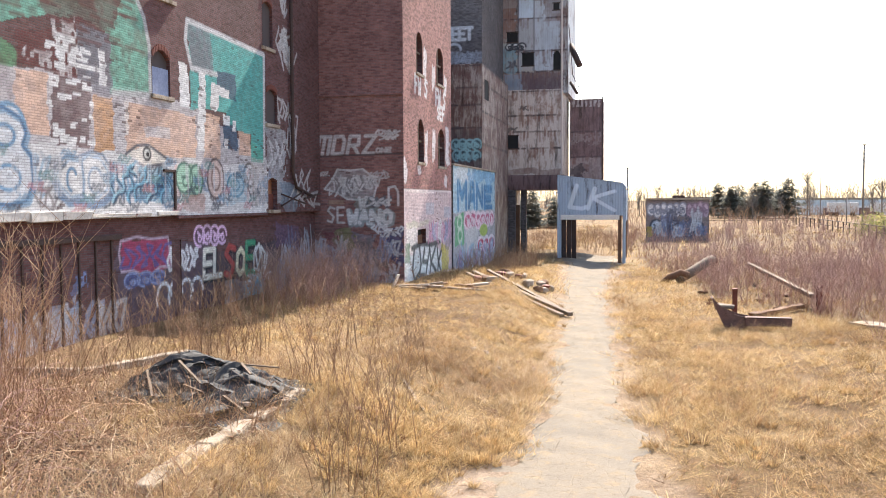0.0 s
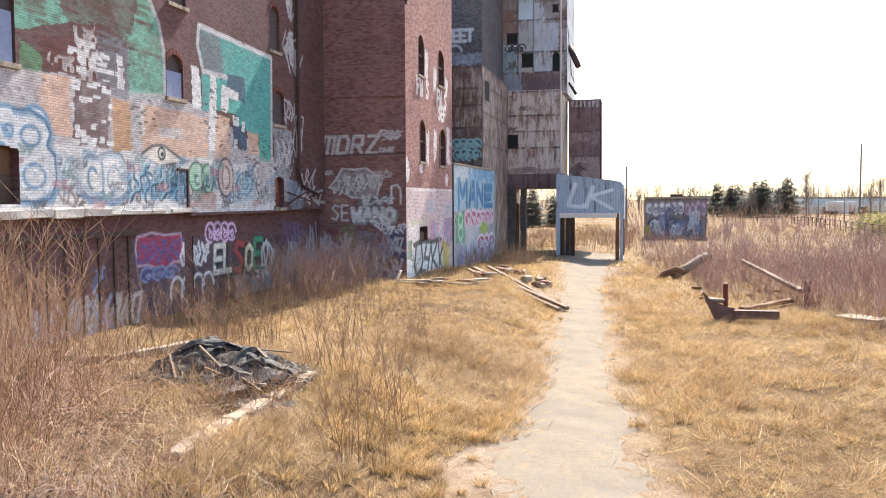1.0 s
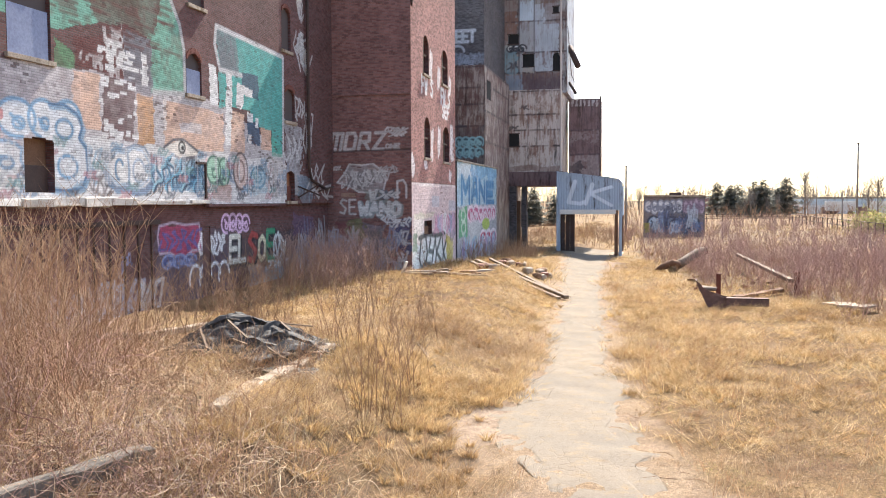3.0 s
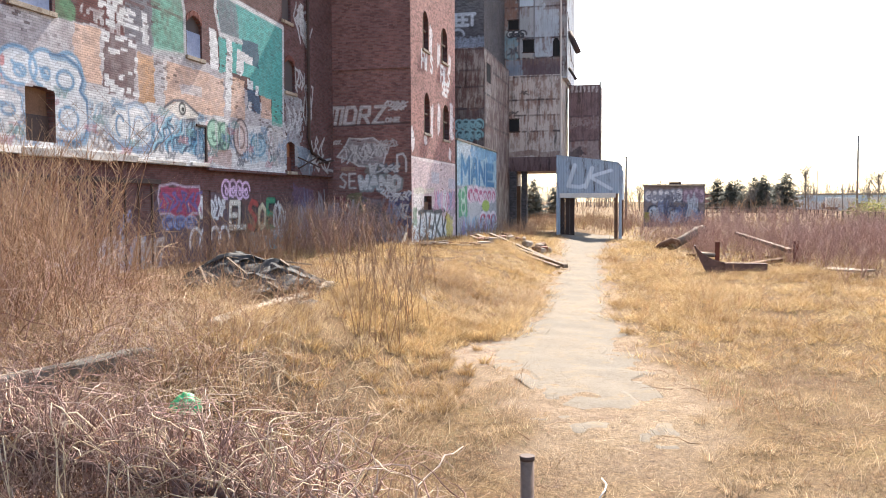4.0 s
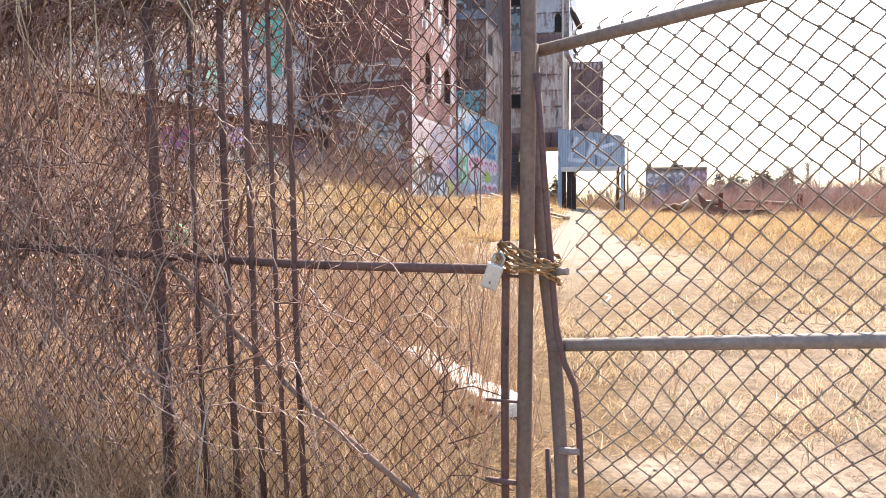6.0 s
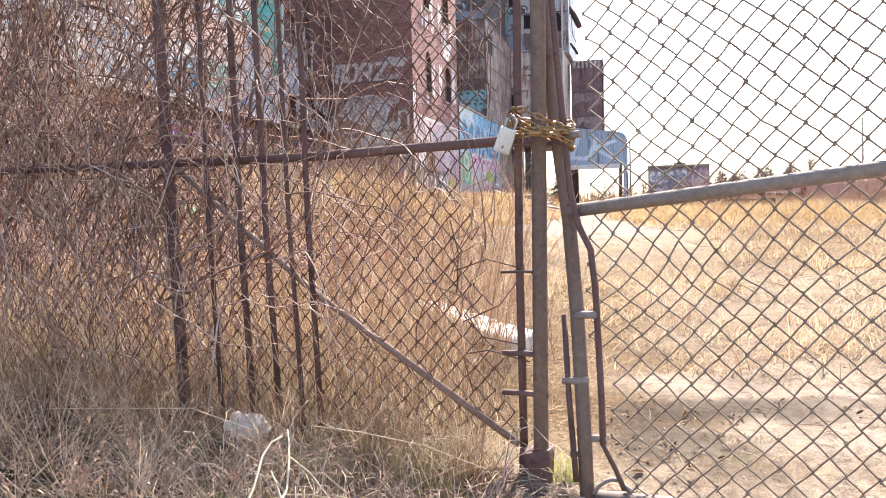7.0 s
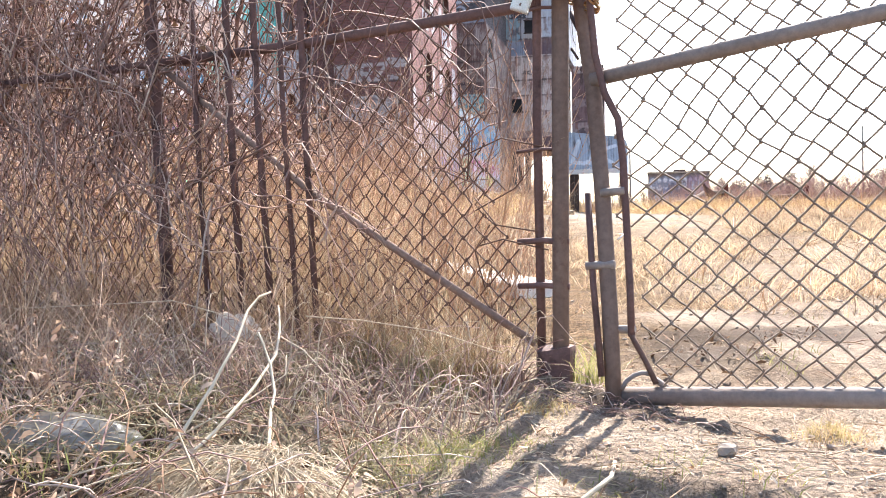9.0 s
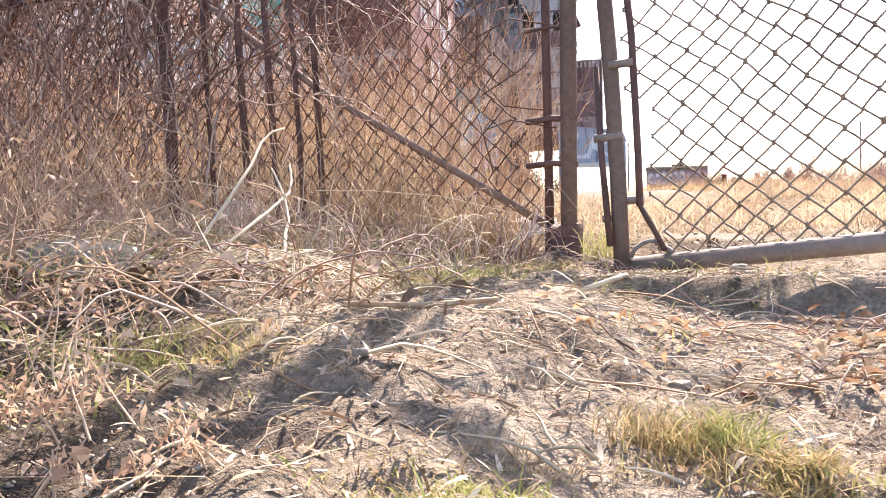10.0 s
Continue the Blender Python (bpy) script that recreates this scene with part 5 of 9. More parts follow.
for s in range(7):
    cv.scrawl(42.5 + 0.7 * s, 2.7, 43.5 + 0.7 * s, 4.0, 0.1, ((0.52, 0.2, 0.34), (0.28, 0.34, 0.5), (0.58, 0.34, 0.46), (0.7, 0.72, 0.74))[s % 4], 3, 30 + s, 0.8)
cv.letters("FWDS", 39.9, 10.15, 42.4, 10.95, 0.17, WHITE, None, 0.0, 0.95)
cv.letters("FWDS", 44.1, 10.0, 46.4, 10.8, 0.18, WHITE, None, 0.0, 0.95)
cv.letters("SEF", 44.4, 9.3, 46.2, 9.95, 0.16, WHITE, None, 0.0, 0.9)
for u, v0, v1 in ((41.75, 10.9, 12.6), (43.5, 10.6, 12.0), (46.2, 10.7, 11.8), (43.5, 6.9, 8.8), (46.5, 7.0, 9.0), (41.9, 6.6, 8.6), (37.98, 5.7, 7.0), (46.2, 5.7, 6.4), (40.5, 6.3, 6.7)):
    cv.scrawl(u - 0.1, v0, u + 0.4, v1, 0.14, (0.74, 0.70, 0.69), 3, int(u * 7), 0.9)
cv.rect(46.6, 7.0, 47.2, 8.9, (0.72, 0.69, 0.68), 0.85, 0.4, 0.25)
wr_holes = [(40.2, 11.1, 41.4, 13.1, 0.4), (44.3, 11.1, 45.8, 13.05, 0.4), (40.4, 6.85, 41.6, 8.95, 0.4), (44.6, 6.8, 46.1, 8.8, 0.4), (40.3, 2.86, 41.9, 3.6, 0.0)]
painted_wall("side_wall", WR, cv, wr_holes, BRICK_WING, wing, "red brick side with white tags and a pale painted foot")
for h in wr_holes[:4]:
    w = hole_window(WR, h, wing, VOID, CONCRETE, None)
    um = (h[0] + h[2]) / 2
    part("mullion", box_bm(-10.98, um - 0.05, h[1], -10.9, um + 0.05, h[3] - 0.1, 0.01), TIMBER, w)
    part("transom", box_bm(-10.98, h[0], h[1] + 1.0, -10.9, h[2], h[1] + 1.09, 0.01), TIMBER, w)
for h in wr_holes[4:]:
    hole_window(WR, h, wing, VOID, None, None, (0.6, TIMBER_BROWN))
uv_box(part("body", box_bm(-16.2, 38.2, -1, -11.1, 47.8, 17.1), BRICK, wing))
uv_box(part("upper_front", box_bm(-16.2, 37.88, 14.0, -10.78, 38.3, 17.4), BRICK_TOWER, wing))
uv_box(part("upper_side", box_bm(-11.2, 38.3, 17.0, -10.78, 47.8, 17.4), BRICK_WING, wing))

# ---- the low annexe with its bright graffiti ----
annexe = thing("block_annexe", "low blockwork annexe painted with blue and white graffiti", "building")
AX = Face("x", -10.7, 1)
cv = Canvas(47.8, -0.3, 61.7, 7.0, 0.07)
BLUE_LET = (0.07, 0.22, 0.4)
cv.rect(47.8, 4.3, 61.7, 7.1, (0.42, 0.58, 0.66), 0.97, 0.15)
cv.rect(47.9, 6.0, 54.0, 7.0, (0.72, 0.76, 0.76), 0.8, 0.35, 0.4)
cv.rect(52.0, 6.0, 61.7, 7.0, (0.16, 0.36, 0.56), 0.8, 0.3, 0.5)
for pts in ([(49.2, 4.6), (49.2, 6.0), (50.3, 5.2), (51.5, 6.0), (51.5, 4.6)], [(52.3, 4.6), (53.0, 5.95), (53.8, 5.9), (54.1, 4.6)], [(52.4, 5.15), (54.0, 5.15)], [(54.9, 4.55), (54.9, 5.85), (56.8, 4.7), (56.8, 5.8)], [(60.4, 5.75), (57.6, 5.75), (57.6, 4.45), (60.4, 4.4)], [(57.6, 5.1), (59.9, 5.1)]):
    cv.line(pts, 0.62, BLUE_LET, 0.97)
cv.drips(48.5, 61.3, 6.2, 1.4, 26, (0.3, 0.46, 0.56), 0.09)
cv.rect(47.8, -0.3, 61.7, 4.32, (0.46, 0.46, 0.49), 0.95, 0.3)
cv.rect(48.3, 2.4, 50.8, 4.25, (0.1, 0.36, 0.16), 0.92, 0.15, 0.2)
cv.ring(49.6, 3.7, 0.6, 0.4, 0.2, (0.5, 0.62, 0.5))
cv.ring(49.7, 2.95, 0.6, 0.4, 0.2, (0.5, 0.62, 0.5))
cv.bubble(51.2, 3.2, 61.2, 4.25, 6, (0.52, 0.1, 0.2), (0.74, 0.6, 0.66), 0.18, 5)
cv.rect(51.4, 1.7, 55.2, 3.1, (0.6, 0.6, 0.6), 0.85, 0.3, 0.3)
cv.bubble(55.3, 1.35, 61.3, 2.6, 3, (0.5, 0.03, 0.08), (0.78, 0.7, 0.74), 0.2, 6)
cv.oval(57.3, 3.0, 1.5, 0.42, (0.4, 0.52, 0.1), 0.95, 0.1)
for s in range(20):
    cv.scrawl(48.1 + 0.62 * s, 0.1 + 0.3 * (s % 3), 49.6 + 0.62 * s, 1.4 + 0.4 * (s % 4), 0.14, ((0.62, 0.62, 0.66), (0.1, 0.12, 0.24), (0.34, 0.22, 0.4), (0.26, 0.42, 0.56))[s % 4], 3, 120 + s, 0.8)
painted_wall("side_wall", AX, cv, [], BRICK_GREY, annexe, "blockwork wall with blue and white lettering")
uv_box(part("body", box_bm(-16, 47.82, -1, -10.74, 61.7, 6.98), BRICK_GREY, annexe))
uv_box(part("coping", box_bm(-16, 47.82, 6.98, -10.62, 61.78, 7.1, 0.02), CONCRETE, annexe))


def sheeted(name, x0, y0, z0, x1, y1, z1, mat, parent, label="", lap=0.0, joint=DARK_STEEL):
    """A block clad in ribbed sheets, each row of sheets its own panel with a lap at its foot."""
    rows = max(1, int(round((z1 - z0) / lap))) if lap else 1
    h = (z1 - z0) / rows
    for k in range(rows):
        a = z0 + k * h
        o = 0.03 * (rows - 1 - k)
        uv_box(part(name, box_bm(x0 - o, y0 - o, a - (0.06 if k else 0), x1 + o, y1 + o, a + h - 0.006 * (k < rows - 1), jag=0.012 if rows > 1 else 0.0), mat, parent, label if k == 0 else ""))


def weathered(cv, joints, seed, rust=(0.2, 0.1, 0.075), dark=(0.05, 0.035, 0.035)):
    """Rust runs below each lap of the sheets, and the broken dark line of the lap itself."""
    r = random.Random(seed)
    u0, u1 = float(cv.us[0]), float(cv.us[-1])
    for z in joints:
        for _ in range(int((u1 - u0) * 5)):
            u, d = r.uniform(u0, u1), r.uniform(0.15, 1.0) * r.uniform(0.3, 1.0)
            cv.line([(u, z), (u + r.uniform(-0.03, 0.03), z - d)], r.uniform(0.05, 0.14), rust, r.uniform(0.25, 0.8))
        u = u0
        while u < u1:
            w = r.uniform(0.15, 0.9)
            cv.line([(u, z + r.uniform(-0.02, 0.02)), (min(u + w, u1), z + r.uniform(-0.02, 0.02))], r.uniform(0.06, 0.12), dark, r.uniform(0.4, 0.95))
            u += w + r.uniform(0.0, 0.5)
    for _ in range(int((u1 - u0) * 2)):
        u, z = r.uniform(u0, u1), r.uniform(float(cv.vs[0]), float(cv.vs[-1]))
        cv.rect(u, z - r.uniform(0.2, 0.9), u + r.uniform(0.1, 0.5), z, rust, r.uniform(0.2, 0.6), 0.5, 0.2)


elevator = thing("grain_elevator", "derelict grain elevator clad in rust-streaked ribbed sheet metal", "building")
ROWS = (9.1, 10.43, 11.7, 13.62)
sheeted("sheet_panel", -11.73, 69.34, 7.0, -6.65, 76.0, 13.75, SHEET_RUST, elevator, "rust-streaked pale sheet panel")
cv = Canvas(-11.73, 7.0, -6.65, 13.72, 0.055)
weathered(cv, ROWS, 3)
cv.scrawl(-11.1, 10.5, -10.2, 10.8, 0.06, (0.06, 0.05, 0.05), 3, 4)
cv.scrawl(-9.9, 12.1, -9.4, 12.5, 0.06, (0.08, 0.06, 0.06), 2, 6)
cv.rect(-11.7, 7.0, -6.7, 7.5, (0.2, 0.11, 0.09), 0.7, 0.4, 0.25)
painted_wall("sheet_face", Face("y", 69.3, -1), cv, [(-11.12, 9.15, -10.1, 10.13, 0.0)], SHEET_RUST, elevator, "rust-streaked pale sheet face")
sheeted("dark_panel", -15.5, 58.04, 6.9, -10.94, 69.2, 14.2, SHEET_DARK, elevator, "dark streaked sheet panel")
cv = Canvas(-15.5, 6.95, -10.92, 14.18, 0.06)
weathered(cv, (8.2, 9.9, 11.45, 12.6, 14.1), 8, (0.16, 0.09, 0.075), (0.06, 0.045, 0.045))
cv.rect(-15.5, 6.95, -10.9, 9.9, (0.09, 0.07, 0.075), 0.65, 0.4, 0.2)
cv.bubble(-13.0, 8.4, -11.05, 9.2, 4, (0.06, 0.11, 0.13), (0.3, 0.52, 0.56), 0.08, 3)
cv.bubble(-12.9, 7.65, -11.1, 8.4, 4, (0.06, 0.11, 0.13), (0.3, 0.52, 0.56), 0.08, 5)
painted_wall("sheet_face", Face("y", 58.0, -1), cv, [], SHEET_DARK, elevator, "dark streaked sheet face")
cv = Canvas(58.0, 6.95, 69.2, 14.18, 0.08)
weathered(cv, (8.8, 11.0, 12.9, 14.1), 12, (0.2, 0.11, 0.09), (0.05, 0.04, 0.04))
painted_wall("sheet_face", Face("x", -10.9, 1), cv, [(58.8, 11.9, 60.6, 13.3, 0.0)], SHEET_DARK, elevator, "streaked sheet face with a dark gap")
part("opening", box_bm(-10.99, 58.8, 11.9, -10.935, 60.6, 13.3), VOID, elevator, "dark gap in the sheets")
sheeted("upper_panel", -13.2, 70.64, 13.6, -6.25, 78.0, 34.0, SHEET_PALE, elevator, "pale grey sheet panel")
uv_box(part("brick_shaft", box_bm(-16.5, 61.0, 14.0, -11.5, 70.5, 34), BRICK_GREY, elevator))
cv = Canvas(-14.2, 14.0, -11.5, 21.0, 0.07)
cv.letters("TEET", -14.2, 16.4, -12.1, 17.2, 0.2, (0.62, 0.62, 0.64), None, 0.0, 0.9)
cv.ring(-13.5, 15.7, 0.5, 0.4, 0.14, (0.5, 0.51, 0.55), 0, 180)
for s in range(5):
    cv.scrawl(-13.9 + 0.5 * s, 14.6, -13.2 + 0.5 * s, 15.6, 0.08, (0.36, 0.37, 0.42), 3, 20 + s, 0.7)
painted_wall("shaft_face", Face("y", 60.98, -1), cv, [], BRICK_GREY, elevator)
# the upper face: rusted sheets, one pale run of newer ones, torn at its foot
cv = Canvas(-13.2, 13.75, -6.3, 24.0, 0.06)
cv.rect(-13.2, 13.7, -10.3, 24.0, (0.27, 0.2, 0.175), 0.8, 0.4, 0.3)
cv.rect(-12.6, 18.2, -10.3, 20.2, (0.24, 0.12, 0.085), 0.8, 0.4, 0.4)
cv.rect(-10.3, 15.3, -9.0, 19.6, (0.42, 0.42, 0.44), 0.85, 0.3, 0.05)
cv.rect(-9.0, 15.4, -6.95, 21.0, (0.5, 0.53, 0.58), 0.9, 0.25, 0.05)
cv.rect(-10.28, 19.65, -9.02, 24.0, (0.56, 0.63, 0.7), 0.95, 0.1, 0.02)
cv.rect(-8.2, 19.4, -6.9, 24.0, (0.24, 0.17, 0.15), 0.75, 0.4, 0.3)
cv.rect(-10.0, 13.7, -6.6, 15.3, (0.15, 0.09, 0.095), 0.95, 0.2, 0.12)
cv.rect(-11.4, 13.7, -10.0, 15.2, (0.24, 0.27, 0.33), 0.9, 0.3, 0.06)
weathered(cv, (15.35, 17.0, 19.6, 21.5), 15, (0.22, 0.13, 0.11))
cv.rect(-11.9, 15.4, -10.4, 17.6, (0.2, 0.36, 0.42), 0.7, 0.45, 0.3)
cv.line([(-10.28, 24), (-10.28, 15.3)], 0.06, (0.1, 0.08, 0.09))
cv.line([(-9.0, 24), (-9.0, 15.3)], 0.06, (0.16, 0.14, 0.15))
cv.bubble(-11.25, 17.1, -9.75, 17.75, 3, (0.74, 0.74, 0.73), (0.05, 0.05, 0.06), 0.1, 3)
cv.scrawl(-12.2, 17.2, -11.4, 17.8, 0.1, (0.4, 0.42, 0.4), 3, 9)
cv.scrawl(-11.1, 15.6, -10.5, 16.3, 0.1, (0.07, 0.07, 0.09), 2, 11)
cv.scrawl(-9.9, 15.3, -9.1, 15.8, 0.07, (0.46, 0.4, 0.36), 3, 12)
SHEET_TAGGED = sheet_material("tagged_grey_sheet", (0.38, 0.35, 0.34), (0.17, 0.1, 0.085), 0.15, 0.5, paint=True)
UPPER_GAPS = [(-11.2, 17.8, -10.32, 18.55, 0.0), (-9.98, 15.85, -9.02, 16.85, 0.0), (-7.45, 20.2, -6.95, 20.7, 0.0), (-7.45, 15.45, -6.85, 16.95, 0.35)]
painted_wall("sheet_face", Face("y", 70.6, -1), cv, UPPER_GAPS, SHEET_TAGGED, elevator, "patched and tagged sheet face")
for a in ((-11.12, 9.15, -10.1, 10.13, 69.3), *[(g[0], g[1], g[2], g[3], 70.6) for g in UPPER_GAPS]):
    w = new("window")
    w.parent = elevator
    part("opening", box_bm(a[0], a[4] + 0.012, a[1], a[2], a[4] + 0.036, a[3], 0.0), VOID, w)
    part("window_frame", box_bm(a[0] - 0.07, a[4] - 0.06, a[1] - 0.08, a[2] + 0.07, a[4] + 0.01, a[1], 0.01), DARK_STEEL, w)
    part("window_frame", box_bm(a[0] - 0.07, a[4] - 0.06, a[3], a[2] + 0.07, a[4] + 0.01, a[3] + 0.07, 0.01), DARK_STEEL, w)
part("corner_post", box_bm(-6.7, 69.2, 5.9, -6.58, 69.4, 34, 0.01), SHEET_RUST, elevator)
pipe("spout", [(-6.2, 72, 17.6), (-5.4, 71.5, 15.8)], 0.25, DARK_STEEL, elevator, "broken grain spout")
pipe("spout", [(-6.2, 72, 14.6), (-5.6, 71.8, 13.6)], 0.12, DARK_STEEL, elevator)
pipe("cable", [(-6.2, 70.5, 19), (-5.9, 70.6, 15.0), (-5.2, 71.5, 13.5)], 0.03, DARK_STEEL, elevator)
uv_box(part("soffit", box_bm(-11.73, 69.1, 5.8, -6.45, 76.0, 6.98), SHEET_BROWN, elevator))
for x0, x1, y0 in ((-11.8, -11.2, 63.0), (-10.9, -10.3, 69.2), (-9.95, -9.5, 69.6), (-6.55, -6.3, 75.0), (-11.7, -11.1, 75.0)):
    uv_box(part("pier", box_bm(x0, y0, -0.5, x1, y0 + 0.6, 5.85, 0.02), BRICK_GREY, elevator))
uv_box(part("back_wall", box_bm(-16, 62.0, -0.5, -10.9, 76, 6.9), SHEET_DARK, elevator))
uv_box(part("plank_wall", box_bm(-10.9, 69.4, -0.5, -10.0, 69.6, 4.6), TIMBER_BROWN, elevator))

hoist = new("hoist_tower")
hoist.parent = elevator
sheeted("sheet_panel", -6.4, 74.04, 6.3, -3.7, 77.0, 13.4, SHEET_BROWN, hoist, "brown sheet panel")
cv = Canvas(-6.4, 6.3, -3.7, 13.4, 0.06)
cv.rect(-6.4, 6.3, -3.7, 8.55, (0.33, 0.26, 0.25), 0.85, 0.4, 0.1)
cv.rect(-6.4, 6.3, -5.2, 8.0, (0.05, 0.04, 0.045), 0.85, 0.4, 0.5)
cv.rect(-6.2, 9.6, -3.8, 10.65, (0.32, 0.25, 0.24), 0.7, 0.55, 0.3)
weathered(cv, (8.57, 10.68), 21, (0.17, 0.09, 0.08), (0.07, 0.05, 0.05))
for k in range(7):
    cv.rect(-6.2 + 0.35 * k, 12.75, -5.98 + 0.35 * k, 13.3, (0.5, 0.44, 0.43), 0.8, 0.5, 0.06)
painted_wall("sheet_face", Face("y", 74.0, -1), cv, [], SHEET_BROWN, hoist, "brown and pale rusted sheet face")
pipe("corner_angle", [(-3.68, 73.97, 6.3), (-3.68, 73.97, 13.6)], 0.05, DARK_STEEL, hoist)
# ---- the canopy over the path ----
canopy = thing("canopy", "blue-grey corrugated metal canopy over the path with sprayed white letters", "shed")
cx0, cx1, cy0, cy1 = -6.4, -1.5, 63.6, 70.0


def eave(x):
    return float(np.interp(x, [cx0, -2.4, -1.75, cx1], [6.8, 6.3, 6.18, 5.9]))


cv = Canvas(cx0, 3.85, cx1, 6.85, 0.06)
cv.line([(-5.0, 6.2), (-5.5, 4.5), (-4.6, 4.4), (-4.3, 4.55)], 0.3, (0.62, 0.68, 0.74))
cv.line([(-3.7, 6.1), (-4.2, 4.4)], 0.28, (0.62, 0.68, 0.74))
cv.line([(-2.3, 6.0), (-3.85, 5.3), (-2.3, 4.3)], 0.28, (0.62, 0.68, 0.74))
ob = painted_wall("fascia", Face("y", cy0, -1), cv, [], SHEET_BLUE, canopy, "blue-grey ribbed fascia with white letters")
for v in ob.data.vertices:
    v.co.z = 3.85 + (v.co.z - 3.85) * (eave(v.co.x) - 3.85) / 3.0
    v.co.y += 0.012 * math.cos(v.co.x * 2 * math.pi / 0.19)
bm = bmesh.new()
prof = [(cx0, eave(cx0)), (-2.4, eave(-2.4)), (-1.75, eave(-1.75)), (cx1, eave(cx1)), (cx1, eave(cx1) - 0.08), (-1.8, eave(-1.75) - 0.1), (-2.4, eave(-2.4) - 0.08), (cx0, eave(cx0) - 0.08)]
a = [bm.verts.new((x, cy0 - 0.06, z + 0.02)) for x, z in prof]
b = [bm.verts.new((x, cy1, z + 0.02)) for x, z in prof]
bm.faces.new(a), bm.faces.new(b[::-1])
for i in range(len(prof)):
    j = (i + 1) % len(prof)
    bm.faces.new((a[j], a[i], b[i], b[j]))
uv_box(part("roof", bm, SHEET_BLUE, canopy))
part("lintel", box_bm(-6.15, cy0 - 0.06, 3.55, -1.95, cy0 + 0.1, 3.9, 0.01), PALE_STONE, canopy, "pale lintel board")
uv_box(part("side_sheet", box_bm(-1.72, cy0, 0.1, -1.5, cy0 + 0.25, 5.8), SHEET_BLUE, canopy))
uv_box(part("side_sheet", box_bm(-1.6, cy0 + 2.6, 3.4, -1.52, cy1, 5.7), SHEET_BLUE, canopy))
part("post", box_bm(-2.05, cy0 + 0.02, 0.1, -1.8, cy0 + 0.3, 3.9, 0.01), TIMBER_BROWN, canopy, "weathered timber post")
part("post", box_bm(-1.8, cy1 - 0.3, 0.1, -1.55, cy1, 5.7, 0.01), TIMBER_BROWN, canopy)
uv_box(part("side_wall", box_bm(-6.4, cy0 + 0.02, 0.1, -6.15, cy0 + 2.0, 6.7), SHEET_BLUE, canopy))
for k in range(3):
    part("shutter_leaf", box_bm(-6.14 + 0.36 * k, cy0 + 0.5 + 0.12 * k, 0.15, -5.8 + 0.36 * k, cy0 + 0.58 + 0.12 * k, 3.6, 0.01), DARK_STEEL, canopy, "dark steel shutter leaf")
part("floor_slab", box_bm(-8.9, cy0 - 0.6, -0.2, -1.5, cy1 + 0.4, 0.42, 0.03), CONCRETE, canopy, "concrete floor slab")

# ---- the graffiti hut out in the field ----
hut = thing("concrete_hut", "square concrete hut covered in graffiti among tall weeds", "hut")
HF = Face("y", 97.3, -1)
cv = Canvas(-0.1, 0.0, 6.5, 4.9, 0.09)
cv.rect(-0.1, 0.0, 6.5, 4.9, (0.30, 0.25, 0.25), 0.6, 0.3)
cv.bubble(0.1, 3.0, 4.1, 4.6, 6, (0.8, 0.8, 0.82), (0.25, 0.26, 0.32), 0.1, 2)
cv.bubble(4.2, 3.0, 6.4, 4.7, 4, (0.6, 0.46, 0.55), (0.28, 0.2, 0.26), 0.12, 4)
cv.bubble(0.5, 0.9, 3.4, 2.8, 3, (0.42, 0.54, 0.66), (0.05, 0.06, 0.09), 0.16, 6)
cv.bubble(2.9, 0.7, 5.9, 2.6, 3, (0.3, 0.42, 0.58), (0.05, 0.06, 0.09), 0.13, 9)
for k in range(9):
    cv.scrawl(0.3 + 0.62 * k, 0.5 + 0.25 * (k % 3), 1.5 + 0.6 * k, 2.2 + 0.7 * (k % 4), 0.07, ((0.1, 0.1, 0.14), (0.55, 0.6, 0.66), (0.16, 0.2, 0.34))[k % 3], 4, 300 + k, 0.85)
cv.rect(-0.1, 0.0, 6.5, 0.9, (0.22, 0.18, 0.17), 0.7, 0.4, 0.3)
cv.rect(0.0, 1.0, 0.6, 1.9, (0.42, 0.36, 0.05), 0.7, 0.3, 0.2)
painted_wall("front_wall", HF, cv, [], BRICK_GREY, hut)
uv_box(part("body", box_bm(-0.1, 97.32, -0.5, 6.5, 102.5, 4.9), BRICK_GREY, hut))
uv_box(part("roof", box_bm(-0.18, 97.1, 4.9, 6.55, 102.7, 5.12, 0.03), CONCRETE, hut))
part("roof_hatch", box_bm(2.7, 98.5, 5.12, 4.0, 99.6, 5.4, 0.02), DARK_STEEL, hut)


# ---- the distance ----
def conifer(x, y, high, wide, seed):
    r = np.random.default_rng(seed)
    t = thing("conifer", "dark green conifer at the far side of the field", "tree", "far conifers", at=(x, y, 0.4))
    pipe("trunk", [(0, 0, 0), (0.05, 0, high * 0.5), (0, 0, high * 0.97)], high * 0.022, BARK, t, sides=7, r1=0.03)
    n = 2200
    lev = 1 - np.sqrt(r.random(n)) * 0.95
    rad = wide * (1 - lev) ** 0.72 * r.uniform(0.25, 1.1, n) * (0.8 + 0.3 * np.sin(lev * 40 + seed))
    ang = r.random(n) * 2 * np.pi
    c = np.stack([np.cos(ang) * rad, np.sin(ang) * rad, high * (0.04 + 0.95 * lev)], 1)
    size = high * 0.05 * r.uniform(0.5, 1.3, n)
    d = np.stack([np.cos(ang), np.sin(ang), -0.35 * np.ones(n)], 1) * size[:, None]
    s = np.stack([-np.sin(ang), np.cos(ang), r.normal(0, 0.4, n)], 1) * size[:, None] * 0.5
    v = np.stack([c - s, c + s, c + d * 1.4], 1).reshape(-1, 3)
    fast("crown", v, np.arange(3 * n).reshape(-1, 3), NEEDLES, t)
    return t


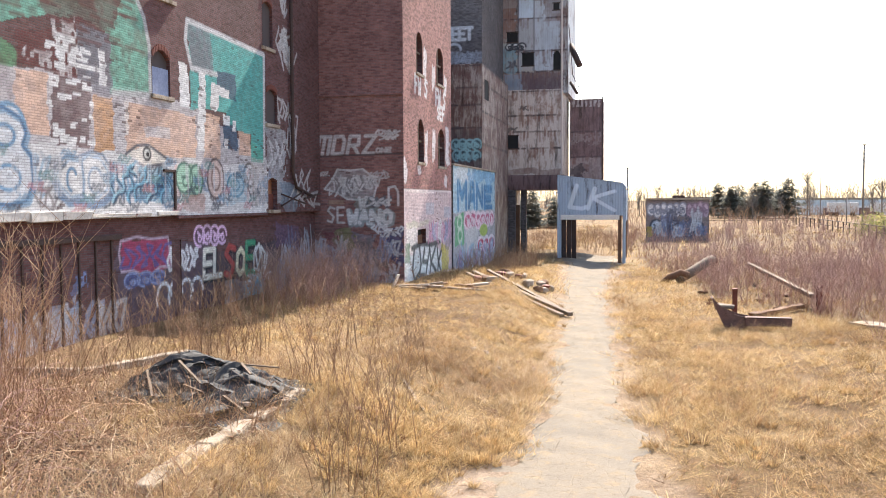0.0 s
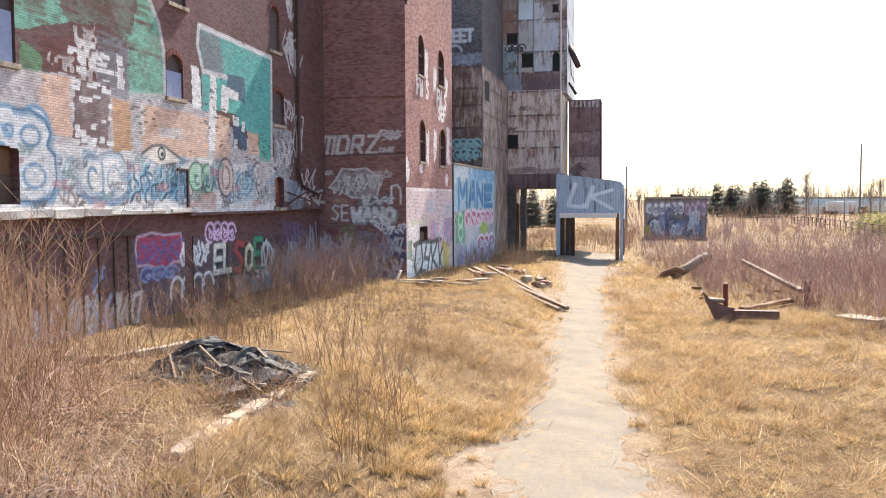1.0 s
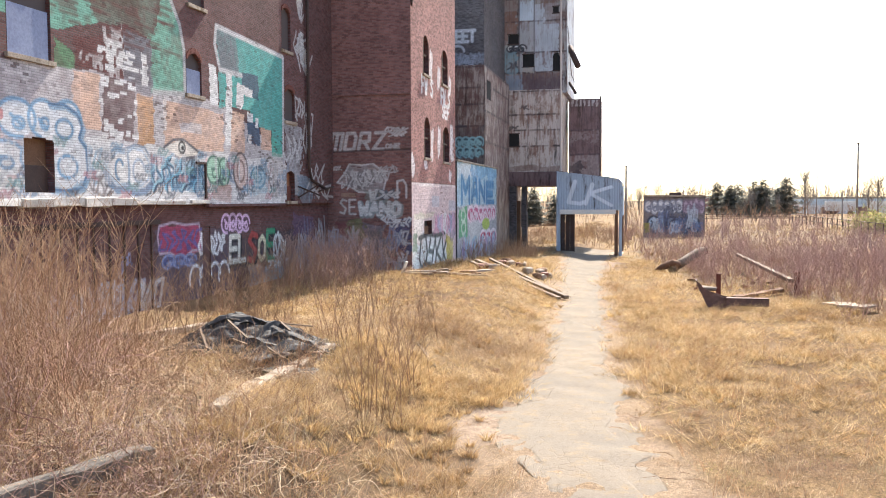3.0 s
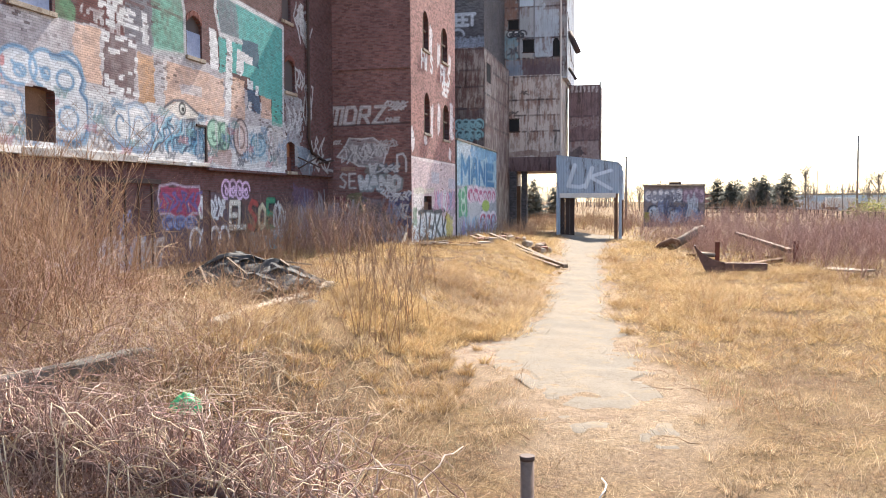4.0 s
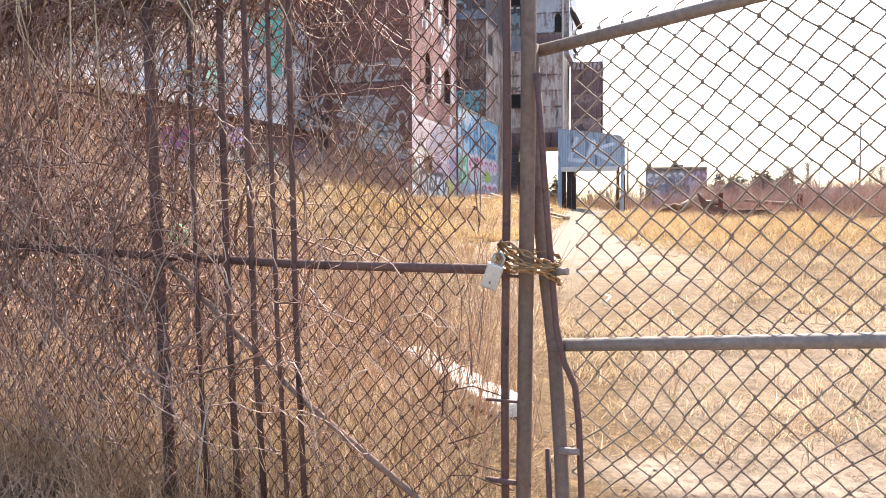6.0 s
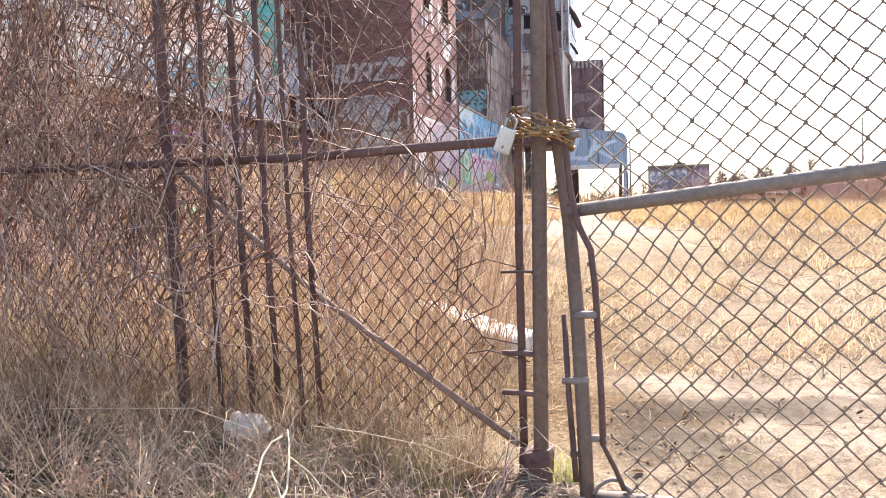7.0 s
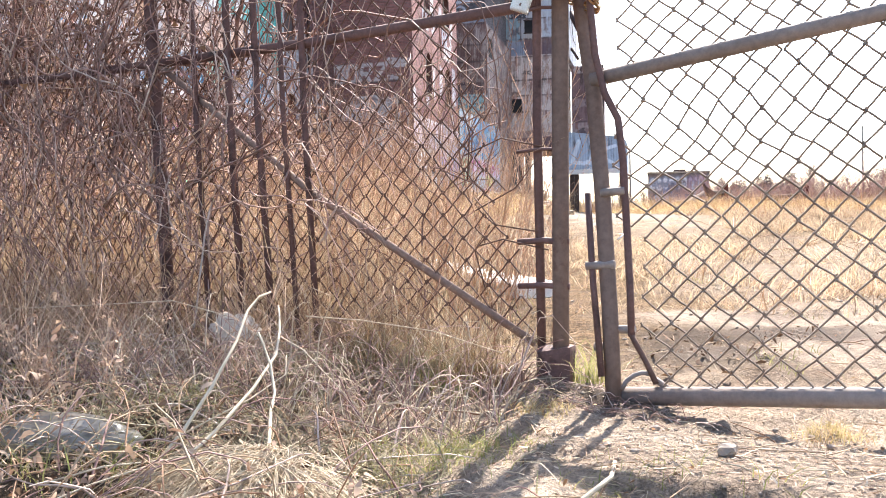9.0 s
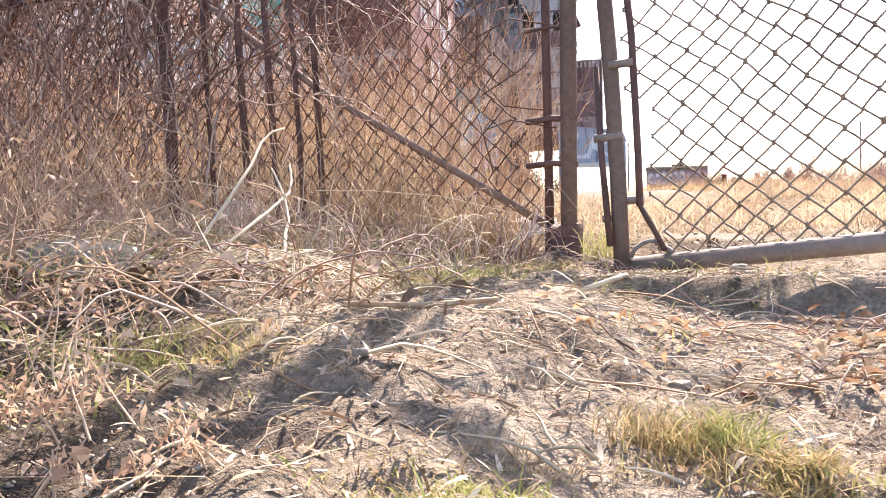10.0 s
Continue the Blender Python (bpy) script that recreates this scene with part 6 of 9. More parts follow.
for k in range(15):
    conifer(16.6 + 1.05 * k + rng.uniform(-0.5, 0.5), 214 + rng.uniform(-6, 6), rng.uniform(6.0, 9.8) if k not in (5, 6, 7) else rng.uniform(4.0, 5.5), rng.uniform(3.4, 4.8), 100 + k)
for x, y, h, w in ((-16.5, 128, 6.5, 2.4), (-13.6, 131, 5.2, 2.2), (-18.5, 126, 5.5, 2.4)):
    conifer(x, y, h, w, int(abs(x) * 10))


def bare_tree(x, y, high, seed, mat=BARK, parent_name="bare_tree"):
    """A leafless tree: a tapered trunk with limbs that fork twice."""
    r = np.random.default_rng(seed)
    t = thing(parent_name, "leafless grey tree beyond the field", "tree", "far bare trees", at=(x, y, 0.3))
    pipe("trunk", [(0, 0, 0), (r.normal(0, 0.1), 0, high * 0.35), (r.normal(0, 0.25), 0.1, high * 0.8)], high * 0.02, mat, t, sides=6, r1=high * 0.006)
    n = 26
    t0 = r.uniform(0.25, 0.8, n)
    a = np.stack([np.zeros(n), np.zeros(n), high * t0], 1)
    ang = r.random(n) * 2 * np.pi
    ln = high * r.uniform(0.2, 0.42, n) * (1.15 - t0 * 0.6)
    b = a + np.stack([np.cos(ang) * ln * 0.6, np.sin(ang) * ln * 0.6, ln * 0.85], 1)
    v, f = tube_arrays(bent(a, b, 4, 0.0, 0.04), high * 0.007, high * 0.002)
    vs, fs = [v], [f]
    m = 7 * n
    i = np.repeat(np.arange(n), 7)
    q = r.uniform(0.3, 1.0, m)[:, None]
    c = a[i] * (1 - q) + b[i] * q
    ang = r.random(m) * 2 * np.pi
    ln = high * r.uniform(0.08, 0.2, m)
    d = c + np.stack([np.cos(ang) * ln * 0.6, np.sin(ang) * ln * 0.6, ln * 0.8], 1)
    v2, f2 = tube_arrays(bent(c, d, 3, 0.0, 0.06), high * 0.0028, high * 0.0012)
    tagged(fast("crown", np.vstack([v, v2]), np.vstack([f, f2 + len(v)]), mat, t, shade=True), kind="stuff")
    return t


for k, (x, y, h) in enumerate(((23.2, 206, 7.5), (25.0, 208, 6.5), (36, 214, 11.5), (33, 225, 9), (43, 185, 8), (46, 190, 9.5), (49, 180, 10), (52, 195, 11), (55, 190, 9), (58, 200, 10), (60, 188, 12), (41, 240, 8), (9, 260, 8), (13, 250, 7.5), (3, 270, 9), (-2, 240, 8), (63, 205, 11), (24, 206, 5.5), (26.5, 205, 5), (29, 206, 5.6), (22, 207, 4.6))):
    bare_tree(x, y, h, 40 + k)
# the low woods along the horizon
n = 1500
wx, wy = rng.uniform(-160, 330, n), rng.uniform(330, 460, n)
woods = bush("far_woods", wx, wy, 5.0, 11.0, 0.12, 0.16, 5, BARK, tw_len=0.5)
tagged(woods, "low leafless woods along the horizon", "woods", kind="stuff")
n = 900
wx, wy = rng.uniform(-60, 70, n), rng.uniform(150, 240, n)
scrub = bush("far_scrub", wx, wy, 1.2, 3.6, 0.25, 0.05, 5, STEM_BROWN, tw_len=0.6)
tagged(scrub, "brown leafless scrub at the far edge of the field", "scrub", kind="stuff")

hall = thing("far_warehouse", "long low pale blue and white warehouse beyond the field", "building")
uv_box(part("wall", box_bm(42, 255, 0, 120, 285, 2.9), SHEET_TAN, hall, "white lower wall"))
uv_box(part("upper_wall", box_bm(41.8, 254.8, 2.9, 120.2, 285, 4.6), sheet_material("pale_blue_sheet", (0.5, 0.58, 0.64), (0.42, 0.48, 0.52), 0.8, 0.1), hall, "pale blue band"))
uv_box(part("roof", box_bm(41.5, 254.5, 4.6, 120.5, 285.5, 5.1, 0.05), CONCRETE, hall, "dark flat roof edge"))
for k in range(7):
    part("loading_door", box_bm(47 + 9 * k, 254.7, 0, 51 + 9 * k, 254.98, 2.4, 0.02), SHEET_BROWN, hall)
for k in range(5):
    van = thing("box_trailer", "white box trailer parked beside the far warehouse", "trailer", "parked trailers", at=(48 + 11 * k, 236 + (k % 2) * 4, 0.6))
    part("box", box_bm(-3.5, -1.2, 0.9, 3.5, 1.2, 3.3, 0.05), PALE_STONE, van)
    for x in (-2.6, -1.6, 2.4):
        for y in (-1.1, 0.85):
            part("wheel", box_bm(x - 0.4, y, 0.0, x + 0.4, y + 0.25, 0.8, 0.2), DARK_STEEL, van)
brick_far = thing("far_brick_house", "small far red brick house behind the hut", "house")
uv_box(part("wall", box_bm(9, 300, 0, 23, 310, 5.2), BRICK_WING, brick_far))
uv_box(part("roof", box_bm(8.7, 299.7, 5.2, 23.3, 310.3, 5.6, 0.05), DARK_STEEL, brick_far))
for k in range(4):
    part("window", box_bm(10.5 + 3.2 * k, 299.93, 2.2, 12.0 + 3.2 * k, 299.99, 3.8, 0.01), VOID, brick_far)


def pole(x, y, high, r, label, arm=False):
    p = thing("utility_pole", label, "pole", "poles", at=(x, y, 0.3))
    pipe("mast", [(0, 0, -0.3), (0, 0, high)], r, BARK, p, sides=8, r1=r * 0.7)
    part("crossarm", box_bm(-0.9, -0.06, high - 0.7, 0.9, 0.06, high - 0.55, 0.01), TIMBER_BROWN, p) if arm else part("cap", box_bm(-r, -r, high, r, r, high + 0.1, 0.02), DARK_STEEL, p)
    return p


pole(30.6, 137, 12.4, 0.17, "tall wooden pole standing in the far field")
pole(-2.4, 112, 8.6, 0.15, "wooden pole behind the canopy")
pole(30.8, 170, 8.5, 0.1, "thin lamp pole near the far trees")
pole(33.2, 160, 5.6, 0.12, "short lamp pole near the far trees")
fence_far = thing("far_fence", "dark low rail fence along the far field edge", "fence")
for k in range(27):
    y = 165 - 3.4 * k
    part("post", box_bm(25.34, y - 0.06, 0.1, 25.46, y + 0.06, 1.9, 0.0), DARK_STEEL, fence_far)
for k in range(6):
    x = 8 + 2.9 * k
    part("post", box_bm(x - 0.06, 164.94, 0.1, x + 0.06, 165.06, 1.9, 0.0), DARK_STEEL, fence_far)
for z in (1.85, 1.1):
    pipe("rail", [(8, 165, z), (25.4, 165, z)], 0.045, DARK_STEEL, fence_far)
    pipe("rail", [(25.4, 165, z), (25.4, 76.6, z)], 0.045, DARK_STEEL, fence_far)
shrub = thing("yellow_shrub", "yellow-green budding shrub by the far fence", "shrub", at=(27.3, 112, 0.3))
n = 1400
c = np.stack([rng.normal(0, 1.5, n), rng.normal(0, 1.2, n), np.abs(rng.normal(1.3, 0.8, n))], 1)
v = (c[:, None] + rng.normal(0, 0.13, (n, 3, 3))).reshape(-1, 3)
fast("crown", v, np.arange(3 * n).reshape(-1, 3), GRASS_GREEN, shrub)
bush("branchwork", rng.normal(0, 0.4, 24), rng.normal(0, 0.3, 24), 1.2, 2.4, 0.5, 0.03, 3, BARK, shrub, ground=0.0)


# ---- the gate and fence ----
def leaf(u, v=0.0, n=0.0):
    """Left leaf and fence: metres along it from the gate post, height, and how far towards the outside."""
    return (0.03 - 0.954 * u - 0.3005 * n, -0.3 + 0.3005 * u - 0.954 * n, v)


def right(x, v, n=0.0):
    """Right leaf, which has dropped at its hinge: metres to the right, height up it."""
    d = x - 0.17
    foot = float(np.interp(v, [0.0, 0.8, 1.69], [-0.373, -0.33, -0.25]))
    lean = float(np.interp(v, [0.0, 0.8], [0.50, 0.40]))
    rise = float(np.interp(v, [0.0, 0.8, 1.69], [0.123, 0.113, 0.127]))
    return (x - 0.37 * n, foot - lean * d - 0.93 * n, v - 0.035 * max(0.0, 1 - v / 0.8) + rise * d)


def chain_link(name, where, u0, u1, v0, v1, cell, r, material, parent, torn=None, tips=0.0, label="", seed=1, bulge=0.012, bend=0.0):
    """Woven wire: each wire zigzags down between its two neighbours; torn(u, v) leaves cells out."""
    rr = np.random.default_rng(seed)
    half = cell / 2
    cols = int((u1 - u0) / half)
    rows = int((v1 - v0) / half)
    U = u0 + half * np.arange(cols + 1)
    segs, radii = [], []
    warp, kink = Field(seed + 60, 0.5), Field(seed + 80, 0.2)
    for i in range(cols):
        k = np.arange(rows + 1)
        uu = U[i] + half * ((k + i) % 2) + rr.normal(0, 0.0016, rows + 1)
        vv = v1 - half * k + rr.normal(0, 0.0016, rows + 1)
        uu = uu + (warp(uu * 1.0, vv) - 0.5) * 0.03 + (kink(uu + 3, vv + 8) - 0.5) * 0.012
        vv = vv + (warp(vv + 9, uu) - 0.5) * 0.034 + (kink(uu + 12, vv + 2) - 0.5) * 0.014
        slack = bend * np.exp(-(((vv - 0.62) / 0.13) ** 2))
        uu, vv = uu + slack * (kink(uu, vv) - 0.5), vv + slack * (kink(uu + 5, vv + 3) - 0.5)
        nn = 0.0035 * np.where((k + i) % 2 == 0, 1, -1) + (warp(uu + 20, vv + 7) - 0.5) * 2 * bulge
        for j in range(rows):
            um, vm = (uu[j] + uu[j + 1]) / 2, (vv[j] + vv[j + 1]) / 2
            if torn is not None and torn(um, vm):
                continue
            a, b = where(uu[j], vv[j], nn[j]), where(uu[j + 1], vv[j + 1], nn[j + 1])
            segs.append((a, tuple((np.array(a) + b) / 2 + rr.normal(0, 0.0007, 3)), b))
            radii.append(r)
            if j % 2 == 0:
                c = np.array(a)
                segs.append((tuple(c - (0.001, 0, 0.006)), tuple(c + (0.0015, 0, 0)), tuple(c + (-0.001, 0, 0.006))))
                radii.append(r * 1.1)
        if tips and (torn is None or not torn(uu[0], vv[0])):
            if i % 2 == 0:
                a = np.array(where(uu[0], vv[0], nn[0]))
                segs.append((tuple(a), tuple(a + (0.006, 0, tips * 0.6)), tuple(a + (0.03, -0.01, tips))))
                radii.append(r)
    return tubes(name, np.array(segs), np.array(radii), np.array(radii), material, parent, label, sides=4)


gate_l = thing("gate_leaf", "rusty chain-link gate leaf overgrown with bare vines", "gate", "gate leaves", at=(0, 0, 0))
pipe("stile", [leaf(0.0, -0.04), leaf(0.004, 0.7), leaf(-0.004, 1.4), leaf(0.0, 2.11)], 0.0125, RUST_STEEL, gate_l, "thin rusty stile")
pipe("top_rail", [leaf(0.0, 2.1), leaf(0.8, 2.095), leaf(1.55, 2.1)], 0.019, RUST_STEEL, gate_l)
pipe("middle_rail", [leaf(0.0, 1.02), leaf(0.8, 1.01), leaf(1.55, 1.02)], 0.016, RUST_STEEL, gate_l)
pipe("brace", [leaf(0.02, 0.09), leaf(0.8, 0.53), leaf(1.52, 1.03)], 0.0115, RUST_PALE, gate_l, "thin pale rusty diagonal brace")
for u, r, lean in ((1.31, 0.010, 0.02), (1.15, 0.013, 0.02), (1.03, 0.012, 0.03), (0.92, 0.009, 0.03), (0.825, 0.011, 0.015)):
    pipe("bar", [leaf(u - lean - 0.03, 0.06, 0.015), leaf(u - lean * 0.5 - 0.008, 0.8, 0.02), leaf(u, 1.5, 0.016), leaf(u + 0.01, 2.04, 0.014)], r, RUST_STEEL, gate_l, sides=8)


def torn_left(u, v):
    edge = float(np.interp(v, [0.1, 0.16, 0.35, 0.65, 1.0, 1.25, 1.5], [0.02, 0.04, 0.1, 0.17, 0.2, 0.1, 0.03])) + 0.03 * math.sin(v * 31) + 0.02 * math.sin(v * 57)
    return u < edge


chain_link("wire_mesh", leaf, 0.03, 1.55, 0.10, 2.09, 0.068, 0.0025, WIRE_RUST, gate_l, torn_left, 0.0, "rusted chain-link mesh, torn at its edge")
for k, (a, b, c) in enumerate((((0.23, 0.62), (0.1, 0.66), (-0.02, 0.63)), ((0.2, 0.5), (0.12, 0.42), (0.0, 0.40)), ((0.24, 0.78), (0.2, 0.68), (0.22, 0.55)), ((0.19, 0.36), (0.1, 0.38), (-0.03, 0.35)), ((0.2, 0.46), (0.06, 0.52), (0.0, 0.6)), ((0.17, 0.24), (0.19, 0.35), (0.15, 0.42)))):
    pipe("loose_wire", [leaf(*a, 0.01), leaf(*b, 0.03), leaf(*c, 0.012)], 0.0022, WIRE_RUST, gate_l, sides=5)
for v in (0.372, 0.62, 1.0, 0.25):
    pipe("tie", [leaf(0.06, v, 0.015), leaf(-0.02, v + 0.004, 0.02), leaf(-0.085, v, 0.0)], 0.009 if v < 0.5 else 0.005, RUST_STEEL, gate_l, sides=7)

post = thing("gate_post", "weathered brown steel gate post set in the ground", "post")
pipe("tube", [(0.08, -0.32, -0.3), (0.09, -0.321, 0.6), (0.1, -0.322, 1.5), (0.1, -0.322, 2.45)], 0.0228, POST_BROWN, post, sides=14)
pipe("cap", [(0.1, -0.322, 2.445), (0.1, -0.322, 2.46)], 0.0245, DARK_STEEL, post, sides=14)
part("foot_plate", box_bm(0.022, -0.36, -0.12, 0.116, -0.285, 0.082, 0.014, None, 0.012), RUST_STEEL, post, "rusty foot block")

hinge_post = thing("fence_post", "thick rusty fence post wrapped in vines", "post", "fence posts")
pipe("tube", [leaf(1.465, -0.3), leaf(1.495, 0.5), leaf(1.53, 1.2), leaf(1.56, 2.15)], 0.023, RUST_STEEL, hinge_post, sides=12)
pipe("tube_cap", [leaf(1.56, 2.145), leaf(1.56, 2.165)], 0.026, RUST_STEEL, hinge_post, sides=12)
post_b = thing("fence_post", "rusty fence post hidden among vines", "post", "fence posts")
pipe("tube", [leaf(3.9, -0.3), leaf(3.9, 2.3)], 0.023, RUST_STEEL, post_b, sides=10)

fence = thing("chain_link_fence", "rusty chain-link fence smothered in bare brown vines", "fence")
pipe("top_rail", [leaf(1.55, 2.1), leaf(2.8, 2.07), leaf(6.0, 2.1)], 0.019, RUST_STEEL, fence)
pipe("middle_rail", [leaf(1.55, 1.02), leaf(2.8, 1.04), leaf(6.0, 1.03)], 0.016, RUST_STEEL, fence)
chain_link("wire_mesh", leaf, 1.55, 4.2, 0.10, 2.09, 0.068, 0.0024, WIRE_RUST, fence, None, 0.02, "rusted chain-link mesh", 5)

gate_r = thing("gate_leaf", "galvanised chain-link gate leaf leaning off its hinges", "gate", "gate leaves")
pipe("stile", [(0.232, -0.44, -0.1), (0.22, -0.405, 0.2), (0.203, -0.365, 0.5), (0.18, -0.325, 0.78), (0.148, -0.282, 1.0), (0.12, -0.262, 1.25), (0.1, -0.25, 1.7)], 0.021, POST_BROWN, gate_r, "leaning pipe stile", 12)
for v, nm in ((1.69, "top_rail"), (0.80, "middle_rail"), (0.0, "bottom_rail")):
    pipe(nm, [right(x, v) for x in (0.115 + 0.07 * (1.69 - v), 0.8, 1.5, 2.3, 3.1)], 0.0235 if v < 0.1 else 0.0195, GALV, gate_r, "", 12)
for x in (2.2, 3.08):
    pipe("stile", [right(x, 0.03), right(x, 1.7)], 0.0195, GALV, gate_r, sides=10)
pipe("tension_bar", [(0.128, -0.345, 1.6), (0.146, -0.355, 1.38), (0.163, -0.36, 1.16), (0.178, -0.36, 0.98), (0.189, -0.365, 0.86), (0.212, -0.375, 0.76), (0.246, -0.385, 0.69), (0.258, -0.39, 0.58), (0.266, -0.4, 0.4), (0.272, -0.41, 0.26), (0.275, -0.42, 0.13)], 0.0095, RUST_STEEL, gate_r, "thin rusty tension bar", 8)
pipe("tension_bar", [(0.165, -0.37, 0.5), (0.178, -0.4, 0.27), (0.2, -0.45, 0.03)], 0.0085, RUST_STEEL, gate_r, "", 8)
for z, x0, x1 in ((0.5, 0.2, 0.262), (0.145, 0.225, 0.285), (1.02, 0.18, 0.222), (0.31, 0.16, 0.235), (0.1, 0.18, 0.24)):
    pipe("clip", [(x0, -0.385 - 0.05 * (0.5 - z), z), (x1, -0.4 - 0.04 * (0.5 - z), z + 0.004)], 0.011, GALV, gate_r, "", 8)
pipe("loose_wire", [(0.272, -0.42, 0.14), (0.29, -0.43, 0.105), (0.31, -0.44, 0.07), (0.335, -0.47, 0.02)], 0.0075, WIRE_RUST, gate_r, "", 7)
pipe("loose_wire", [(0.25, -0.46, 0.0), (0.262, -0.46, 0.022), (0.28, -0.455, 0.036), (0.3, -0.45, 0.042), (0.32, -0.45, 0.04)], 0.0062, GALV, gate_r, "pale bent wire end", 7)
pipe("loose_wire", [(0.325, -0.45, 0.03), (0.345, -0.455, 0.018), (0.37, -0.46, 0.0)], 0.0085, GALV, gate_r, "pale bent wire end", 7)


def torn_right(u, v):
    return u < 0.32 and v < 0.42


chain_link("wire_mesh", right, 0.235, 3.1, -0.02, 1.715, 0.070, 0.0026, WIRE, gate_r, torn_right, 0.03, "grey chain-link mesh with bent cells", 9, 0.012, 0.045)
lock_chain = thing("chain", "rust-brown steel chain wound round the gate stiles", "chain")
ring_v = []
for i in range(12):
    a = 2 * math.pi * i / 12
    ring_v.append((0.0135 * math.cos(a) * (1.0 if abs(math.cos(a)) < 0.5 else 1.35), 0.0075 * math.sin(a), 0.0))
v, f = tube_arrays(np.array([[*ring_v, ring_v[0]]]), 0.0032, 0.0032, 5)
link_mesh_data = bpy.data.meshes.new("link")
link_mesh_data.from_pydata(v.tolist(), [], f.tolist())
link_mesh_data.materials.append(CHAIN)
count = 0
for wrap in range(4):
    m = 20
    for i in range(m):
        a = 2 * math.pi * (i / m) + wrap
        cxx = 0.108 + 0.088 * math.cos(a)
        cyy = -0.345 + 0.062 * math.sin(a)
        czz = 1.075 - 0.019 * wrap + 0.012 * math.sin(a * 2 + wrap * 1.3) - 0.022 * math.cos(a)
        nxt = Vector((-0.088 * math.sin(a), 0.062 * math.cos(a), 0.024 * math.cos(a * 2 + wrap * 1.3) + 0.022 * math.sin(a)))
        q = nxt.to_track_quat("X", "Z").to_matrix().to_4x4()
        ob = new("link", link_mesh_data)
        ob.parent = lock_chain
        ob.matrix_basis = Matrix.Translation((cxx, cyy, czz)) @ q @ pose(0, 0, 0, 90 * (i % 2) + 20 * wrap, 0, 0)
for k in range(5):
    ob = new("link", link_mesh_data)
    ob.parent = lock_chain
    ob.matrix_basis = Matrix.Translation((0.03 - 0.003 * k, -0.405, 1.07 - 0.012 * k)) @ pose(0, 0, 0, 90 * (k % 2), 75, 0)
lock = thing("padlock", "scuffed pale steel padlock hanging from the chain", "padlock", at=(0.022, -0.42, 1.045))
lock.rotation_euler = (0.1, 0.35, 0.1)
part("body", box_bm(-0.024, -0.012, -0.075, 0.024, 0.012, 0.0, 0.006), LOCK, lock, "pale steel lock body")
pipe("shackle", [(-0.015, 0, -0.005), (-0.015, 0, 0.025), (0.0, 0, 0.038), (0.015, 0, 0.025), (0.015, 0, -0.005)], 0.0042, LOCK, lock, "", 8)
part("keyhole", box_bm(-0.0025, -0.0128, -0.06, 0.0025, -0.0118, -0.052, 0.0), RUST_STEEL, lock)


# ---- grass and plants ----
def off_way(x, y):
    spur = smooth(0.7, 1.1, np.hypot((x + 2.5) / 0.8, (y - 12.9) / 2.0) + 0.6 * (N3(x, y) - 0.5))
    return (0.15 + 0.85 * spur) * smooth(-0.35, 0.4, np.abs(x - way_mid(y)) - way_half(y) + (N3(x, y) - 0.5) * 0.9)


def clear_of_walls(x, y):
    ok = (x > -14.9) & ~((x < -10.6) & (y > 37.5)) & ~((x < -9.4) & (y > 61)) & ~((x < -1.4) & (x > -9.0) & (y > 62.8) & (y < 70.5))
    return ok.astype(float)


def weeds_here(x, y):
    edge = np.interp(x, [-2, -0.6, 1.7, 3.2, 5.4, 6.6, 8, 14, 24], [75, 62.5, 50, 38.8, 35.3, 31.2, 30.2, 29, 27]) + 5.0 * (N2(x, y) - 0.5)
    return smooth(-0.5, 1.5, y - edge) * smooth(-1.8, 0.8, x + 0.06 * (y - 60) + (N2(y, x) - 0.5) * 2) * (0.3 + 0.7 * smooth(0.3, 0.55, N1(x, y))) * (1 - (((x > -0.5) & (x < 6.9) & (y > 96.7) & (y < 103))).astype(float))


def heap_clear(x, y):
    return smooth(1.0, 1.25, np.hypot((x + 7.95) / 1.75, (y - 14.3) / 1.5)) * clear_of_walls(x, y)


def far_bramble(x, y):
    return smooth(-5.9, -7.2, x + (N2(x, y) - 0.5) * 1.4) * smooth(16.5, 13.5, y) * smooth(5.0, 7.0, y) * (0.35 + 0.65 * smooth(0.35, 0.6, N2(x + 3, y))) * heap_clear(x, y)


def bramble_here(x, y):
    return smooth(-1.7, -3.6, x + 0.12 * (y - 4) + (N2(x, y) - 0.5) * 1.2) * smooth(10.5, 7.5, y + 0.25 * (x + 6)) * (0.45 + 0.55 * smooth(0.3, 0.6, N2(x + 3, y)))


def lawn(name, n, box, high, wide, mat, segs, label, keep=None, clump=0.12, per=9, lean=0.55):
    def both(x, y):
        k = off_way(x, y) * clear_of_walls(x, y) * (0.35 + 0.65 * smooth(0.3, 0.6, N2(x, y))) * (0.7 + 0.3 * smooth(0.35, 0.55, N3(x, y))) * (1 - 0.85 * weeds_here(x, y)) * (1 - 0.75 * far_bramble(x, y)) * (1 - 0.65 * bramble_here(x, y))
        return k * keep(x, y) if keep else k

    x, y = sown(n, *box, both, clump, per)
    m = len(x)
    own = np.repeat(rng.uniform(0.35, 1.6, m // per), per)
    hh = rng.uniform(*high, m) * (0.6 + 0.8 * N1(x, y)) * own
    ll = (rng.normal(0, lean, (m, 2)) + np.repeat(rng.normal(0, 0.35, (m // per, 2)), per, 0)) * hh[:, None] + np.array([[0.12, -0.18]]) * hh[:, None]
    g = blades(name, np.stack([x, y, gz(x, y) - 0.012], 1), hh, rng.uniform(*wide, m), ll, mat, segs)
    return tagged(g, label, "grass", kind="stuff")


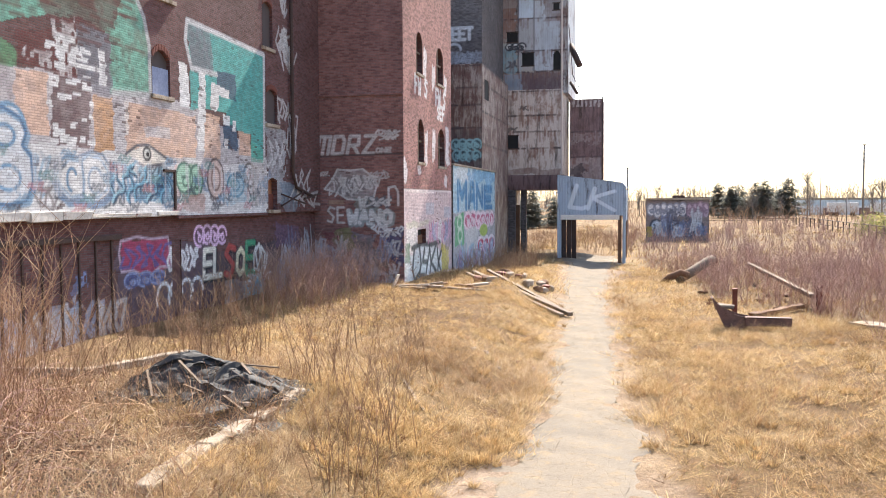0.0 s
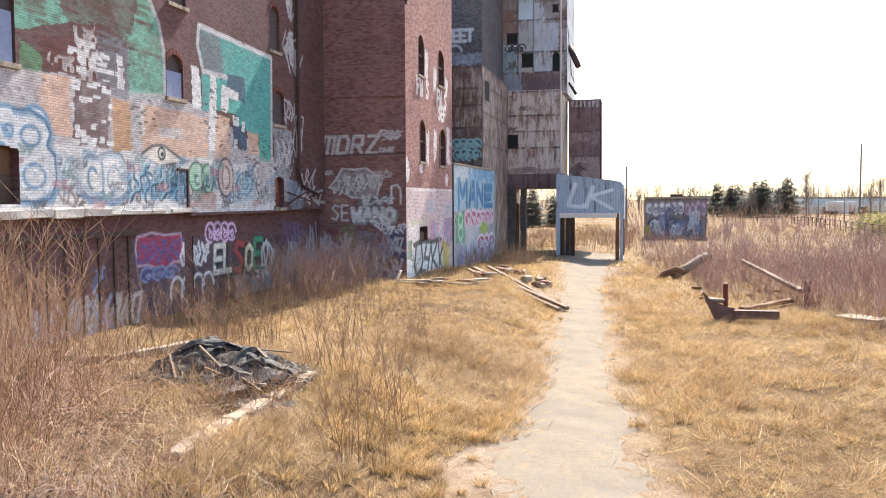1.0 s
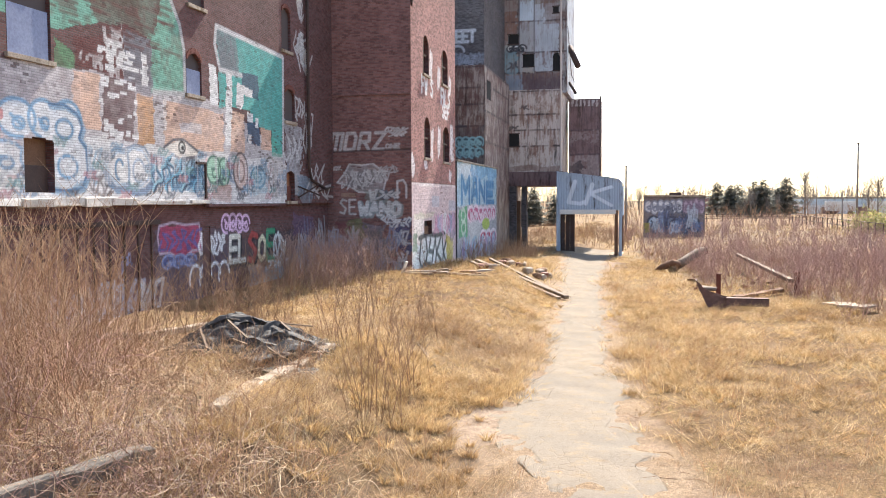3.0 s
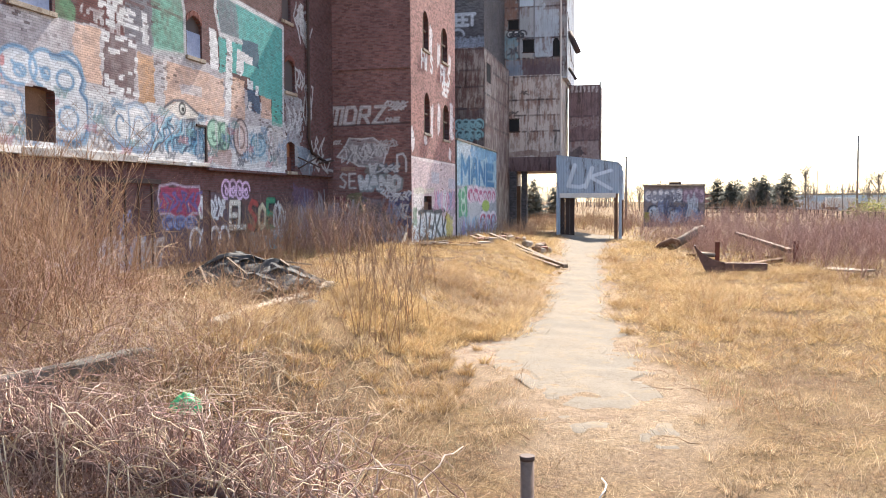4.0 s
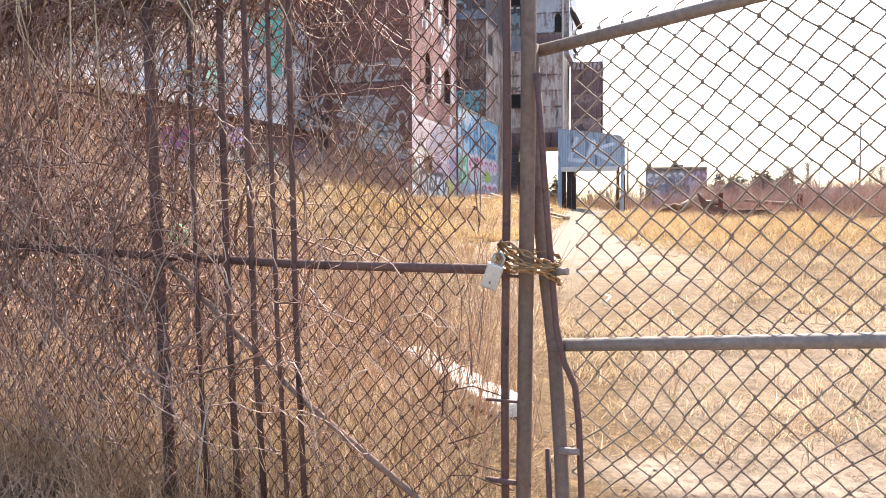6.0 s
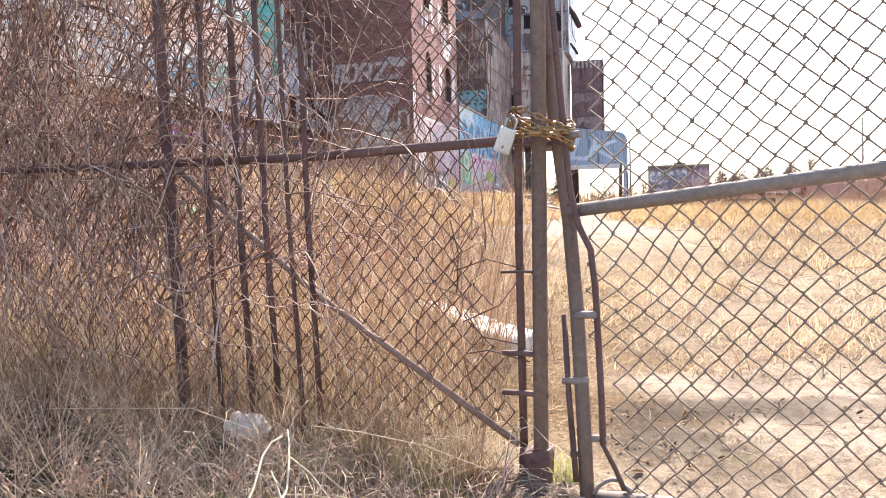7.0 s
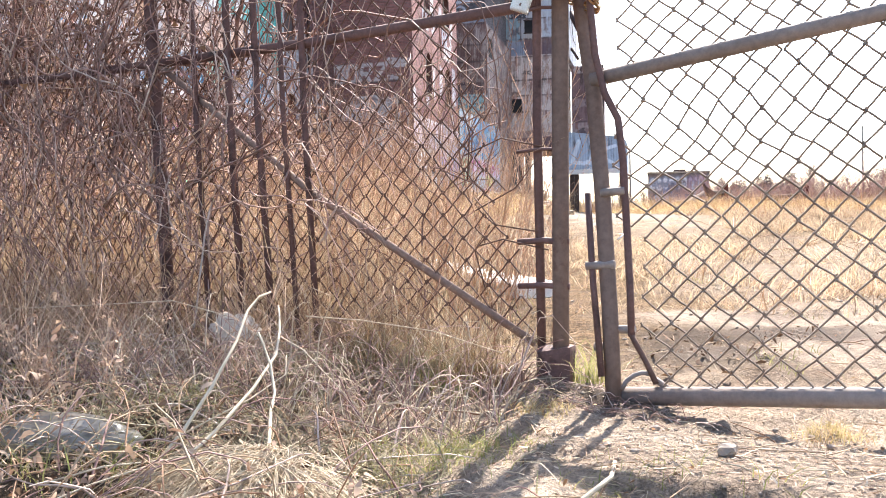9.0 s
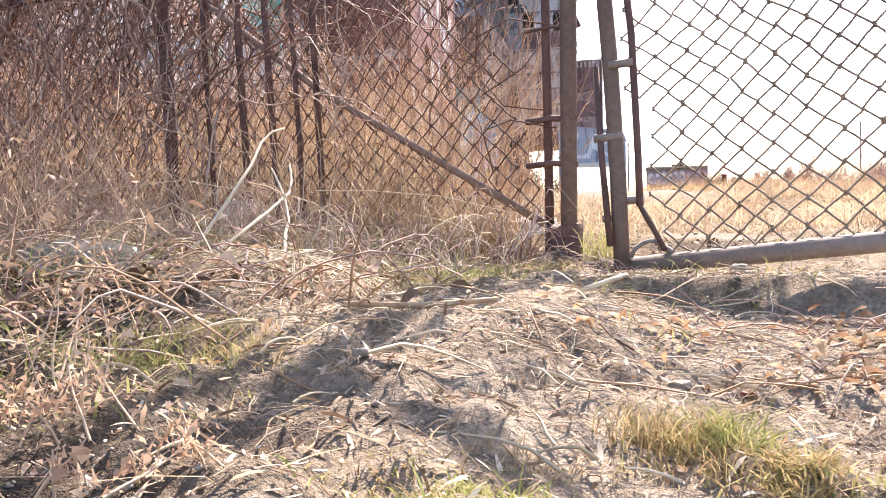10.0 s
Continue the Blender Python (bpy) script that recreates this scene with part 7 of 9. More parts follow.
lawn("dry_grass", 110000, (-8, 8, 0.8, 13.5), (0.04, 0.17), (0.003, 0.008), GRASS_PALE, 2, "short dry straw-coloured grass just inside the gate", lambda x, y: 0.45 + 0.55 * smooth(0.8, 3, y), clump=0.07, per=20, lean=0.8)
lawn("weed_sprigs", 16000, (-12, 13, 9, 40), (0.25, 0.6), (0.006, 0.01), LEAF, 2, "brown dead weed sprigs standing in the grass", None, 0.05, 7, 0.35)
lawn("dry_grass", 320000, (-13, 13, 12, 36), (0.08, 0.36), (0.007, 0.016), GRASS, 1, "golden dry grass across the waste ground", clump=0.09, per=26, lean=0.85)
lawn("dry_grass", 110000, (-11, 24, 34, 62), (0.16, 0.36), (0.014, 0.03), GRASS, 1, "golden dry grass towards the canopy", clump=0.2)
lawn("dry_grass", 40000, (-14, 50, 62, 140), (0.3, 0.7), (0.05, 0.1), GRASS, 1, "pale dry grass in the far field", clump=0.5)
lawn("straw_tufts", 60000, (-11, -2.2, 2.0, 24), (0.15, 0.42), (0.005, 0.011), GRASS_PALE, 2, "matted pale straw tufts on the bank", lambda x, y: smooth(0.35, 0.55, N1(x + 5, y)), 0.14, 20, 1.1)
lawn("green_shoots", 16000, (-7, 7, 1, 22), (0.05, 0.14), (0.004, 0.008), GRASS_GREEN, 1, "thin green shoots among the dry grass", lambda x, y: smooth(0.55, 0.7, N1(x, y + 9)), 0.15, 14)

lawn("sage_grass", 40000, (-7, 7, 0.9, 12), (0.04, 0.13), (0.003, 0.007), SAGE, 2, "grey-green grass in patches inside the gate", lambda x, y: smooth(0.5, 0.62, N2(x + 6, y)), 0.08, 24, 1.0)
lawn("dead_sprigs", 9000, (-7, 8, 0.9, 13), (0.06, 0.22), (0.003, 0.006), LEAF, 2, "dark dead sprigs in the short grass", lambda x, y: smooth(0.45, 0.6, N3(x + 6, y)), 0.04, 9, 0.5)

def tussocks(name, n, box, keep, blades_each, high, wide, mat, label):
    """Domed tufts whose blades arch out from one crown."""
    x, y = sown(n, *box, lambda x, y: keep(x, y) * off_way(x, y) * clear_of_walls(x, y))
    m, k = len(x), blades_each
    size = np.repeat(rng.uniform(0.6, 1.25, m), k)
    ang, d = rng.random(m * k) * 2 * np.pi, np.sqrt(rng.random(m * k)) * 0.1 * size
    px, py = np.repeat(x, k) + np.cos(ang) * d, np.repeat(y, k) + np.sin(ang) * d
    hh = rng.uniform(*high, m * k) * size
    ll = np.stack([np.cos(ang), np.sin(ang)], 1) * (hh * rng.uniform(0.4, 1.3, m * k))[:, None]
    g = blades(name, np.stack([px, py, gz(px, py) - 0.01], 1), hh, rng.uniform(*wide, m * k), ll, mat, 2)
    return tagged(g, label, "grass", kind="stuff")


tussocks("grass_tussocks", 520, (-6.4, -2.3, 8.5, 17), lambda x, y: 0.4 + 0.6 * smooth(0.4, 0.6, N2(x, y)), 70, (0.14, 0.34), (0.006, 0.013), GRASS, "domed golden grass tussocks on the bank beside the path")
tussocks("grass_tussocks", 620, (-9, 9, 15, 32), lambda x, y: smooth(0.42, 0.62, N2(x + 4, y)), 55, (0.16, 0.36), (0.009, 0.017), GRASS, "domed golden grass tussocks across the waste ground")
tussocks("grass_tussocks", 360, (1.0, 7.5, 4.5, 16), lambda x, y: smooth(0.45, 0.65, N2(x + 4, y)), 60, (0.07, 0.2), (0.005, 0.01), GRASS_PALE, "low pale grass tussocks beside the path")

# tall reddish weeds beyond the path
x, y = sown(6400, -1.5, 24, 28, 62, weeds_here, 0.12, 8)
tagged(bush("tall_weeds", x, y, 0.7, 2.1, 0.3, 0.0105, 6, STEM_RED, k=4, tw_len=0.42, wob=0.06), "dense reddish-brown leafless weeds waist high", "weeds", kind="stuff")
x, y = sown(4500, -1.5, 24, 28, 62, weeds_here, 0.3, 5)
tagged(bush("tall_weeds", x, y, 0.3, 1.0, 0.45, 0.007, 4, STEM_BROWN, k=3, tw_len=0.5, wob=0.06), "low brown weeds under the leafless bushes", "weeds", kind="stuff")
x, y = sown(7000, -3, 60, 60, 150, weeds_here, 0.16, 7)
tagged(bush("tall_weeds", x, y, 0.6, 2.2, 0.24, 0.017, 2, STEM_RED, k=3, tw_len=0.4), "distant reddish-brown leafless weeds", "weeds", kind="stuff")
x, y = sown(1600, -13, -1, 72, 110, None, 0.3, 5)
tagged(bush("tall_weeds", x, y, 0.6, 1.5, 0.14, 0.012, 2, STEM_BROWN, tw_len=0.4), "brown weeds beyond the passage", "weeds", kind="stuff")

# brush along the warehouse and round the annexe
def wall_brush(x, y):
    return smooth(-9.0, -12.0, x + (N2(x, y) - 0.5) * 3) * (1 - 0.75 * smooth(26, 34, y)) * clear_of_walls(x, y) * (0.35 + 0.65 * smooth(0.3, 0.6, N1(x, y)))


x, y = sown(2500, -14.8, -8.0, 10, 36.5, wall_brush, 0.16, 6)
tagged(bush("wall_brush", x, y, 0.5, 1.9, 0.3, 0.007, 6, STEM_BROWN, k=5, tw_len=0.4, wob=0.09), "brown bare brush along the foot of the brick wall", "brush", kind="stuff")
x, y = sown(700, -14.5, -11.0, 28, 37.3, None, 0.2, 6)
tagged(bush("wall_brush", x, y, 0.8, 2.2, 0.25, 0.007, 6, STEM_RED, tw_len=0.45), "brown bare bushes in the corner of the walls", "brush", kind="stuff")
x, y = sown(900, -10.5, -6.6, 47, 66, lambda x, y: 0.7 * off_way(x, y), 0.25, 6)
tagged(bush("wall_brush", x, y, 0.5, 1.5, 0.25, 0.009, 3, STEM_BROWN, tw_len=0.45), "low brush beside the annexe", "brush", kind="stuff")

# brambles on the bank behind the fence
x, y = sown(3000, -12, -1.6, 1.4, 11, bramble_here, 0.25, 5)
tagged(bush("bramble_thicket", x, y, 0.25, 0.8, 0.7, 0.005, 4, STEM_BROWN, tw_len=0.7, k=5, wob=0.06), "tangled bare brambles on the bank behind the fence", "brambles", kind="stuff")
x, y = sown(700, -12, -6.5, 3.0, 9.0, lambda x, y: smooth(-6.8, -8.5, x + 0.3 * (N2(x, y) - 0.5)), 0.3, 6)
tagged(bush("bramble_thicket", x, y, 1.2, 2.6, 0.3, 0.006, 5, STEM_BROWN, tw_len=0.5, k=5, wob=0.05), "tall bare brambles behind the fence", "brambles", kind="stuff")


def tangle(name, n, box, keep, k, step, rise, turn, sink, r, mat, label, clump=0.25, per=5):
    """Canes that wander out from clumps and sink back to the ground."""
    x, y = sown(n, *box, keep, clump, per)
    m = len(x)
    head = np.stack([rng.normal(0, 1, m), rng.normal(0, 1, m), rng.uniform(*rise, m)], 1)
    root = np.stack([x, y, gz(x, y) + rng.uniform(0.0, 0.15, m)], 1)
    p = above_ground(wander(root, head, k, rng.uniform(*step, m), turn, sink))
    return tagged(tubes(name, p, rng.uniform(0.6, 1.4, m) * r, r * 0.35, mat), label, "brambles", kind="stuff")


tangle("arching_canes", 2000, (-10, -2.2, 2.4, 11), bramble_here, 9, (0.06, 0.17), (0.2, 1.6), 0.3, 0.13, 0.0064, STEM_PALE, "pale dead canes sprawling over the brambles", per=3)
tangle("sprawling_canes", 2300, (-11, -2.0, 1.8, 11), bramble_here, 8, (0.06, 0.16), (0.3, 1.8), 0.36, 0.12, 0.0066, STEM_BROWN, "brown dead canes tangled on the bank")
tangle("sprawling_canes", 2900, (-14, -5.2, 7, 16.5), far_bramble, 7, (0.07, 0.2), (0.4, 2.2), 0.34, 0.1, 0.009, STEM_BROWN, "brown dead canes tangled round the felt heap")
tangle("dark_canes", 2200, (-14, -5.0, 5, 16.5), lambda x, y: np.maximum(far_bramble(x, y), bramble_here(x, y)), 7, (0.06, 0.16), (0.2, 1.6), 0.36, 0.12, 0.0085, SAPLING, "dark dead canes tangled on the bank")
tangle("pale_canes", 1500, (-14, -5.2, 7, 16.5), far_bramble, 7, (0.06, 0.18), (0.2, 1.5), 0.34, 0.12, 0.0068, STEM_PALE, "bleached dead canes round the felt heap")
tangle("twig_mat", 4200, (-12, -1.9, 1.6, 12), lambda x, y: np.maximum(bramble_here(x, y), far_bramble(x, y)), 4, (0.04, 0.12), (0.0, 0.5), 0.5, 0.1, 0.0044, WEED, "mat of broken twigs under the brambles", 0.3, 6)
tangle("wall_canes", 1100, (-8.4, -4.9, 3.4, 8.0), lambda x, y: 0.9 + 0.0 * x, 9, (0.08, 0.17), (0.8, 2.8), 0.36, 0.1, 0.006, VINE, "bare canes sprawling over the concrete wall", 0.3, 6)
# the tall thicket at the far end of the bank
x, y = sown(320, -13.2, -9.1, 8.6, 13.6, lambda x, y: smooth(-9.0, -9.9, x + 0.25 * (y - 11)), 0.3, 5)
tagged(bush("tall_thicket", x, y, 1.6, 3.6, 0.22, 0.0085, 9, STEM_BROWN, k=5, tw_len=0.34, wob=0.05), "tall reddish bare thicket on the bank", "thicket", kind="stuff")
for n, mat, label in ((420, STEM_BROWN, "brown arching brush on the bank"), (300, STEM_RED, "reddish dead brush arching over the bank"), (240, VINE, "dark bare brush arching over the bank")):
    tangle("arching_brush", n, (-12.6, -7.4, 6.4, 13.0), lambda x, y: smooth(-7.2, -9.4, x + 0.18 * (y - 9) + (N2(x, y) - 0.5) * 1.6) * heap_clear(x, y), 10, (0.14, 0.32), (1.2, 4.0), 0.24, 0.15, 0.0085, mat, label, 0.35, 7)
tangle("brush_twigs", 2600, (-12.6, -7.4, 6.4, 13.0), lambda x, y: smooth(-7.2, -9.4, x + 0.18 * (y - 9)) * heap_clear(x, y), 5, (0.08, 0.2), (0.6, 3.0), 0.45, 0.06, 0.0055, WEED, "fine dead twigs in the arching brush", 0.3, 8)

x, y = sown(9000, -11, -2.6, 1.8, 9.5, lambda x, y: bramble_here(x, y) * smooth(-2.6, -4.5, x), 0.12, 12)
m = len(x)
hh = rng.uniform(0.25, 0.85, m) * (0.6 + 0.4 * smooth(-3.5, -6.0, x))
g = blades("tall_straw", np.stack([x, y, gz(x, y) - 0.01], 1), hh, rng.uniform(0.004, 0.009, m), rng.normal(0, 0.4, (m, 2)) * hh[:, None], GRASS, 3)
tagged(g, "tall golden straw among the brambles", "grass", kind="stuff")

# weeds and straw that grow through the felt heap and along the kerb
x, y = sown(900, -9.8, -6.0, 12.2, 16.2, None, 0.2, 6)
tagged(bush("heap_weeds", x, y, 0.2, 0.75, 0.45, 0.004, 4, STEM_BROWN, k=4, tw_len=0.5), "straggling brown weeds round the felt heap", "weeds", kind="stuff")
x, y = sown(7000, -6.1, -5.3, 9.0, 14.8, None, 0.1, 20)
m = len(x)
hh = rng.uniform(0.08, 0.3, m)
g = blades("kerb_grass", np.stack([x, y, gz(x, y) - 0.01], 1), hh, rng.uniform(0.004, 0.009, m), rng.normal(0, 0.8, (m, 2)) * hh[:, None], GRASS_PALE, 2)
tagged(g, "pale grass overhanging the broken kerb", "grass", kind="stuff")

# saplings by the path
def sapling(x, y, n, high, spread, label):
    t = thing("sapling_clump", label, "shrub", "sapling clumps", at=(x, y, gzf(x, y)))
    for k in range(int(n * 0.9)):
        h = high * rng.uniform(0.55, 1.08)
        ax, ay = rng.normal(0, spread * 1.25, 2)
        bx, by = rng.normal(0, 0.16 + spread * 0.6, 2)
        p = [(bx, by, -0.08), (bx + ax * 0.25 * h, by + ay * 0.25 * h, h * 0.35), (bx + ax * 0.6 * h, by + ay * 0.6 * h, h * 0.7), (bx + ax * 0.9 * h, by + ay * 0.9 * h, h)]
        st = pipe("stem", p, 0.0078 * rng.uniform(0.6, 1.3), SAPLING, t, sides=5, r1=0.003)
        q = np.array(p)
        a, b = [], []
        for _ in range(11):
            f = rng.uniform(0.35, 0.95) * 3
            i = min(int(f), 2)
            c = q[i] + (q[i + 1] - q[i]) * (f - i)
            an = rng.random() * 2 * math.pi
            l = h * rng.uniform(0.08, 0.2)
            a.append(c), b.append(c + np.array([math.cos(an) * l * 0.5, math.sin(an) * l * 0.5, l * 0.85]))
        tagged(tubes("twig_spray", bent(np.array(a), np.array(b), 3, 0, 0.03), 0.0036, 0.0018, SAPLING, st), kind="stuff")
    return t


for x, y, n, h, s in ((-6.15, 15.5, 24, 2.2, 0.22), (-4.3, 11.6, 18, 2.0, 0.17), (-4.5, 14.1, 24, 2.1, 0.22), (-6.2, 22.6, 12, 2.1, 0.16), (-7.0, 20.2, 12, 2.2, 0.2), (-5.3, 19.0, 10, 1.8, 0.16), (-8.2, 24, 12, 2.0, 0.2), (-9.6, 19.5, 12, 2.0, 0.25)):
    sapling(x, y, n, h, s, "clump of thin leafless brown saplings on the grassy bank")

# vines through the fence
def on_fence(u, v, n):
    return np.stack([0.03 - 0.954 * u - 0.3005 * n, -0.3 + 0.3005 * u - 0.954 * n, v], -1)


def fence_vines(name, u, v, up, k, step, turn, r0, r1, mat, parent, thick=0.07, off=-0.02, sink=0.0, label=""):
    """Stems that stray over the fence, close to its plane: up is the first heading's lean from upright, in radians."""
    m = len(u)
    head = np.stack([np.sin(up), np.zeros(m), np.cos(up)], 1)
    p = wander(np.stack([u, rng.normal(off, thick * 0.5, m), v], 1), head, k, step, turn, sink, 0.5)
    p[..., 1] = off + np.clip(p[..., 1] - off, -1.6 * thick, 1.6 * thick)
    p[..., 2] = np.clip(p[..., 2], 0.03, 2.42)
    return tubes(name, on_fence(np.maximum(p[..., 0], 0.12), p[..., 2], p[..., 1]), r0, r1, mat, parent, label)


def rooted(m, a, b, power, lo, hi):
    """Places along the fence, thick where it is overgrown and thinning towards the gate."""
    u = a + (b - a) * rng.random(m) ** power
    return u[rng.random(m) < smooth(lo, hi, u) * 0.95 + 0.03]


vines = thing("fence_vines", "mass of bare brown vines climbing the fence", "vines", kind="stuff")
u = rooted(640, 0.65, 4.3, 0.85, 0.55, 1.5)
m = len(u)
fence_vines("vine_stems", u, rng.uniform(0.0, 0.9, m), rng.normal(0, 0.35, m), 26, rng.uniform(0.035, 0.085, m), 0.3, rng.uniform(0.0015, 0.0052, m), 0.0011, VINE, vines)
u = rooted(360, 1.0, 4.3, 0.9, 0.9, 1.6)
m = len(u)
fence_vines("old_vine_stems", u, 0.3 + 1.3 * rng.random(m) ** 0.7, rng.normal(0, 0.6, m), 20, rng.uniform(0.04, 0.08, m), 0.34, rng.uniform(0.003, 0.0095, m), 0.0018, VINE_DARK, vines, 0.09, -0.06, label="dark old vine stems")
u = rooted(4600, 0.6, 4.3, 0.8, 0.55, 1.5)
m = len(u)
fence_vines("vine_twigs", u, 0.15 + 2.05 * rng.random(m) ** 0.75, rng.uniform(-3.1, 3.1, m), 6, rng.uniform(0.018, 0.06, m), 0.5, 0.0018, 0.0008, VINE, vines, 0.09)
u = rooted(1300, 1.0, 4.3, 0.9, 1.0, 1.8)
m = len(u)
fence_vines("old_vine_twigs", u, rng.uniform(0.9, 2.15, m), rng.uniform(-3.1, 3.1, m), 6, rng.uniform(0.02, 0.06, m), 0.5, rng.uniform(0.0016, 0.003, m), 0.001, VINE_DARK, vines, 0.1, -0.08, label="dark old vine twigs")
# the tangle that spills over the top rail
u = rooted(1900, 0.1, 4.3, 1.0, 0.1, 1.5)
m = len(u)
fence_vines("vine_crown", u, rng.uniform(1.95, 2.24, m), rng.normal(0, 1.3, m), 10, rng.uniform(0.02, 0.07, m), 0.45, rng.uniform(0.0018, 0.0058, m), 0.0012, VINE, vines, 0.17, -0.08, 0.07)
u = rooted(900, 0.5, 4.3, 1.0, 0.4, 1.6)
m = len(u)
fence_vines("dark_crown", u, rng.uniform(1.9, 2.2, m), rng.normal(0, 1.4, m), 9, rng.uniform(0.02, 0.06, m), 0.45, rng.uniform(0.002, 0.006, m), 0.0013, VINE_DARK, vines, 0.16, -0.06, 0.05, "dark tangle along the top rail")
u = rooted(150, 0.3, 4.0, 1.0, 0.2, 1.0)
m = len(u)
fence_vines("pale_tendrils", u, rng.uniform(2.0, 2.25, m), rng.normal(0, 1.2, m), 14, rng.uniform(0.02, 0.06, m), 0.36, rng.uniform(0.002, 0.0046, m), 0.0014, STEM_PALE, vines, 0.14, 0.02, 0.09, "bleached tendrils")
u = rng.uniform(0.1, 1.0, 90)
m = len(u)
fence_vines("stray_stems", u, rng.uniform(0.1, 1.9, m), rng.uniform(-1.2, 1.2, m), 14, rng.uniform(0.03, 0.07, m), 0.34, rng.uniform(0.0014, 0.0032, m), 0.001, VINE_DARK, vines, 0.06, -0.02, label="stray bare stems on the mesh")
# dry leaves caught in the vines
m = 2600
u = 0.7 + 3.4 * rng.random(m) ** 0.8
v = rng.uniform(0.25, 2.3, m)
ok = rng.random(m) < smooth(0.6, 1.7, u) * 0.8 + 0.1 * smooth(1.5, 2.1, v)
u, v = u[ok], v[ok]
m = len(u)
n0 = rng.normal(0.0, 0.07, m)
c = np.stack([0.03 - 0.954 * u - 0.3 * n0, -0.3 + 0.3 * u - 0.954 * n0, v], 1)
w = (c[:, None] + rng.normal(0, 0.009, (m, 3, 3))).reshape(-1, 3)
tagged(fast("caught_leaves", w, np.arange(3 * m).reshape(-1, 3), LEAF, vines), kind="stuff")
# grass and dead stalks behind the mesh
x, y = sown(19000, -3.5, 0.0, 0.0, 1.9, lambda x, y: smooth(0.1, -0.6, x + 0.6 * (y - 0.2)) * smooth(0.0, 0.25, y + 0.3 * x + 0.3), 0.06, 10)
m = len(x)
hh = rng.uniform(0.15, 1.0, m) * (0.3 + 0.7 * smooth(-0.05, -0.5, x))
g = blades("tall_straw", np.stack([x, y, gz(x, y) - 0.01], 1), hh, rng.uniform(0.0014, 0.0036, m), rng.normal(0, 0.5, (m, 2)) * hh[:, None], GRASS_PALE, 3)
tagged(g, "tall golden straw behind the chain-link mesh", "grass", kind="stuff")

x, y = sown(1000, -2.9, -0.2, 0.1, 2.4, lambda x, y: smooth(0.0, 0.3, y + 0.3 * x + 0.2), 0.1, 4)
tagged(bush("dead_weed_stand", x, y, 0.35, 1.15, 0.22, 0.0028, 5, WEED, k=5, tw_len=0.3), "dead branching weeds behind the chain-link mesh", "weeds", kind="stuff")

def inner_weeds(x, y):
    return smooth(-0.35, -0.9, x + 0.15 * (y - 1) + (N3(x, y) - 0.5) * 0.8) * smooth(5.5, 3.5, y) * (0.3 + 0.7 * smooth(0.35, 0.6, N3(x + 7, y)))


x, y = sown(16000, -4.2, -0.3, 0.6, 5.5, inner_weeds, 0.07, 14)
m = len(x)
hh = rng.uniform(0.08, 0.42, m)
tagged(blades("olive_grass", np.stack([x, y, gz(x, y) - 0.01], 1), hh, rng.uniform(0.003, 0.006, m), rng.normal(0, 0.6, (m, 2)) * hh[:, None], SAGE, 2), "olive-grey rough grass just inside the fence", "grass", kind="stuff")
x, y = sown(1900, -4.2, -0.3, 0.3, 5.5, inner_weeds, 0.12, 5)
tagged(bush("inner_weeds", x, y, 0.25, 1.15, 0.3, 0.0036, 5, STEM_BROWN, k=4, tw_len=0.4), "brown dead weeds just inside the fence", "weeds", kind="stuff")

# weeds along the outer foot of the leaf
u, n = rng.uniform(0.25, 3.0, 420), np.abs(rng.normal(0.05, 0.12, 420)) + 0.03
x, y = 0.03 - 0.954 * u - 0.3005 * n, -0.3 + 0.3005 * u - 0.954 * n
tagged(bush("fence_foot_weeds", x, y, 0.1, 0.36, 0.5, 0.0022, 6, STEM_BROWN, k=4, tw_len=0.5, wob=0.05), "brown branching weeds along the foot of the gate", "weeds", kind="stuff")

# ---- the ground outside the gate ----
def outside(x, y):
    line = -0.3 - 0.31 * np.minimum(x, 0.0) - 0.4 * np.maximum(x - 0.17, 0)
    return (y < line - 0.03).astype(float)


def left_side(x, y):
    return smooth(0.15, -0.35, x + 0.25 * (y + 1.2) + 0.35 * (N3(x, y) - 0.5))


def near(name, n, box, high, wide, lean, mat, label, keep, clump, per, segs=3):
    x, y = sown(n, *box, keep, clump, per)
    ok = np.hypot(x - 0.3, y + 2.75) > 0.3
    x, y = x[ok], y[ok]
    m = len(x)
    hh = rng.uniform(*high, m) * (0.35 + 0.65 * smooth(0.7, 1.7, np.hypot(x - 0.3, y + 2.75)))
    ll = rng.normal(0, lean, (m, 2)) * hh[:, None]
    g = blades(name, np.stack([x, y, gz(x, y) - 0.006], 1), hh, rng.uniform(*wide, m), ll, mat, segs)
    return tagged(g, label, "grass", kind="stuff")


near("matted_straw", 3600, (-3.2, 0.3, -2.6, 0.4), (0.02, 0.10), (0.0016, 0.0036), 1.6, STRAW_OLD, "matted dead straw outside the fence", lambda x, y: outside(x, y) * left_side(x, y) * (0.25 + 0.75 * smooth(0.4, 0.6, N3(x + 8, y))), 0.05, 14)
near("matted_straw", 5200, (-0.6, 3.0, -2.65, 0.2), (0.01, 0.04), (0.0012, 0.003), 1.8, GRASS_PALE, "sparse dead straw on the bare earth outside the gate", lambda x, y: outside(x, y) * (0.1 + 0.8 * smooth(0.55, 0.7, N3(x, y))), 0.035, 12)
near("green_grass", 7000, (-2.4, 0.2, -2.5, 0.2), (0.03, 0.11), (0.0016, 0.0034), 0.8, GRASS_GREEN, "new green grass outside the fence", lambda x, y: outside(x, y) * left_side(x, y) * smooth(0.52, 0.66, N2(x * 2, y * 2)), 0.05, 18)
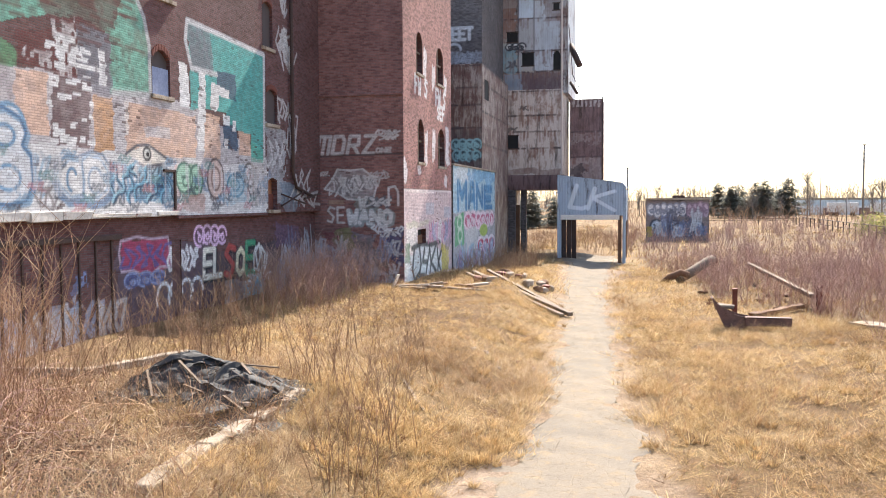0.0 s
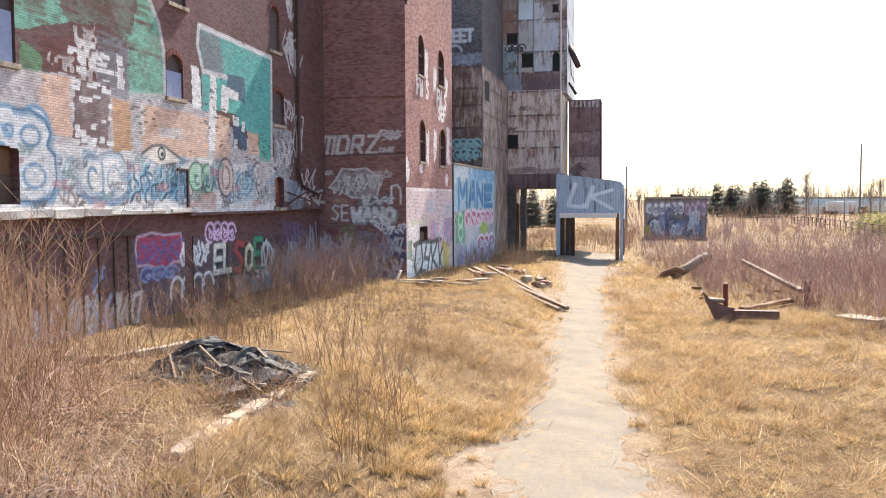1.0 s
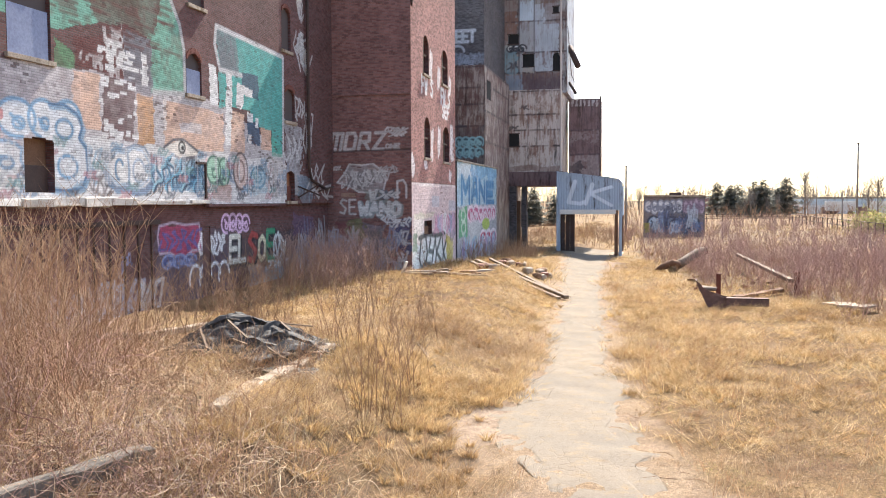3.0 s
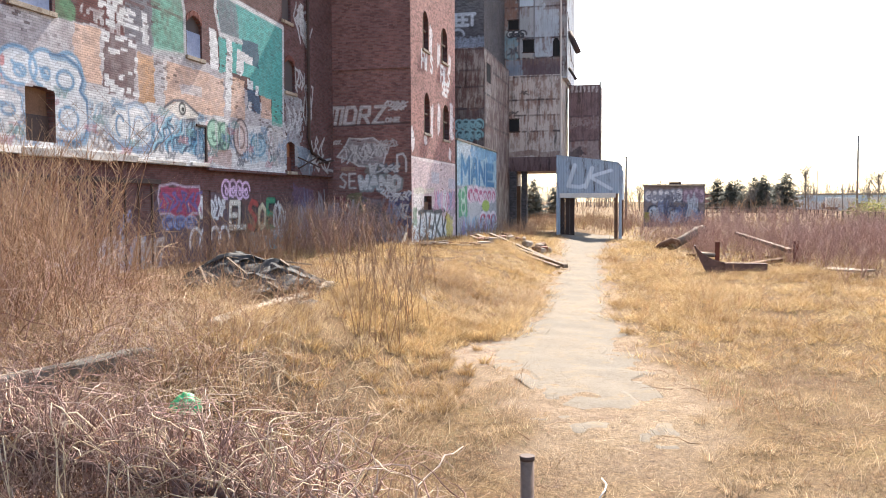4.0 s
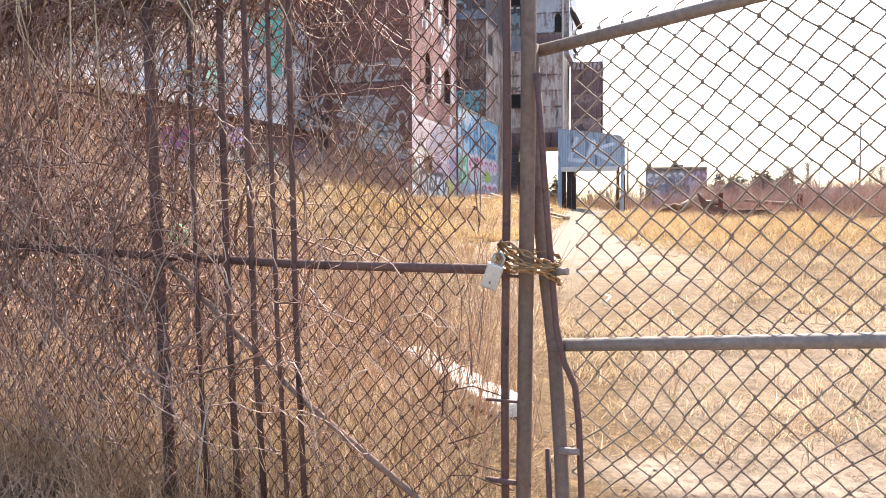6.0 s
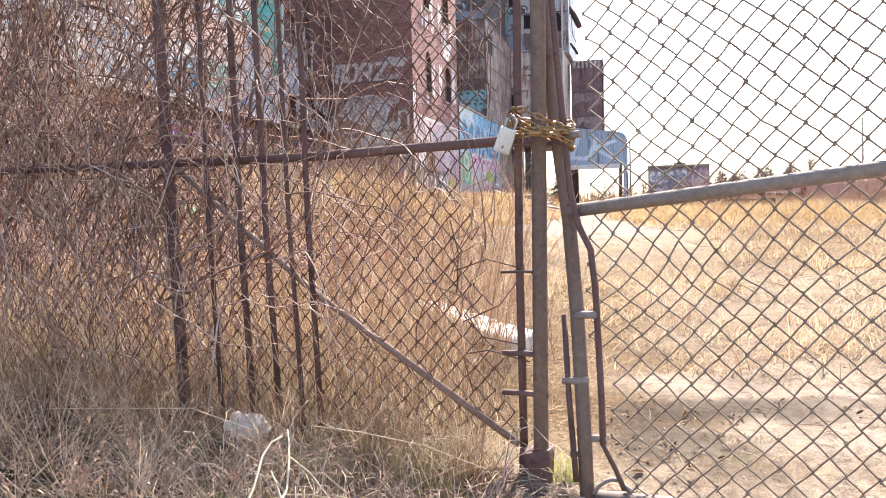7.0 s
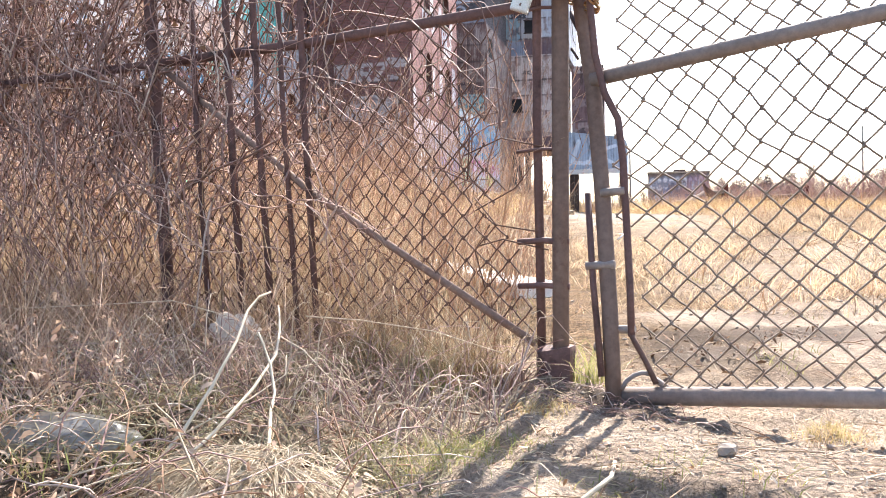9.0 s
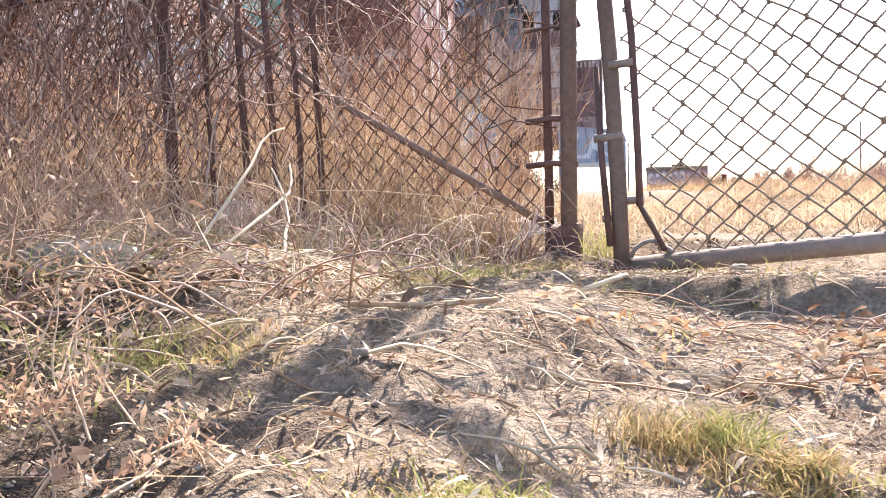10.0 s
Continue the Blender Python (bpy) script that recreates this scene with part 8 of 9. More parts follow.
near("grey_green_grass", 10000, (-2.2, 0.1, -1.4, 0.1), (0.04, 0.15), (0.002, 0.004), 1.6, SAGE, "grey-green grass lying matted before the fence", lambda x, y: outside(x, y) * smooth(0.08, -0.12, x) * smooth(0.4, 0.6, N3(x + 4, y + 4)), 0.05, 22, 4)
near("green_grass", 3400, (0.2, 2.6, -2.4, 3.2), (0.02, 0.07), (0.0015, 0.003), 0.7, GRASS_GREEN, "green tufts on the bare earth", lambda x, y: smooth(0.6, 0.7, N2(x * 3 + 2, y * 3)), 0.05, 26)
near("golden_straw", 4200, (-2.6, 0.08, -0.75, 0.5), (0.06, 0.34), (0.0014, 0.003), 0.9, STRAW_OLD, "golden straw along the foot of the fence", lambda x, y: outside(x, y) * left_side(x, y) * smooth(0.4, 0.03, -0.3 - 0.31 * x - y), 0.05, 14)
for x, y, s, n, h, mat in ((-0.17, -0.4, 0.05, 320, 0.22, STRAW_OLD), (-0.1, -0.42, 0.035, 200, 0.2, STRAW_OLD), (-0.26, -0.44, 0.06, 260, 0.2, SAGE), (-0.33, -0.36, 0.06, 260, 0.26, STRAW_OLD), (-0.2, -0.5, 0.05, 120, 0.1, GRASS_GREEN), (-0.42, -0.4, 0.06, 260, 0.28, STRAW_OLD), (-0.5, -0.5, 0.08, 300, 0.16, SAGE), (0.16, -0.3, 0.03, 160, 0.16, GRASS_GREEN)):
    x, y = x + rng.normal(0, s, n), y + rng.normal(0, s * 0.7, n)
    hh = rng.uniform(0.3, 1.1, n) * h
    g = blades("grass_tuft", np.stack([x, y, gz(x, y) - 0.004], 1), hh, rng.uniform(0.0015, 0.0034, n), rng.normal(0, 0.45, (n, 2)) * hh[:, None], mat, 3)
    tagged(g, "tall rough tuft of grass by the gate post", "grass", kind="stuff")
for x, y, s, n, h in ((-0.22, -1.9, 0.05, 420, 0.035), (-0.13, -1.88, 0.04, 240, 0.03), (-0.12, -1.18, 0.07, 420, 0.05), (-0.02, -1.05, 0.06, 300, 0.05), (0.19, -2.19, 0.035, 420, 0.016), (0.26, -2.2, 0.03, 300, 0.014), (0.12, -2.16, 0.03, 260, 0.014), (0.72, -0.6, 0.035, 260, 0.05), (-0.33, -2.1, 0.05, 300, 0.03), (0.47, -2.1, 0.04, 300, 0.02), (1.05, -0.55, 0.04, 200, 0.04), (0.05, -0.62, 0.05, 220, 0.05)):
    x, y = x + rng.normal(0, s, n), y + rng.normal(0, s, n)
    hh = rng.uniform(0.4, 1.1, n) * h
    g = blades("grass_tuft", np.stack([x, y, gz(x, y) - 0.003], 1), hh, rng.uniform(0.0012, 0.0026, n), rng.normal(0, 0.7, (n, 2)) * hh[:, None], TUFT if n < 300 else GRASS_GREEN, 3)
    tagged(g, "short green tuft on the bare earth", "grass", kind="stuff")
for x, y, s, n, h, mat in ((0.31, -1.98, 0.022, 320, 0.055, TUFT), (0.36, -1.99, 0.02, 260, 0.05, GRASS_GREEN), (0.34, -2.03, 0.03, 200, 0.03, TUFT), (0.22, -2.08, 0.03, 200, 0.022, GRASS_PALE)):
    x, y = x + rng.normal(0, s, n), y + rng.normal(0, s * 0.7, n)
    hh = rng.uniform(0.3, 1.1, n) * h
    g = blades("grass_tuft", np.stack([x, y, gz(x, y) - 0.003], 1), hh, rng.uniform(0.0012, 0.0026, n), rng.normal(0, 0.6, (n, 2)) * hh[:, None], mat, 3)
    tagged(g, "rough green and straw tuft on the bare earth", "grass", kind="stuff")
tuft_x, tuft_y = sown(420, 0.385, 0.43, -2.08, -2.02, None, 0.014, 25)
m = len(tuft_x)
hh = rng.uniform(0.012, 0.034, m)
g = blades("grass_tuft", np.stack([tuft_x, tuft_y, gz(tuft_x, tuft_y) - 0.004], 1), hh, rng.uniform(0.0015, 0.003, m), rng.normal(0, 0.7, (m, 2)) * hh[:, None], TUFT, 3)
tagged(g, "green and straw tuft on bare earth", "grass", kind="stuff")


def litter(name, n, box, ln, r, mat, label, keep=None, rise=0.02, k=4, wob=0.05):
    x, y = sown(n, *box, keep)
    ok = np.hypot(x - 0.3, y + 2.75) > (0.62 if r > 0.0012 else 0.3)
    x, y = x[ok], y[ok]
    m = len(x)
    ang = rng.random(m) * 2 * np.pi
    l = rng.uniform(*ln, m)
    a = np.stack([x, y, gz(x, y) + 0.004], 1)
    bx, by = x + np.cos(ang) * l, y + np.sin(ang) * l
    b = np.stack([bx, by, gz(bx, by) + np.abs(rng.normal(0, rise, m)) + 0.003], 1)
    ob = tubes(name, bent(a, b, k, np.abs(rng.normal(0, rise * 0.6, m)), wob), rng.uniform(r * 0.6, r * 1.4, m), r * 0.5, mat)
    return tagged(ob, label, "litter", kind="stuff")


litter("fallen_straw", 3600, (-2.6, 2.8, -2.7, 0.6), (0.012, 0.09), 0.0011, STEM_PALE, "loose pale straw scattered on the earth", lambda x, y: 0.1 + 0.9 * smooth(0.4, 0.65, N3(x + 2, y)), 0.004, 4, 0.03)
litter("fallen_twigs", 340, (-2.6, 2.8, -2.3, 0.6), (0.05, 0.22), 0.0018, STEM_BROWN, "thin brown twigs scattered on the earth", None, 0.01, 5, 0.03)
litter("fallen_twigs", 800, (-2.8, -0.05, -1.9, 0.4), (0.06, 0.24), 0.0018, STEM_BROWN, "tangled brown stalks on the leaf mould", lambda x, y: outside(x, y) * left_side(x, y), 0.06, 6, 0.035)
litter("fallen_twigs", 900, (-2.8, -0.05, -1.9, 0.4), (0.06, 0.3), 0.0023, VINE, "dark thin twigs tangled on the leaf mould", lambda x, y: outside(x, y) * left_side(x, y), 0.05, 6, 0.035)
litter("dead_stalks", 130, (-2.8, -0.05, -1.6, 0.4), (0.12, 0.5), 0.0019, STEM_PALE, "bleached stalks fallen over the straw", lambda x, y: outside(x, y) * left_side(x, y), 0.06, 7, 0.025)
litter("fallen_twigs", 3000, (-11, 8, 4, 32), (0.12, 0.5), 0.004, STEM_BROWN, "brown twigs lying in the dry grass", lambda x, y: off_way(x, y), 0.05)
litter("fallen_straw", 3200, (-0.75, 1.35, -2.68, -0.95), (0.006, 0.05), 0.0007, STEM_PALE, "fine chopped straw on the earth before the gate", lambda x, y: 0.15 + 0.85 * smooth(0.45, 0.6, N3(x + 6, y)), 0.003, 4, 0.03)
litter("fallen_twigs", 160, (-0.02, 0.42, -0.62, -0.36), (0.02, 0.12), 0.0013, VINE, "dark twigs caught round the gate post", None, 0.015, 5, 0.04)
litter("fallen_straw", 150, (-0.5, 1.2, -2.3, -0.95), (0.04, 0.12), 0.0018, STEM_PALE, "long pale stalks on the earth before the gate", None, 0.006, 5, 0.04)
litter("fallen_straw", 1800, (-0.75, 1.35, -2.68, -0.95), (0.01, 0.05), 0.0008, WEED, "brown chopped stalks on the earth before the gate", None, 0.003, 4, 0.03)
litter("fallen_twigs", 420, (-1.1, 0.02, -1.05, -0.3), (0.06, 0.26), 0.0016, VINE, "dark twigs tangled in the mat before the gate", lambda x, y: outside(x, y), 0.09, 6, 0.05)
litter("dead_stalks", 260, (-1.1, 0.02, -1.05, -0.3), (0.06, 0.24), 0.0013, STEM_PALE, "pale stalks tangled in the mat before the gate", lambda x, y: outside(x, y), 0.1, 6, 0.05)
# brown leaves and twigs lodged under the low ledge
below = lambda x, y: smooth(0.02, -0.1, y + 1.3 + 0.29 * (x - 0.2)) * smooth(-0.5, -0.28, y + 1.3 + 0.29 * (x - 0.2)) * (0.3 + 0.7 * smooth(0.35, 0.6, N3(x + 3, y + 6)))  # noqa: E731
litter("fallen_twigs", 260, (0.15, 1.6, -2.1, -1.3), (0.04, 0.16), 0.0014, VINE, "brown twigs lodged under the low ledge", below, 0.025, 5, 0.05)
litter("fallen_straw", 260, (0.15, 1.6, -2.1, -1.3), (0.03, 0.12), 0.0012, STEM_BROWN, "brown stalks lodged under the low ledge", below, 0.02, 5, 0.05)

# the fan of combed straw that lies over the edge of the bank
m = 900
ang = rng.normal(-1.25, 0.75, m)
ln = rng.uniform(0.06, 0.24, m)
root = np.stack([-0.33 + rng.normal(0, 0.05, m), -1.36 + rng.normal(0, 0.03, m), np.full(m, 0.045) + rng.uniform(-0.03, 0.02, m)], 1)
tx, ty = root[:, 0] + np.cos(ang) * ln, root[:, 1] + np.sin(ang) * ln
tip = np.stack([tx, ty, gz(tx, ty) + 0.004], 1)
tagged(tubes("combed_straw", bent(root, tip, 5, rng.uniform(0.0, 0.02, m), 0.02), 0.0009, 0.0005, STEM_PALE), "pale combed straw lying over the edge of the bank", "straw", kind="stuff")

# the brown mat of old leaves, bark and husks under the plants along the fence
def curled(name, x, y, z, size, slim, curl, mat, label, category):
    """Curled leaves or husks: three crossing folds of a strip, each lying at its own tilt."""
    m = len(x)
    ang, tilt, roll = rng.random(m) * 2 * np.pi, rng.normal(0, 0.5, m), rng.normal(0, 0.6, m)
    d = np.stack([np.cos(ang) * np.cos(tilt), np.sin(ang) * np.cos(tilt), np.sin(tilt)], 1) * size[:, None]
    w = np.stack([-np.sin(ang) * np.cos(roll), np.cos(ang) * np.cos(roll), np.sin(roll)], 1) * (size * slim)[:, None]
    up = np.c_[np.zeros((m, 2)), size * curl * rng.uniform(-0.3, 1.0, m)]
    c = np.stack([x, y, z], 1)
    rows = []
    for q, wide, lift in ((-1.0, 0.35, 0.0), (-0.35, 1.0, 1.0), (0.4, 0.9, 0.8), (1.0, 0.2, -0.3)):
        j = rng.normal(0, 0.12, (m, 1))
        rows += [c + d * (q + j) - w * wide + up * lift, c + d * (q - j) + w * wide + up * lift * 0.7]
    v = np.stack(rows, 1).reshape(-1, 3)
    b = np.arange(m)[:, None] * 8
    f = np.vstack([b + np.array([[k, k + 1, k + 3, k + 2]]) for k in (0, 2, 4)])
    return tagged(fast(name, v, f, mat), label, category, kind="stuff")


x, y = sown(9000, -2.8, -0.1, -2.0, 0.35, lambda x, y: outside(x, y) * left_side(x, y) * (0.12 + 0.88 * smooth(-0.95, -1.35, y - 0.1 * (x + 0.8))) * (0.3 + 0.7 * smooth(0.35, 0.6, N3(x + 5, y + 3))), 0.06, 7)
curled("tan_leaves", x, y, gz(x, y) + np.abs(rng.normal(0.02, 0.03, len(x))), 0.005 + 0.012 * rng.random(len(x)) ** 2, 0.3, 0.9, LEAF_TAN, "curled tan leaves lodged in the dead weeds", "leaves")
x, y = sown(3600, -2.4, -0.5, -1.95, -0.3, lambda x, y: outside(x, y) * (0.2 + 0.8 * smooth(-0.95, -1.35, y - 0.1 * (x + 0.8))) * smooth(-0.4, -0.75, x - 0.15 * (y + 1.2)) * (0.2 + 0.8 * smooth(0.4, 0.6, N3(x + 9, y + 3))), 0.07, 9)
curled("weed_leaves", x, y, gz(x, y) + 0.03 + 0.24 * rng.random(len(x)) ** 1.4, 0.004 + 0.011 * rng.random(len(x)) ** 2, 0.35, 1.0, LEAF_TAN, "withered leaves clinging to the dead weeds", "leaves")
x, y = sown(300, -2.4, -0.5, -1.95, -0.3, lambda x, y: outside(x, y) * smooth(-0.4, -0.75, x - 0.15 * (y + 1.2)), 0.08, 5)
tagged(bush("withered_weeds", x, y, 0.12, 0.4, 0.45, 0.0017, 6, WEED, k=4, tw_len=0.5, wob=0.05), "pinkish withered weeds outside the fence", "weeds", kind="stuff")
x, y = sown(4200, -2.8, 0.02, -1.75, 0.35, lambda x, y: outside(x, y) * left_side(x, y) * (0.3 + 0.7 * smooth(0.35, 0.6, N3(x + 2, y + 1))), 0.05, 6)
curled("leaf_mat", x, y, gz(x, y) + np.abs(rng.normal(0.008, 0.02, len(x))), 0.006 + 0.014 * rng.random(len(x)) ** 2, 0.4, 0.5, LEAF_DARK, "mat of old brown leaves along the foot of the fence", "leaves")
x, y = sown(1500, 0.15, 1.6, -2.1, -1.3, below, 0.06, 8)
curled("brown_leaves", x, y, gz(x, y) + np.abs(rng.normal(0.005, 0.008, len(x))), 0.004 + 0.012 * rng.random(len(x)) ** 2, 0.4, 0.7, LEAF, "reddish-brown leaves lodged under the low ledge", "leaves")
x, y = sown(2600, 0.3, 3.0, -0.5, 1.4, lambda x, y: np.clip(mould_and_shade(x, y), 0, 1), 0.05, 6)
curled("leaf_rim", x, y, gz(x, y) + np.abs(rng.normal(0.004, 0.008, len(x))), 0.006 + 0.016 * rng.random(len(x)) ** 2, 0.35, 0.4, LEAF_DARK, "dark rotten leaves round the bare pad inside the gate", "leaves")
x, y = sown(16000, -0.75, 1.5, -2.6, -0.75, lambda x, y: 0.25 + 0.75 * smooth(0.4, 0.6, N3(x + 4, y + 2)), 0.02, 4)
ok = np.hypot(x - 0.3, y + 2.75) > 0.3
x, y = x[ok], y[ok]
curled("husk_strips", x, y, gz(x, y) + np.abs(rng.normal(0.002, 0.003, len(x))), 0.003 + 0.011 * rng.random(len(x)) ** 2, 0.16, 0.35, CHIP, "torn strips of husk and straw on the bare earth", "litter")

# flat chips of bark, husk and wood
n = 36000
x, y = sown(n, -0.7, 1.5, -2.6, -0.3, lambda x, y: (0.35 + 0.65 * smooth(-1.2, -1.6, y)) * (0.35 + 0.65 * smooth(0.4, 0.6, N3(x + 1, y + 7))))
ok = np.hypot(x - 0.3, y + 2.75) > 0.3
x, y = x[ok], y[ok]
m = len(x)
ang, ll, ww = rng.random(m) * 2 * np.pi, 0.0012 + 0.0045 * rng.random(m) ** 2.5, 0.0006 + 0.0015 * rng.random(m) ** 2
d = np.stack([np.cos(ang), np.sin(ang), rng.normal(0, 0.4, m)], 1) * ll[:, None]
s = np.stack([-np.sin(ang), np.cos(ang), rng.normal(0, 0.6, m)], 1) * ww[:, None]
c = np.stack([x, y, gz(x, y) + 0.003 + rng.uniform(0, 0.003, m)], 1)
v = np.stack([c - d - s * 0.6, c - d + s * 0.8, c + s, c + d + s * 0.5, c + d - s * 0.7, c - s], 1).reshape(-1, 3)
tagged(fast("bark_chips", v, np.arange(m)[:, None] * 6 + np.arange(6)[None], CHIP), "flat chips of bark and husk on the bare earth", "chips", kind="stuff")

# crumbs of soil
n = 7000
x, y = sown(n, -0.8, 1.7, -2.7, 0.4)
ok = np.hypot(x - 0.3, y + 2.75) > 0.2
x, y = x[ok], y[ok]
m = len(x)
sz = 0.001 + 0.0048 * rng.random(m) ** 3
c = np.stack([x, y, gz(x, y) + sz * 0.25], 1)
oct_v = np.array([[1, 0, 0], [-1, 0, 0], [0, 1, 0], [0, -1, 0], [0, 0, 0.7], [0, 0, -0.7]], float)
v = (c[:, None] + oct_v[None] * sz[:, None, None] * rng.uniform(0.6, 1.3, (m, 6, 1))).reshape(-1, 3)
oct_f = np.array([[0, 2, 4], [2, 1, 4], [1, 3, 4], [3, 0, 4], [2, 0, 5], [1, 2, 5], [3, 1, 5], [0, 3, 5]])
tagged(fast("soil_crumbs", v, (np.arange(m)[:, None, None] * 6 + oct_f[None]).reshape(-1, 3), SOIL), "dark crumbs of soil before the gate", "soil", kind="stuff")

# dead leaves: curled quads, each its own tone
n = 1300
x, y = sown(n, -2.6, 2.8, -2.7, 0.8, lambda x, y: 0.35 + 0.65 * smooth(0.45, 0.6, N3(x + 3, y)))
ok = np.hypot(x - 0.3, y + 2.75) > 0.2
x, y = x[ok], y[ok]
m = len(x)
ang, sz = rng.random(m) * 2 * np.pi, rng.uniform(0.0025, 0.0075, m)
d, s = np.stack([np.cos(ang), np.sin(ang), rng.normal(0, 0.35, m)], 1) * sz[:, None], np.stack([-np.sin(ang), np.cos(ang), rng.normal(0, 0.5, m)], 1) * sz[:, None] * 0.6
c = np.stack([x, y, gz(x, y) + 0.008], 1)
up = np.c_[np.zeros((m, 2)), sz * 0.4]
v = np.stack([c - d, c - d * 0.45 + s * 0.9 + up, c + d * 0.3 + s + up, c + d, c + d * 0.35 - s * 0.9 + up * 0.4, c - d * 0.5 - s + up * 0.7], 1).reshape(-1, 3)
i = np.arange(m)[:, None] * 6
tagged(fast("dead_leaves", v, np.vstack([i + np.array([[0, 1, 2, 3]]), i + np.array([[0, 3, 4, 5]])]), LEAF), "curled dead leaves scattered on the earth", "leaves", kind="stuff")


def weed(x, y, high, n, label):
    """A dead seed-headed weed: thin branching stalks with plumes of dry husks."""
    t = thing("dead_weed", label, "weed", "dead weeds", at=(x, y, gzf(x, y)))
    a = np.c_[rng.normal(0, 0.025, (n, 2)), np.zeros(n)]
    lean = rng.normal(0, 0.16, 2)
    b = np.c_[(rng.normal(0, 0.16, (n, 2)) + lean) * high * 1.8, high * rng.uniform(0.5, 1.0, n)]
    p = bent(a, b, 6, 0, 0.03)
    tagged(tubes("stem_spray", p, 0.0014, 0.0007, WEED, t), kind="stuff")
    k = 44
    f = rng.uniform(2.2, 5.0, (n, k))
    i = np.minimum(f.astype(int), 4)
    rows = np.arange(n)[:, None]
    c = (p[rows, i] + (p[rows, i + 1] - p[rows, i]) * (f - i)[..., None]).reshape(-1, 3)
    c = c + rng.normal(0, 0.008, c.shape)
    m = len(c)
    d = rng.normal(0, 1, (m, 3, 3)) * rng.uniform(0.0025, 0.0065, (m, 1, 1)) * 0.5
    tagged(fast("husk_plume", (c[:, None] + d).reshape(-1, 3), np.arange(3 * m).reshape(-1, 3), SEED, t), kind="stuff")
    return t


for k in range(90):
    x, y = rng.uniform(-2.6, -0.5), rng.uniform(-1.75, 0.1)
    if y < -0.4 - 0.31 * x and abs((x - 0.39) * 0.896 + (y + 2.9) * 0.443) > 0.17 and math.hypot(x + 0.76, y + 1.27) > 0.24 and not (x > -1.3 and y > -1.2 - 0.3 * (x + 1.3) and x > -0.75):
        weed(x, y, rng.uniform(0.14, 0.36), 9, "brown dead weed with dry seed heads outside the fence")
for x, y, h in ((-0.20, -2.06, 0.10), (-0.26, -2.0, 0.13), (-0.12, -2.14, 0.07), (-0.3, -1.85, 0.14), (-0.17, -2.18, 0.05), (0.0, -2.22, 0.04), (-0.05, -2.24, 0.04)):
    weed(x, y, h, 4, "small bleached seed-headed weed on the bare earth")
# the bleached forked stalks that lean up in front of the fence
for k, pts in enumerate(([(-0.50, -1.40, 0.02), (-0.47, -1.33, 0.08), (-0.435, -1.29, 0.15), (-0.43, -1.2, 0.22), (-0.442, -1.127, 0.269), (-0.435, -1.09, 0.292), (-0.418, -1.07, 0.3)],
                         [(-0.272, -1.425, 0.02), (-0.31, -1.33, 0.05), (-0.365, -1.2, 0.09), (-0.379, -1.151, 0.113), (-0.4, -1.12, 0.16), (-0.43, -1.09, 0.2), (-0.444, -1.08, 0.22)],
                         [(-0.44, -1.45, 0.03), (-0.41, -1.33, 0.08), (-0.4, -1.2, 0.13), (-0.42, -1.05, 0.17), (-0.47, -0.92, 0.2), (-0.51, -0.83, 0.225), (-0.524, -0.804, 0.245)],
                         [(-0.52, -0.8, 0.17), (-0.44, -0.86, 0.15), (-0.36, -0.93, 0.11), (-0.27, -0.98, 0.05)],
                         [(-0.56, -0.55, 0.19), (-0.4, -0.58, 0.185), (-0.2, -0.62, 0.165), (-0.02, -0.66, 0.12)],
                         [(-0.72, -0.62, 0.19), (-0.95, -0.55, 0.23), (-1.2, -0.52, 0.215), (-1.5, -0.5, 0.2)],
                         [(-0.5, -1.3, 0.06), (-0.43, -1.15, 0.1), (-0.4, -1.05, 0.13), (-0.42, -1.0, 0.16)],
                         [(-0.62, -1.5, 0.03), (-0.54, -1.46, 0.05), (-0.45, -1.4, 0.05), (-0.38, -1.36, 0.05)],
                         [(-0.6, -1.62, 0.01), (-0.52, -1.52, 0.04), (-0.43, -1.42, 0.06), (-0.36, -1.38, 0.05)])):
    t = thing("dead_stalk", "bleached bent dead stalk leaning before the fence", "stalk", "bleached stalks")
    pipe("stem", pts, 0.0038 if k < 3 else 0.0017, STEM_PALE, t, sides=7, r1=0.002 if k < 3 else 0.001)


# ---- debris ----
def rock(name, x, y, z, sx, sy, sz, mat, label, category, group="", seed=0, turn=0.0):
    r = random.Random(seed)
    bm = bmesh.new()
    bmesh.ops.create_icosphere(bm, subdivisions=2, radius=1.0)
    for v in bm.verts:
        k = 1 + r.uniform(-0.16, 0.16)
        c = v.co * k
        c = Vector([math.copysign(min(abs(q), 0.78), q) for q in c])
        v.co = Vector((c.x * sx, c.y * sy, c.z * sz))
    ob = part(name, bm, mat, None)
    ob.matrix_basis = pose(x, y, z, r.uniform(-8, 8), r.uniform(-8, 8), turn)
    return tagged(ob, label, category, group)


